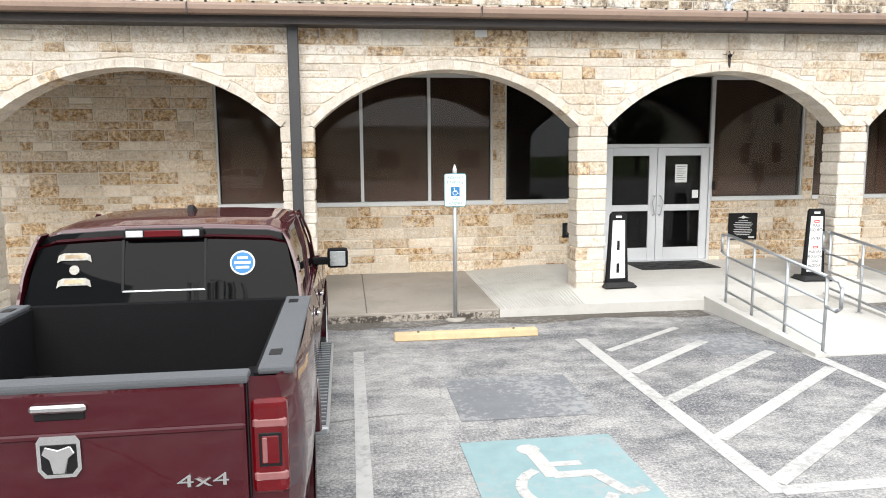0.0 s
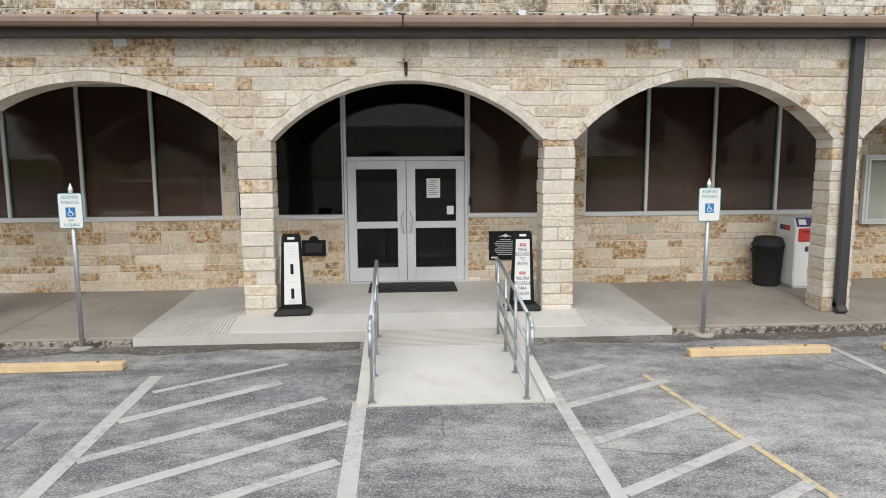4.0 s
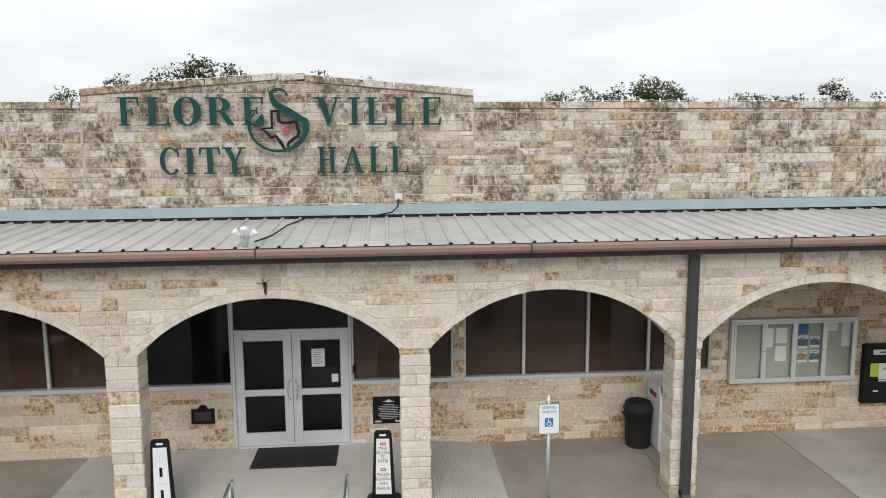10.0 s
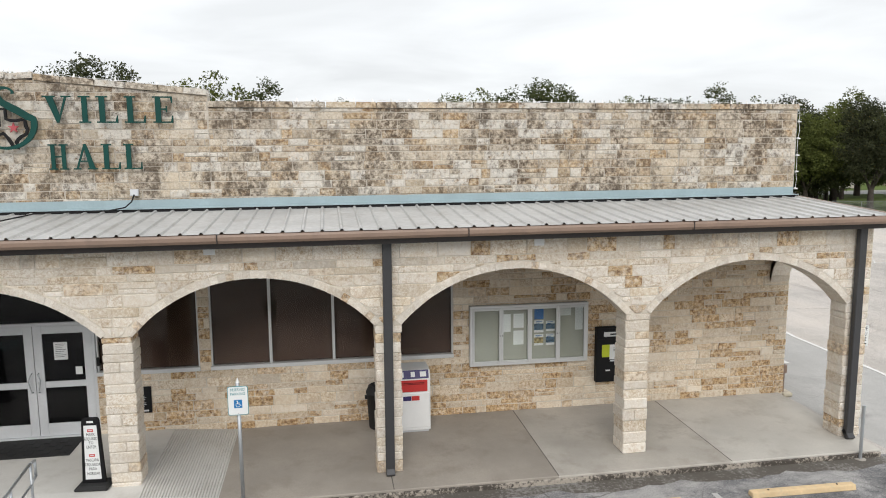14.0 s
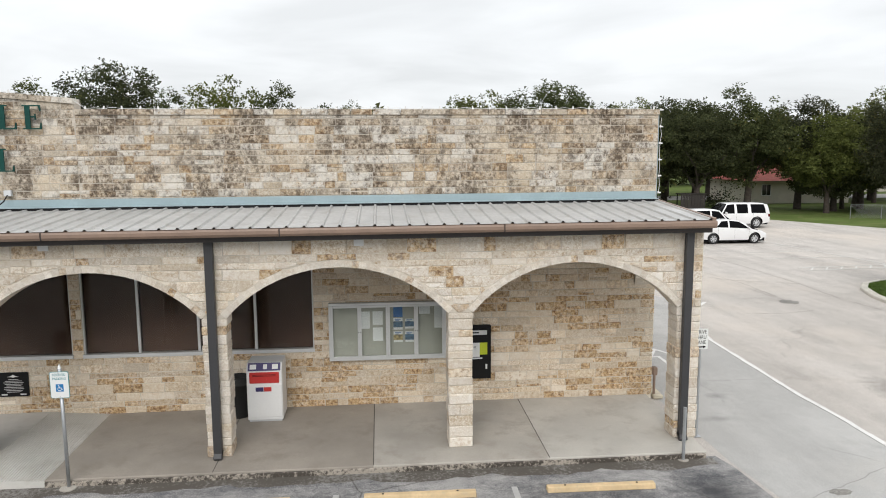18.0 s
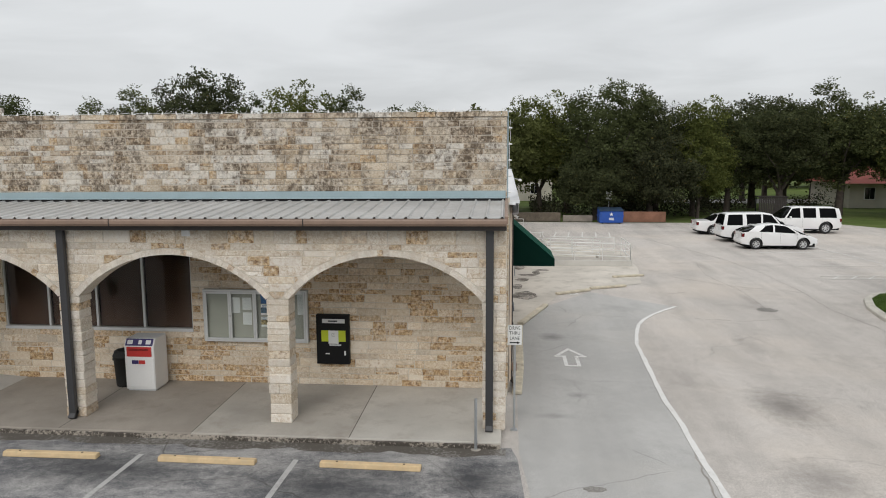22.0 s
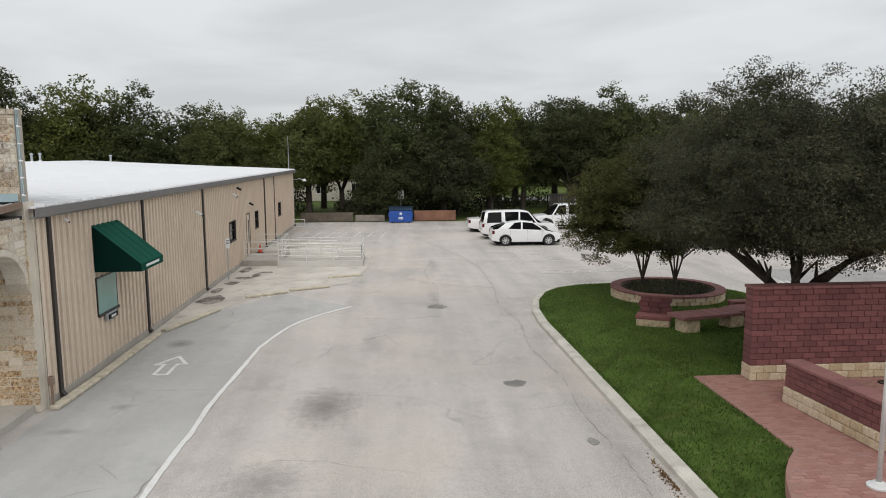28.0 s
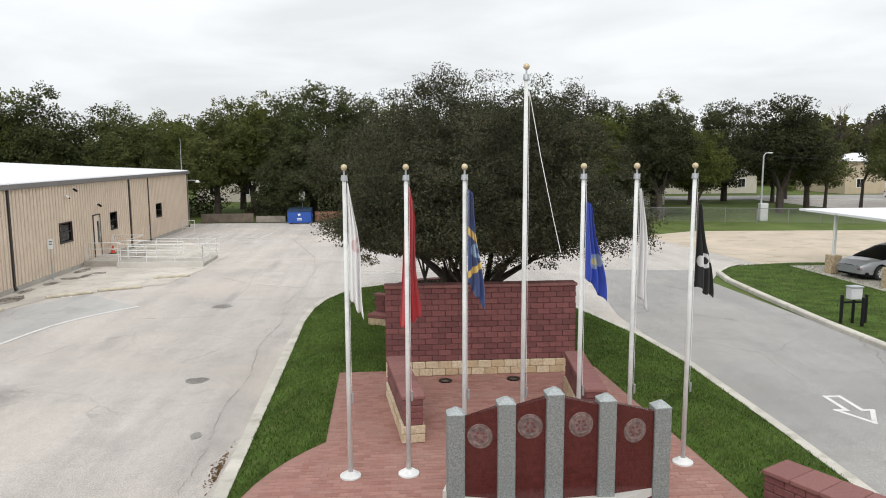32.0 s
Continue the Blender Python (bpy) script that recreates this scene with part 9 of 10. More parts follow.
tree(pose(39.6, 21.9, 0.66), 35, LEAF_OAK, "small multi-stemmed tree in the round planter", "planter trees", H=6, trunk=0.35, rx=2.5, rz=3.2, rzd=1.6, zc=2.9, clumps=1600, per=84, leaf=0.066, bark_r=0.07, forks=6, spread=0.3, lobes=64, cx=0.3, tuft=0.048, tri=True)
# far woods: a few kinds, copied with turns and sizes
KINDS = []
for seed, lm, lab, kw in (
        (41, WOOD_DARK, "tall dark oak at the wood's edge", dict(H=12, trunk=2.6, rx=4.7, rz=5.2, rzd=3.9, zc=6.6, clumps=900, per=27, leaf=0.215, tri=True, lobes=56, tuft=0.05, bark_r=0.30)),
        (42, WOOD_MID, "tall green elm at the wood's edge", dict(H=12, trunk=3.0, rx=4.2, rz=5.6, rzd=4.1, zc=6.4, clumps=900, per=27, leaf=0.215, tri=True, lobes=56, tuft=0.05, bark_r=0.28)),
        (43, WOOD_LIGHT, "yellow-green hackberry tree at the wood's edge", dict(H=11, trunk=2.0, rx=4.0, rz=4.8, rzd=3.7, zc=5.4, clumps=900, per=27, leaf=0.215, tri=True, lobes=56, tuft=0.05, bark_r=0.22)),
        (44, WOOD_DARK, "wide low dark tree at the wood's edge", dict(H=9, trunk=1.6, rx=5.2, rz=4.3, rzd=3.0, zc=4.2, clumps=900, per=27, leaf=0.215, tri=True, lobes=56, tuft=0.05, bark_r=0.30, spread=0.8))):
    KINDS.append((tree(pose(0, 0, 0), seed, lm, lab, "woodland trees", **kw), kw["zc"] + kw["rz"]))
SPOTS = [(-20.7, 64, 11.9, 1), (-17.6, 65, 11.3, 0), (-13.6, 64, 12.8, 1), (-8.9, 65, 14.9, 0), (-4.2, 64, 12.0, 1), (1.0, 64, 12.8, 2), (5.2, 64, 12.7, 1), (10.0, 68, 10.6, 3), (14.0, 64, 10.9, 1), (17.6, 66, 9.6, 2),
         (21.6, 64, 11.3, 1), (24.6, 66, 11.8, 2), (30.6, 63, 13.0, 0), (35.4, 65, 11.6, 0), (38.6, 64, 11.0, 2), (42.2, 66, 10.8, 1), (46.6, 65, 11.6, 0), (52.4, 66, 12.9, 1), (-28.5, 64, 12.6, 0), (27.4, 68, 11.8, 1), (49.6, 72, 11.4, 0),
         (58.4, 67, 12.0, 0), (61.8, 57.5, 11.0, 0), (64.6, 66, 12.4, 1), (66.0, 69, 9.6, 2), (72.0, 74, 9.6, 1), (76.0, 62.4, 12.0, 0), (80.2, 64.7, 10.2, 1), (88, 62, 11.0, 1), (95, 70, 12, 0), (29.2, 60.0, 7.0, 3), (34.0, 60.5, 8.2, 3), (38.5, 62.0, 7.6, 2), (17.0, 61.5, 7.0, 1), (58.0, 61.5, 10.0, 2), (63.0, 66.5, 9.4, 2),
         (-36, 68, 12, 1), (-45, 66, 12, 0), (105, 66, 12, 1), (114, 70, 12, 0), (47.5, 75, 12.5, 0), (34.5, 72, 12.3, 1), (22, 74, 11.0, 0), (12, 76, 11.2, 1), (54.0, 90, 12.5, 0), (67, 90, 12.0, 1), (79, 80, 13, 0), (50.0, 86, 12.0, 1), (60.0, 90, 12.5, 3), (70.5, 84, 10.5, 0), (74.5, 78, 8.5, 3), (83.0, 76, 10.0, 2), (88.0, 82, 11.0, 0), (60.0, 63.5, 8.0, 3), (43.5, 78, 11.5, 3), (66.5, 60.0, 8.5, 2)]
r = random.Random(77)
used = set()
for x, y, h, k in SPOTS:
    kind, full = KINDS[k]
    s = h / full
    m = pose(x, y, -0.05, 0, 0, r.uniform(0, 360))
    if k not in used:
        used.add(k)
        kind.scale = (s, s, s)
        kind.matrix_basis = m @ Matrix.Diagonal((s, s, s, 1))
    else:
        c = copy_thing(kind, m)
        w = s * r.uniform(0.92, 1.12)
        c.scale = (w, w, s)


def bare_tree(x, y, h, seed):
    """A leafless tree: a trunk that forks again and again into thin twigs."""
    r = random.Random(seed)
    b = bmesh.new()
    def grow(p, d, L, rad, depth):
        q = p + d * L
        rod(p, q, rad, rad * 0.66, 6 if depth > 2 else 4, b, False)
        if depth:
            for k in range(r.choice((2, 3))):
                e = (d + Vector((r.uniform(-1, 1), r.uniform(-1, 1), r.uniform(-0.2, 0.6))) * 0.62).normalized()
                grow(q, e, L * r.uniform(0.62, 0.86), rad * 0.62, depth - 1)
    grow(Vector((0, 0, -0.1)), Vector((0.03, 0, 1)), h * 0.24, h * 0.018, 6)
    o = thing("tree", pose(x, y, 0), "leafless grey tree with bare twigs at the wood's edge", "tree", "woodland trees")
    part("trunk", b, BARK, o, "bare grey trunk and branches")


bare_tree(87.0, 66.0, 11.6, 3)
bare_tree(84.0, 67.5, 11.8, 8)
# undergrowth joined along the wood's foot
nr = np.random.RandomState(12)
n = 80000
x, y = nr.uniform(-45, 100, n), 63 + nr.uniform(0, 12, n)
gap = (np.sin(x * 0.21 + 1) + np.sin(x * 0.53 + 4)) * 0.5
keep = (x < 54) & (gap > -0.6) & ~((x > 20.8) & (x < 23.8)) & ~((x > 41) & (x < 62) & (y < 70))
x, y = x[keep], y[keep]
n = len(x)
z = np.abs(nr.normal(0, 1.1, n)) * (1.3 + 0.8 * np.sin(x * 0.7)) + 0.1
p = np.stack([x, y, z], 1)
d = nr.normal(size=(n, 3))
d /= np.linalg.norm(d, axis=1)[:, None]
s = np.cross(d, nr.normal(size=(n, 3)))
s /= np.linalg.norm(s, axis=1)[:, None]
ll = 0.24 * nr.uniform(0.6, 1.3, n)
d, s = d * ll[:, None], s * (ll * 0.32)[:, None]
verts = np.stack([p, p + d * 0.5 + s, p + d, p + d * 0.5 - s], 1).reshape(-1, 3)
tagged(part("undergrowth", (verts.tolist(), [(4 * i, 4 * i + 1, 4 * i + 2, 4 * i + 3) for i in range(n)]), LEAF_OAK), "dark shrubs and undergrowth at the foot of the wood", "shrubs", kind="stuff")
# far woods that close the horizon
nr = np.random.RandomState(19)
n = 70000
x = nr.uniform(-140, 260, n)
y = 118 + nr.uniform(0, 14, n)
tall = 9.5 + 2.2 * np.sin(x * 0.11) + 1.4 * np.sin(x * 0.37 + 2) + 0.9 * np.sin(x * 0.9)
z = tall * nr.uniform(0, 1, n) ** 0.7
p = np.stack([x, y, z], 1)
d = nr.normal(size=(n, 3))
d /= np.linalg.norm(d, axis=1)[:, None]
s = np.cross(d, nr.normal(size=(n, 3)))
s /= np.linalg.norm(s, axis=1)[:, None]
d, s = d * 0.95, s * 0.55
verts = np.stack([p, p + d + s, p + d * 0.8 - s], 1).reshape(-1, 3)
tagged(part("far_woods", (verts.tolist(), [(3 * i, 3 * i + 1, 3 * i + 2) for i in range(n)]), LEAF_MID), "far belt of green woods along the horizon", "woods", kind="stuff")

# ---- along the hall's east side ----
WX = HALL_X1
def side_window(name, y0, y1, z0, z1, label, glass, back):
    w = thing(name, pose(WX, y0, z0), label, "window", kind="structure")
    W, H = y1 - y0, z1 - z0
    dx = 0.02 if glass is TEAL_GLASS else 0.05
    b = box(-0.10, dx, 0, 0.05, 0, H, 0.004)
    box(-0.10, dx, W - 0.05, W, 0, H, 0.004, b)
    box(-0.10, dx + 0.002, 0.05, W - 0.05, H - 0.05, H, 0.004, b)
    box(-0.10, 0.06, -0.02, W + 0.02, -0.03, 0.04, 0.004, b)
    part("window_frame", b, DARK_TRIM, w)
    if back is not GREY_ROOM:
        part("meeting_rail", box(-0.06, -0.02, 0.05, W - 0.05, H * 0.48, H * 0.48 + 0.04), DARK_TRIM, w)
    pz = 0.012 if glass is TEAL_GLASS else -0.05
    part("pane", box(pz, pz + 0.007, 0.05, W - 0.05, 0.04, H - 0.05), glass, w).visible_shadow = False
    # flat sheet for the room; its darkness or lightness is only colour
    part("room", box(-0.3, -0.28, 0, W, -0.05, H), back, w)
    return w


# opaque green pane, the sky's bright reflection mixed into its base colour
TEAL_GLASS = glass_dark("sky_toned_green_glass", (0.24, 0.44, 0.40), 0.05)
# pale colour that imitates a lit room behind the service window
GREY_ROOM = surf("pale_room_sheet", (0.34, 0.46, 0.44), 0.8, var=0.5, big=2.5, rel=0.0)
side_window("window_5", 16.0, 17.35, 1.42, 2.46, "drive-through service window with green glass", TEAL_GLASS, GREY_ROOM)
dr = thing("service_drawer", pose(WX + 0.04, 16.68, 1.22), "dark metal cash drawer under the service window", "drawer")
part("case", box(0.0, 0.08, -0.36, 0.36, 0.0, 0.19, 0.01), GALV, dr)
part("front", box(0.08, 0.10, -0.30, 0.30, 0.03, 0.16, 0.004), BLACK, dr)
part("label", box(0.101, 0.104, -0.16, 0.16, 0.06, 0.12), PAPER, dr)
for k, (y0, y1, z0, z1) in enumerate((OPEN[1], OPEN[3], OPEN[4])):
    side_window("window_%d" % (6 + k), y0, y1, z0, z1, "small dark-framed window in the tan siding", PANE_DOOR, ROOM)
sd = thing("door_2", pose(WX, 35.2, 0.28), "tan side door with a narrow dark glass light", "door", kind="structure")
part("frame", box(-0.08, 0.04, 0.0, 0.06, 0, 2.28), DARK_TRIM, sd)
part("frame", box(-0.08, 0.04, 0.89, 0.95, 0, 2.28), DARK_TRIM, sd)
part("frame_head", box(-0.08, 0.04, 0.06, 0.89, 2.22, 2.28), DARK_TRIM, sd)
leaf = part("door_leaf", box(-0.05, 0.0, 0.06, 0.89, 0.0, 2.22, 0.004), SIDING, sd)
part("light", box(-0.001, 0.004, 0.55, 0.76, 0.7, 1.9), GLASS_DOOR, leaf)
part("handle", rod((0.0, 0.80, 1.0), (0.06, 0.80, 1.0), 0.03), GALV, leaf)
# green awning
aw = thing("awning", pose(WX, 15.92, 2.62), "dark green canvas wedge awning over the service window", "awning")
CANVAS = surf("green_canvas", (0.005, 0.072, 0.047), 0.8, var=0.15, big=2, fine=90, rel=0.2, spec=0.1)
# the same canvas for the awning's sides, darkened to paint in their shade
CANVAS_SHADED = surf("shaded_green_canvas", (0.003, 0.020, 0.015), 0.85, var=0.1, big=2, fine=90, rel=0.2, spec=0.05)
AW, AO, AH = 1.75, 1.22, 1.22
part("top_cloth", ([(0.03, 0, AH), (0.03, AW, AH), (AO, AW, 0.20), (AO, 0, 0.20), (0.03, 0, AH - 0.012), (0.03, AW, AH - 0.012), (AO, AW, 0.19), (AO, 0, 0.19)], [(0, 3, 2, 1), (4, 5, 6, 7), (0, 1, 5, 4), (3, 7, 6, 2), (0, 4, 7, 3), (1, 2, 6, 5)]), CANVAS, aw)
for y in (0.0, AW):
    part("side_cloth", prism([(0.03, 0.0), (AO, 0.0), (AO, 0.195), (0.03, AH - 0.01)], y - 0.004, y + 0.004, "y"), CANVAS_SHADED, aw)
vl = part("valance", box(AO - 0.004, AO + 0.004, 0, AW, 0.0, 0.20), CANVAS, aw)
part("text_bar", box(AO + 0.005, AO + 0.007, 0.35, AW - 0.35, 0.07, 0.14), PAPER, vl, "white lettering band")
for k in range(4):
    part("seam_line", pipe([(0.04, AW * (k + 0.5) / 4, AH + 0.002), (AO, AW * (k + 0.5) / 4, 0.203)], 0.004, 5), CANVAS, aw)
# cameras and lamps on the wall
def camera_dome(y, z, label, lamp=False, size=1.0):
    o = thing("security_camera" if not lamp else "wall_lamp", pose(WX + 0.04, y, z), label, "camera" if not lamp else "lamp", "wall fittings")
    part("bracket", box(0.0, 0.14, -0.03, 0.03, 0.0, 0.06, 0.008), WHITE, o)
    b = rod((0.10, 0, 0.0), (0.30, -0.12, -0.10), 0.055)
    part("housing", b, WHITE if not lamp else BLACK, o)
    part("lens", rod((0.29, -0.115, -0.095), (0.315, -0.13, -0.105), 0.04), BLACK, o)
    o.scale = (size, size, size)
    return o


camera_dome(14.35, 4.14, "small white security camera on the siding", size=0.55)
camera_dome(25.5, 3.40, "white security camera on a bracket on the siding")
camera_dome(31.9, 3.75, "white security camera on a bracket on the siding")
camera_dome(35.7, 3.10, "dark lamp over the side door", True)
camera_dome(32.8, 4.05, "small red alarm lamp on the siding", True)
ml = thing("corner_lamp", pose(WX + 0.05, 53.6, 3.75), "white flood lamp on an arm at the hall's far corner", "lamp")
part("arm", pipe([(0, 0, 0), (0.5, 0, 0.05), (0.75, 0, -0.02)], 0.025), GALV, ml)
part("head", lathe([(0.0, 0.10), (0.10, 0.08), (0.18, -0.08), (0.0, -0.12)], 14, Matrix.Translation((0.85, 0, -0.05))), WHITE, ml, smooth=True)
ms = thing("aerial_mast", pose(WX - 0.25, 53.5, 4.5), "thin metal aerial mast on the hall corner", "mast")
part("mast", rod((0, 0, 0), (0, 0, 2.6), 0.03, 0.015), GALV, ms)
part("foot", box(-0.08, 0.08, -0.08, 0.08, 0.0, 0.06), GALV, ms)
for x, y in ((7.05, 43.1), (6.65, 45.0), (9.4, 49.4)):
    zr = RIDGE + 0.11 - (x - 5.86) * sl
    vp = thing("roof_vent", pose(x, y, zr), "grey metal vent pipe on the white roof", "vent pipe", "roof vents")
    part("pipe", rod((0, 0, -0.05), (0, 0, 0.50), 0.07), GALV, vp)
    part("cap", lathe([(0.11, 0.48), (0.11, 0.54), (0.0, 0.60)], 14), GALV, vp)
    part("boot", lathe([(0.16, -0.04), (0.10, 0.08), (0.07, 0.10)], 14), ROOF_WHITE, vp)
APRON = surf("dirty_apron", (0.57, 0.53, 0.47), 0.9, var=0.2, big=0.5, fine=30, rel=0.3, dirt=(0.24, 0.215, 0.18))
# concrete edging beside the wall, painted dull yellow
EDGE = surf("faded_yellow_kerb", (0.58, 0.52, 0.405), 0.9, var=0.28, big=4, dirt=(0.34, 0.31, 0.265), rel=0.6)
for k, (a, c, w) in enumerate((((21.75, 12.9), (21.84, 15.0), 0.24), ((21.84, 15.02), (21.86, 17.2), 0.24), ((21.86, 17.22), (21.90, 19.6), 0.24), ((21.95, 19.9), (22.95, 23.0), 0.22), ((23.5, 25.2), (24.95, 26.2), 0.20), ((25.0, 26.5), (26.6, 27.25), 0.20), ((26.36, 29.45), (27.88, 30.05), 0.18), ((22.3, 40.5), (24.2, 41.2), 0.18), ((22.3, 43.5), (24.2, 44.0), 0.18))):
    d = Vector((c[0] - a[0], c[1] - a[1]))
    o = part("kerb_stone", box(0, d.length - 0.02, -w / 2, w / 2, 0.0, 0.10, 0.025), EDGE if k < 7 else KERB)
    o.matrix_basis = pose(a[0], a[1], 0.0, 0, 0, math.degrees(math.atan2(d.y, d.x)))
    tagged(o, "faded yellow concrete kerb stone by the drive", "kerb stone", "drive kerb stones")
sheet([(21.6, 19.9), (22.0, 20.0), (23.0, 23.2), (23.6, 25.2), (25.0, 26.3), (27.4, 28.0), (28.0, 32.2), (28.2, 38), (24, 44), (21.6, 44)], 0.010, "apron", APRON, "dirty concrete apron beside the hall", "apron")
# rear ramp with landing and rails
rr = thing("rear_ramp", pose(0, 0, 0), "concrete wheelchair ramp and landing at the side door", "ramp", kind="structure")
part("landing", box(21.60, 23.5, 33.6, 37.4, 0.0, 0.28, 0.01), CONCRETE, rr)
v = [(23.5, 33.0, 0), (27.8, 33.0, 0), (27.8, 34.6, 0), (23.5, 34.6, 0), (23.5, 33.0, 0.28), (27.8, 33.0, 0.16), (27.8, 34.6, 0.16), (23.5, 34.6, 0.28)]
part("slope", (v, [(4, 5, 6, 7), (0, 1, 5, 4), (1, 2, 6, 5), (2, 3, 7, 6), (3, 0, 4, 7)]), CONCRETE, rr)
part("turn", box(26.4, 27.8, 34.6, 36.2, 0.0, 0.16, 0.01), CONCRETE, rr)
part("edge", box(23.5, 27.8, 32.9, 33.0, 0.0, 0.30, 0.01), CONCRETE_NEW, rr)


def fence_rail(pts, label, h=0.95, group="rear ramp rails"):
    o = thing("handrail", pose(pts[0][0], pts[0][1], pts[0][2]), label, "handrail", group)
    for (ax, ay, az), (bx, by, bz) in zip(pts, pts[1:]):
        a, c = Vector((ax, ay, az)) - Vector(pts[0]), Vector((bx, by, bz)) - Vector(pts[0])
        for q in (1.0, 0.66, 0.33):
            part("rail", rod(a + Vector((0, 0, h * q)), c + Vector((0, 0, h * q)), 0.02, n=8), RAIL, o)
        n = max(1, round((c - a).length / 1.4))
        for k in range(n + 1):
            p = a.lerp(c, k / n)
            part("post", rod(p, p + Vector((0, 0, h)), 0.022, n=8), RAIL, o)
    return o


RAIL = surf("white_painted_rail", (0.70, 0.70, 0.68), 0.5, 0.1, var=0.1, rel=0.02)
RL = "pale galvanised rail of the rear wheelchair ramp"
fence_rail([(23.55, 33.05, 0.28), (27.75, 33.05, 0.16), (27.75, 36.1, 0.16)], RL)
fence_rail([(23.55, 34.55, 0.28), (26.4, 34.55, 0.18)], RL)
fence_rail([(21.75, 33.65, 0.28), (23.45, 33.65, 0.28)], RL)
fence_rail([(21.75, 37.3, 0.28), (23.45, 37.3, 0.28), (23.45, 34.7, 0.28)], RL)
fence_rail([(24.0, 37.8, 0.0), (27.6, 37.6, 0.0)], RL)
fence_rail([(21.8, 51.2, 0.0), (22.7, 51.2, 0.0)], RL, 0.8)
cn = thing("traffic_cone", pose(22.0, 36.6, 0.28), "small red traffic cone on the landing", "traffic cone")
part("base", box(-0.17, 0.17, -0.17, 0.17, 0.0, 0.03, 0.008), BLACK, cn)
part("cone", lathe([(0.13, 0.03), (0.03, 0.45), (0.0, 0.45)], 16), surf("cone_red", (0.62, 0.07, 0.03), 0.6), cn)
part("band", lathe([(0.091, 0.20), (0.072, 0.28)], 16), PAPER, cn)
# signs and posts
def post_sign(x, y, h, w, hh, label, rot=0.0, lines=(), face=None, arrow_=False):
    o = thing("sign_post", pose(x, y, 0.0, 0, 0, rot), label, "sign", "sign posts")
    part("post", rod((0, 0.02, 0), (0, 0.02, h), 0.026), GALV, o, "galvanised steel post")
    part("foot", box(-0.07, 0.07, -0.05, 0.09, 0.0, 0.015), GALV, o)
    p = part("plate", prism(plate(w, hh, 0.015), -0.010, -0.005, "y"), face or PAPER, o)
    p.location = (0, 0, h - hh / 2)
    for k, t in enumerate(lines):
        part("lettering", turned(words(t, 0.105, 0.0006), Matrix.Translation((0, -0.0112, hh * 0.34 - k * 0.105)) @ Matrix.Diagonal((0.80, 1, 1, 1))), BLACK, p)
    if arrow_:
        part("arrow", prism([(-0.10, -0.172), (0.05, -0.172), (0.05, -0.188), (0.11, -0.160), (0.05, -0.132), (0.05, -0.148), (-0.10, -0.148)], -0.013, -0.0105, "y"), BLACK, p)
    if not lines:
        for k in range(3):
            part("text_bar", box(-w * 0.32, w * 0.32, -0.0125, -0.0102, hh * 0.25 - k * 0.07, hh * 0.25 - k * 0.07 + 0.03), BLACK, p)
    return o


post_sign(21.66, 10.72, 2.22, 0.285, 0.41, "white drive-through lane sign with a black arrow on a steel post", 0, ("DRIVE", "THRU", "LANE"), None, True)
post_sign(21.85, 29.6, 1.9, 0.2, 0.45, "narrow white sign on a post beside the hall", 40)
pb = thing("bollard_post", pose(20.92, 9.68, 0.0), "plain weathered steel post before the kerb", "post")
part("post", rod((0, 0, 0), (0, 0, 1.02), 0.030), GALV, pb)
part("footing", lathe([(0.10, -0.01), (0.10, 0.012), (0.0, 0.015)], 14), CONCRETE, pb)
gp = thing("gas_pipe", pose(21.68, 13.02, 0.0), "rusty utility pipe and meter at the wall corner", "pipe")
part("riser", rod((0, 0, 0), (0, 0, 0.75), 0.03), GUTTER, gp)
part("meter", box(-0.06, 0.06, -0.06, 0.06, 0.55, 0.75, 0.02), GUTTER, gp)
# ---- dumpster, barrier walls, sign at the rear ----
BLUE_BIN = surf("blue_dumpster_paint", (0.012, 0.075, 0.36), 0.5, var=0.15, big=3, rel=0.05, dirt=(0.03, 0.06, 0.18))
dp = thing("dumpster", pose(30.05, 56.7, 0), "blue steel dumpster with a dark lid at the lot's end", "dumpster")
part("tub", prism([(-0.75, 0.08), (0.75, 0.08), (0.75, 1.20), (-0.75, 1.02)], -0.97, 0.97, "x", None, 0.02), BLUE_BIN, dp)
for x in (-0.5, 0.5):
    part("lid", prism([(-0.80, 1.05), (0.78, 1.24), (0.78, 1.29), (-0.80, 1.10)], x - 0.48, x + 0.48, "x"), surf("dark_lid_%d" % int(x * 10 + 6), (0.03, 0.06, 0.11), 0.6), dp, "dark plastic lid")
for x in (-0.98, 0.98):
    part("lift_pocket", box(x - 0.06, x + 0.06, -0.5, 0.5, 0.55, 0.72, 0.01), BLUE_BIN, dp)
part("star_mark", prism([(0.17 * (1 if k % 2 == 0 else 0.42) * math.sin(radians(36 * k)), 0.78 + 0.17 * (1 if k % 2 == 0 else 0.42) * math.cos(radians(36 * k))) for k in range(10)], -0.758, -0.752, "y"), PAPER, dp)
for k in range(2):
    part("text_bar", box(-0.20, 0.20, -0.758, -0.752, 0.42 - k * 0.12, 0.49 - k * 0.12), PAPER, dp)
for x in (-0.7, 0.7):
    part("skid", box(x - 0.06, x + 0.06, -0.7, 0.7, 0.0, 0.09), BLACK, dp)
post_sign(30.1, 58.1, 2.6, 0.5, 0.75, "grey notice sign on a post behind the dumpster", 0)
BARRIER = surf("brown_barrier", (0.13, 0.105, 0.08), 0.9, var=0.3, big=1.5, fine=20, rel=0.3, dirt=(0.20, 0.17, 0.13))
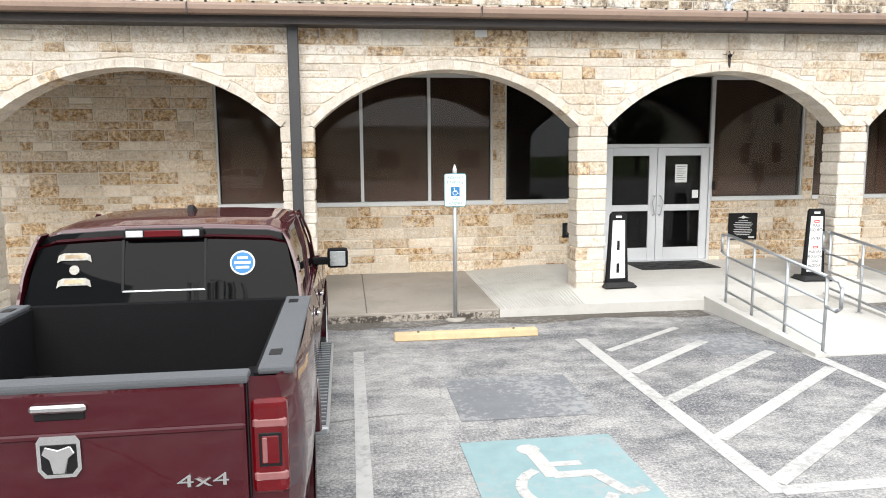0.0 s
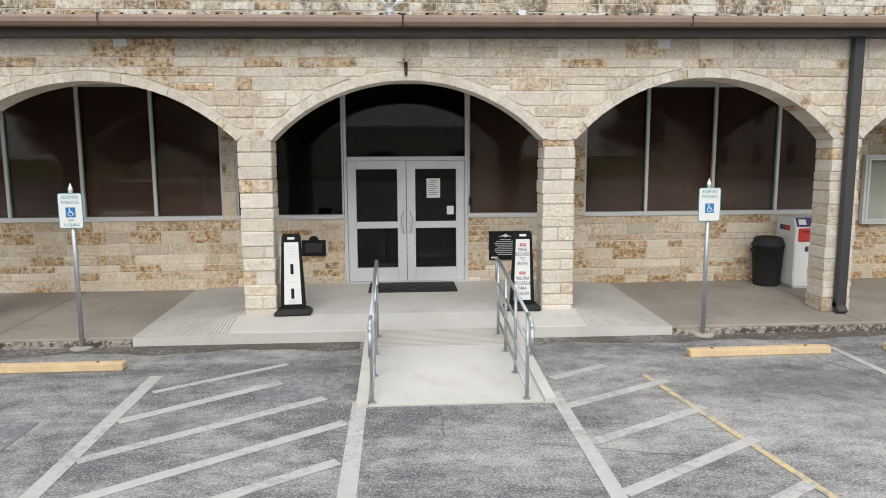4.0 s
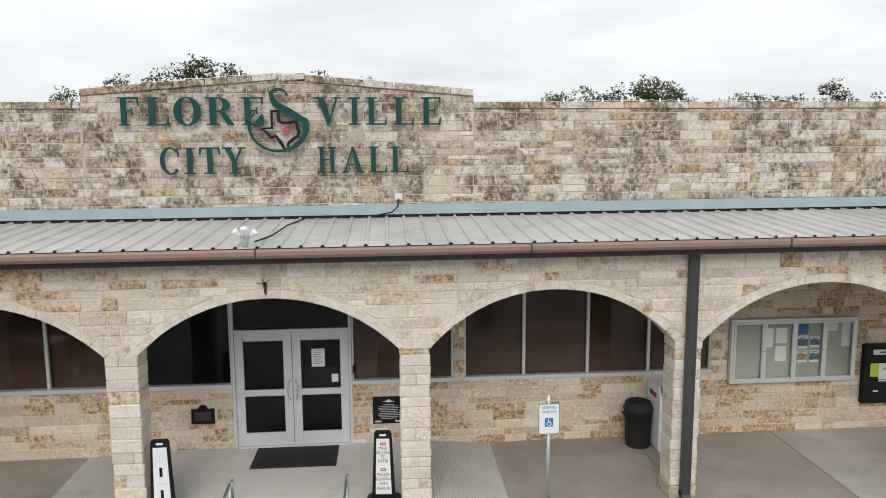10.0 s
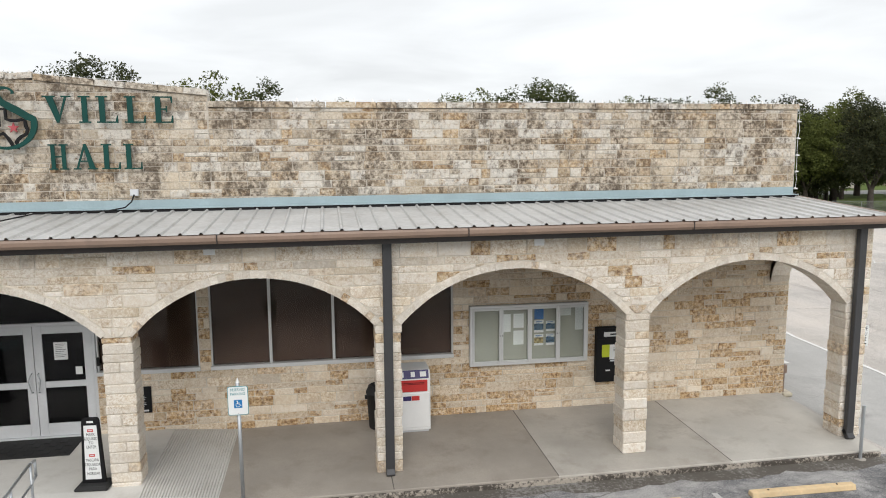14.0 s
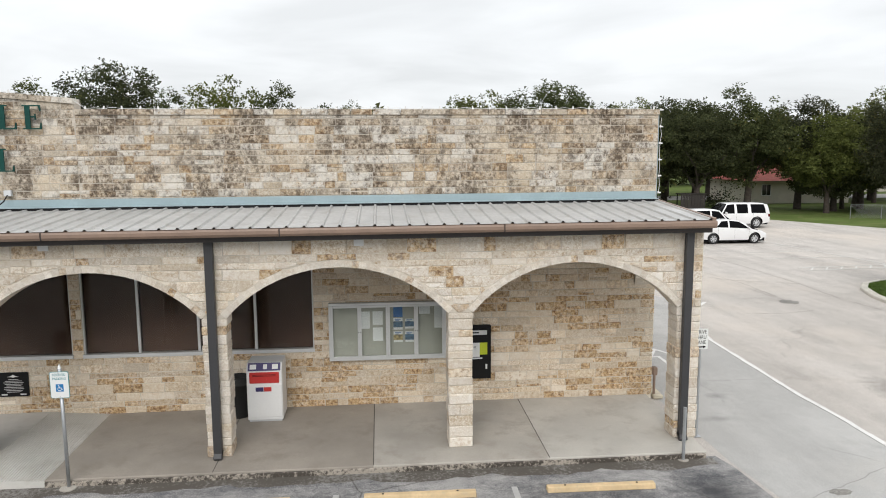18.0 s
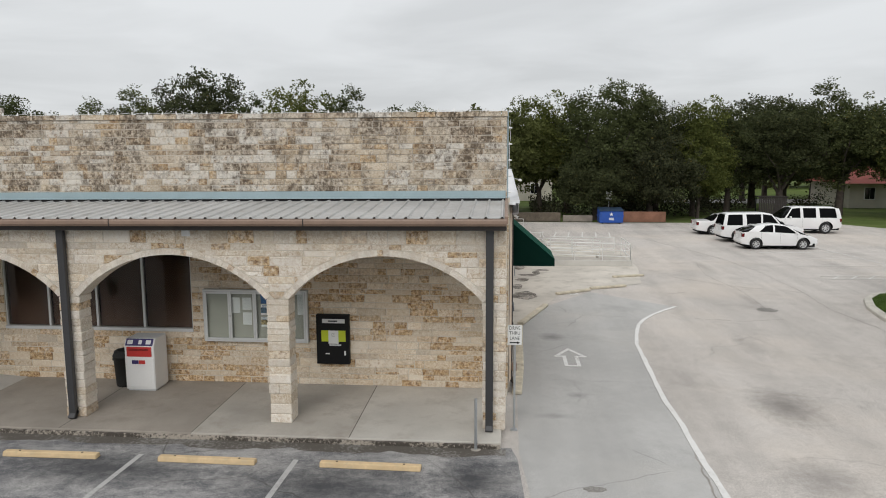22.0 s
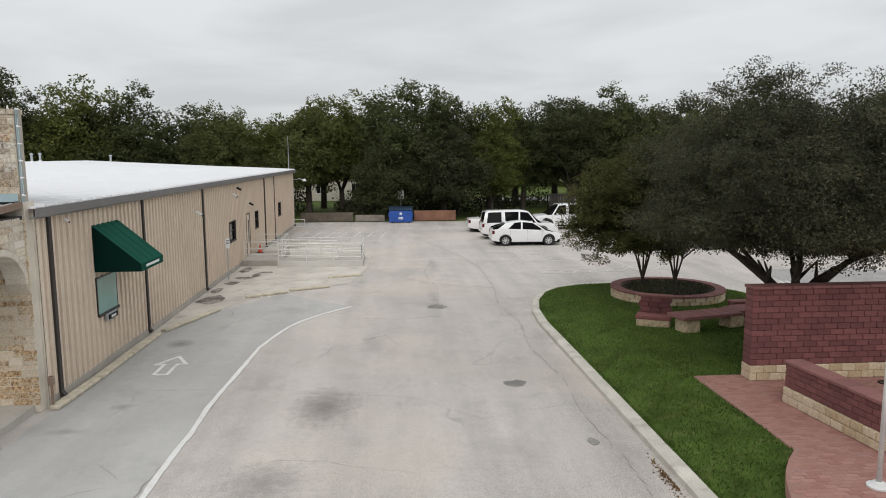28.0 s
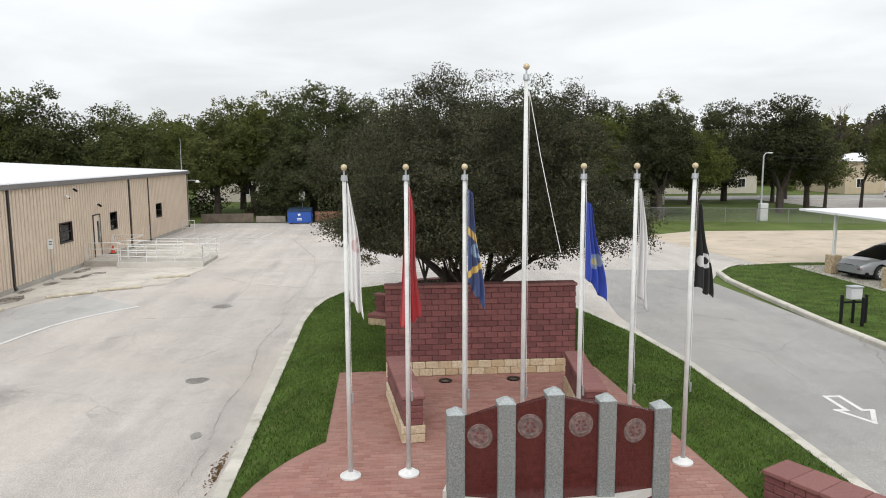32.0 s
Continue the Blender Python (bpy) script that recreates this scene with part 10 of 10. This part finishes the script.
for x0, x1, h, mt in ((21.6, 26.0, 0.78, BARRIER), (26.2, 28.7, 0.55, surf("grey_barrier", (0.26, 0.23, 0.195), 0.9, var=0.3, big=1.5, fine=20, rel=0.3)), (31.2, 34.8, 0.88, surf("red_brown_barrier", (0.26, 0.13, 0.085), 0.9, var=0.3, big=1.2, fine=20, rel=0.3))):
    o = part("barrier_wall", box(0, x1 - x0, 0, 0.25, 0, h, 0.03), mt)
    o.location = (x0, 57.55, 0)
    tagged(o, "low weathered barrier wall at the lot's end", "barrier", "barrier walls")
bx_ = thing("utility_cabinet", pose(45.4, 63.5, 0.0), "dark slatted utility enclosure behind the parked cars", "enclosure")
part("frame", box(-1.2, 1.2, -0.5, 0.5, 0.0, 0.08), BLACK, bx_)
for k in range(16):
    part("slat", box(-1.2 + k * 0.152, -1.2 + k * 0.152 + 0.12, -0.5, -0.46, 0.08, 1.8), DARK_TRIM, bx_)
part("roof", box(-1.3, 1.3, -0.6, 0.6, 1.8, 1.88), DARK_TRIM, bx_)
for x in (-1.18, 1.18):
    part("post", box(x - 0.04, x + 0.04, 0.40, 0.48, 0.0, 1.8), BLACK, bx_)

# ---- east of the side road: lawn, meter, carport, gravel lot, fence ----
ELAWN = [(51.55, -22), (51.45, 8), (51.45, 14), (51.6, 18), (52.0, 23), (52.3, 26), (52.8, 28.0), (53.8, 29.2), (55.2, 29.9), (58, 30.2), (66, 29.4), (80, 27.5), (80, -22)]
kerb(ELAWN[:9], 0.22, 0.15, "roadside_kerb", "pale concrete kerb along the side road", KERB)
sheet(inset(ELAWN, 0.2)[:9] + ELAWN[9:], 0.135, "east_lawn", LAWN, "green lawn east of the side road", "lawn")
r = random.Random(15)
spots = []
el = [tuple(p) for p in ELAWN]
while len(spots) < 16000:
    x, y = r.uniform(51.6, 64), r.uniform(8, 30)
    if inside(x, y, el) and inside(x - 0.25, y, el):
        spots.append((x, y, 0.135))
blades("grass", "short green grass blades beside the side road", spots, 0.06, 6, GRASS, 0.014)
sheet([(57.2, 22), (66, 22), (66, 29.0), (57.2, 29.2)], 0.142, "carport_slab", CONCRETE, "concrete slab under the carport", "slab")
mt_ = thing("utility_meter", pose(52.35, 17.4, 0.135), "grey utility meter box between black guard posts", "meter")
for x, y in ((-0.42, 0.1), (0.42, 0.1), (0.0, -0.35)):
    part("guard_post", rod((x, y, 0), (x, y, 0.95), 0.055), BLACK, mt_)
part("rail", rod((-0.42, 0.1, 0.7), (0.42, 0.1, 0.7), 0.035), BLACK, mt_)
part("stand", rod((0, 0.12, 0), (0, 0.12, 0.8), 0.05), BLACK, mt_)
part("case", box(-0.20, 0.20, -0.02, 0.26, 0.80, 1.18, 0.02), ALU, mt_)
part("lid", box(-0.22, 0.22, -0.05, 0.28, 1.18, 1.24, 0.015), GALV, mt_)
gpst = thing("pipe_post", pose(53.6, 17.2, 0.135), "plain grey steel post on the lawn", "post")
part("post", rod((0, 0, 0), (0, 0, 2.1), 0.035), GALV, gpst)
part("cap", ball((0, 0, 2.1), 0.04), GALV, gpst)
cp = thing("carport", pose(62.5, 26.0, 0.14), "flat white metal carport on posts with brick bases", "carport")
part("roof", box(-5.0, 5.0, -3.2, 3.2, 2.75, 2.85), ROOF_WHITE, cp)
part("fascia", box(-5.05, 5.05, -3.25, -3.2, 2.65, 2.88), WHITE, cp)
for x in (-4.6, 4.6):
    for y in (0.9, -2.9):
        part("post", box(x - 0.06, x + 0.06, y - 0.06, y + 0.06, 0.8, 2.75), WHITE, cp)
        part("brick_base", box(x - 0.25, x + 0.25, y - 0.25, y + 0.25, 0.0, 0.85, 0.02), BUFF, cp)
# chain-link fence
cf = thing("chain_fence", pose(56.0, 52.0, 0), "low chain-link fence across the grass", "fence")
MESH = surf("grey_wire", (0.26, 0.27, 0.27), 0.6, 0.5, var=0.1)
n = 17
P = [Vector((0 + k * 2.4, 3.2 - k * 0.62, 0)) for k in range(n + 1)]
for p in P:
    part("post", rod(p, p + Vector((0, 0, 1.25)), 0.03, n=6), MESH, cf)
part("top_rail", rod(P[0] + Vector((0, 0, 1.22)), P[-1] + Vector((0, 0, 1.22)), 0.02, n=6), MESH, cf)
v, f = [], []
L = (P[-1] - P[0]).length
d = (P[-1] - P[0]).normalized()
side_ = Vector((-d.y, d.x, 0)) * 0.004
k = 0.0
while k < L:
    for s in (1, -1):
        a, c = P[0] + d * k + Vector((0, 0, 0.05 if s > 0 else 1.2)), P[0] + d * min(L, k + 1.15) + Vector((0, 0, 1.2 if s > 0 else 0.05))
        i = len(v)
        w = Vector((0, 0, 0.008))
        v += [tuple(a - w), tuple(c - w), tuple(c + w), tuple(a + w)]
        f.append((i, i + 1, i + 2, i + 3))
    k += 0.14
part("wire_mesh", (v, f), MESH, cf)
# utility pole with a lamp arm, its cabinet, and a wire
up = thing("utility_pole", pose(69.6, 54.4, 0), "slim grey metal lamp pole with a short arm", "utility pole")
part("pole", rod((0, 0, 0), (0, 0, 5.6), 0.10, 0.07), GALV, up)
part("arm", pipe([(0.0, 0, 5.5), (0.15, 0, 5.75), (0.5, 0, 5.8)], 0.04), GALV, up)
part("lamp_head", box(0.4, 0.75, -0.1, 0.1, 5.72, 5.84, 0.03), ALU, up)
part("cabinet", box(-0.35, 0.35, -0.6, -0.1, 0.0, 1.5, 0.03), ALU_LIGHT, up)
tagged(part("overhead_wire", pipe([(69.6, 54.4, 5.55), (78, 54.2, 5.0), (88, 54.0, 4.9), (104, 54.0, 5.8)], 0.02, 5), BLACK), "black overhead wire from the pole", "wire")
# ---- beyond: cross street, houses, parked cars ----
sheet([(40, 82), (160, 82), (160, 90), (40, 90)], 0.01, "back_street", ROAD, "pale cross street behind the trees", "street")
sheet([(84, 56), (160, 52), (160, 82), (84, 82)], 0.008, "far_lot", DRIVE, "pale paved lot beyond the fence", "parking lot")
RED_ROOF = surf("red_shingle_roof", (0.24, 0.06, 0.045), 0.85, var=0.2, big=1, fine=12, rel=0.3)
STUCCO = surf("cream_stucco", (0.62, 0.58, 0.50), 0.9, var=0.1, big=1, fine=20, rel=0.2)


def house(x, y, L, D, H, roofh, label, wallm, roofm, rot=0.0, windows=3):
    o = thing("house", pose(x, y, 0, 0, 0, rot), label, "house", "far houses")
    wl_ = part("wall", box(0, L, 0, D, 0, H), wallm, o)
    v = [(-0.5, -0.5, H), (L + 0.5, -0.5, H), (L + 0.5, D + 0.5, H), (-0.5, D + 0.5, H), (D * 0.4, D / 2, H + roofh), (L - D * 0.4, D / 2, H + roofh)]
    rf = part("roof", (v, [(0, 1, 5, 4), (1, 2, 5), (2, 3, 4, 5), (3, 0, 4), (0, 3, 2, 1)]), roofm, o)
    part("ridge", rod((D * 0.4, D / 2, H + roofh), (L - D * 0.4, D / 2, H + roofh), 0.06, n=6), roofm, rf)
    for k in range(windows):
        wx = L * (k + 0.5) / windows
        w = part("window", box(wx - 0.55, wx + 0.55, -0.06, 0.02, 0.9, 2.2), WHITE, wl_)
        part("pane", box(wx - 0.48, wx - 0.02, -0.075, -0.055, 0.97, 2.13), GLASS_DOOR, w)
        part("pane", box(wx + 0.02, wx + 0.48, -0.075, -0.055, 0.97, 2.13), GLASS_DOOR, w)
    return o


house(57.2, 74.4, 12.0, 9.6, 2.6, 1.6, "cream house with a red shingle roof among the trees", STUCCO, RED_ROOF)
house(103, 92, 22, 12, 4.6, 1.2, "long tan building beyond the far lot", surf("tan_render", (0.50, 0.42, 0.30), 0.9, var=0.1), ROOF_WHITE, 0, 5)
house(78, 96, 14, 8, 3.0, 1.8, "pale house beyond the cross street", STUCCO, surf("grey_shingles", (0.22, 0.21, 0.20), 0.9), 0, 3)
house(14, 86, 13, 8, 3.0, 1.6, "pale house hidden behind the wood", STUCCO, surf("brown_shingles", (0.16, 0.12, 0.10), 0.9), 0, 3)
white_car("pickup_far", pose(100.6, 80.0, 0, 0, 0, -90), "white pickup parked in the far lot", 5.4, 1.95, 1.85,
          [(0, 1.10), (1.9, 1.10), (4.0, 1.08), (5.0, 1.02), (5.4, 0.85)], [(1.9, 1.10), (2.05, 1.75), (2.4, 1.84), (3.2, 1.82), (3.95, 1.08)], (1.9, 3.95), (1.1, 4.3), 0.38, 0.66,
          [(2.0, 2.15, 0.14, 0.10), (2.9, 2.9, 0.1, 0.08), (3.7, 3.2, 0.10, 0.07)], (2.1, 3.2), sill=0.34)
# old water tank on legs beyond the wood
wt_ = thing("water_tower", pose(-68.3, 110.0, -1.6), "old grey water tank on thin legs beyond the wood", "water tower")
part("tank", lathe([(0.0, 16.6), (1.7, 16.6), (1.75, 18.4), (1.7, 18.6), (0.0, 18.6)], 20), surf("weathered_tank", (0.26, 0.25, 0.25), 0.7, var=0.3, big=1.5), wt_, smooth=False)
part("tank_roof", lathe([(1.9, 18.55), (1.85, 18.7), (0.0, 19.0)], 20), DARK_TRIM, wt_)
for sx in (-1, 1):
    for sy in (-1, 1):
        part("leg", rod((sx * 1.0, sy * 1.0, 16.7), (sx * 2.0, sy * 2.0, 0.0), 0.12, n=6), GALV, wt_)
    part("brace", rod((sx * 1.5, -1.5, 12.0), (-sx * 1.7, -1.7, 7.0), 0.05, n=5), GALV, wt_)
# ---- across the street, behind the walk ----
shop = thing("shop_building", pose(-16, -58, 0), "pale low commercial building across the street", "building")
part("wall", box(0, 34, 0, 14, 0, 4.6), STUCCO, shop)
part("parapet", box(-0.2, 34.2, -0.2, 14.2, 4.6, 5.1), CONCRETE_NEW, shop)
for k in range(4):
    w = part("window", box(3.0 + k * 8, 5.4 + k * 8, 13.96, 14.05, 0.8, 2.8), ALU, shop)
    part("pane", box(3.1 + k * 8, 5.3 + k * 8, 14.04, 14.07, 0.9, 2.7), GLASS_DOOR, w)
for x, y, h, k in ((28, -40, 8.5, 0), (-24, -40, 9, 0), (68, -46, 10, 3), (-40, -46, 10, 1), (-5.0, -25, 14.5, 0), (-15, -31, 10.5, 3)):
    kind, full = KINDS[k]
    c = copy_thing(kind, pose(x, y, 0, 0, 0, x * 7))
    c["group"] = "street trees"
    c.scale = (h / full,) * 3

office = thing("stone_building", pose(37.5, -59, 0), "pale two-storey stone building across the street", "building")
part("wall", box(0, 24, 0, 12, 0, 8.6), STUCCO, office)
part("cornice", box(-0.3, 24.3, -0.3, 12.3, 8.6, 9.1, 0.05), CONCRETE_NEW, office)
part("string_course", box(-0.08, 24.08, -0.08, 12.08, 4.25, 4.5), CONCRETE_NEW, office)
for k in range(6):
    for z in (1.0, 5.2):
        w = part("window", box(1.6 + k * 3.7, 2.9 + k * 3.7, 11.96, 12.06, z, z + 2.4), WHITE, office)
        part("pane", box(1.7 + k * 3.7, 2.8 + k * 3.7, 12.05, 12.09, z + 0.1, z + 2.3), GLASS_DOOR, w)
white_car("street_car", pose(-8.4, -21.5, 0, 0, 0, -90), "white car parked along the street side of the lot", 4.7, 1.82, 1.55,
          [(0, 1.0), (0.8, 1.04), (3.4, 0.98), (4.2, 0.84), (4.7, 0.64)], [(0.1, 1.04), (0.5, 1.38), (1.8, 1.54), (2.4, 1.48), (3.6, 0.95)], (0.1, 3.6), (0.85, 3.75), 0.34, 0.58,
          [(0.5, 0.8, 0.16, 0.12), (1.85, 1.9, 0.10, 0.08), (3.2, 2.5, 0.10, 0.07)], (0.7, 2.5))

# ---- the blocks of the stone walls ----
lay(ARCADE_BLOCKS, arcade, STONE_ONE, STONE_ALL, (1.0, 14.0))
lay(WALL_BLOCKS, wall, WALL_ONE, WALL_ALL, (0.0, 13.0))
lay(PAR_BLOCKS, parapet, STONE_OLD_ONE, STONE_OLD, (1.5, 11.0))
lay(END_BLOCKS, endwall, STONE_ONE, STONE_ALL, (-1, 1))
rng = random.Random(5)
for uc, half, R, cz in ARCHES[1:]:
    ring(uc, half, R, cz, south(FRONT), BACKF - FRONT, arcade, RING_STONE, rng)
ring(*EAST_ARCH, east(21.47), 0.42, endwall, RING_STONE, rng)

# ---- the pavers of the plaza ----
pv, pf = paver_shape()
near = [p for p in PAVERS if 36.0 < p[0] < 38.6 and 5.2 < p[1] < 8.2]
first = part("paver", (pv, pf), PAVER_ONE, plaza)
for k, (x, y) in enumerate(near[:300]):
    o = first if k == 0 else new("paver", first.data)
    o.parent = plaza
    o.location = (x, y, PZ + 0.002 * math.sin(x * 7 + y * 5))
done = set(near[:300])
v, f = [], []
for x, y in PAVERS:
    if (x, y) not in done:
        k = len(v)
        z = PZ + 0.002 * math.sin(x * 7 + y * 5)
        v += [(a + x, c + y, h + z) for a, c, h in pv]
        f += [tuple(i + k for i in q) for q in pf]
tagged(part("pavers", (v, f), PAVER_ALL, plaza), kind="stuff")
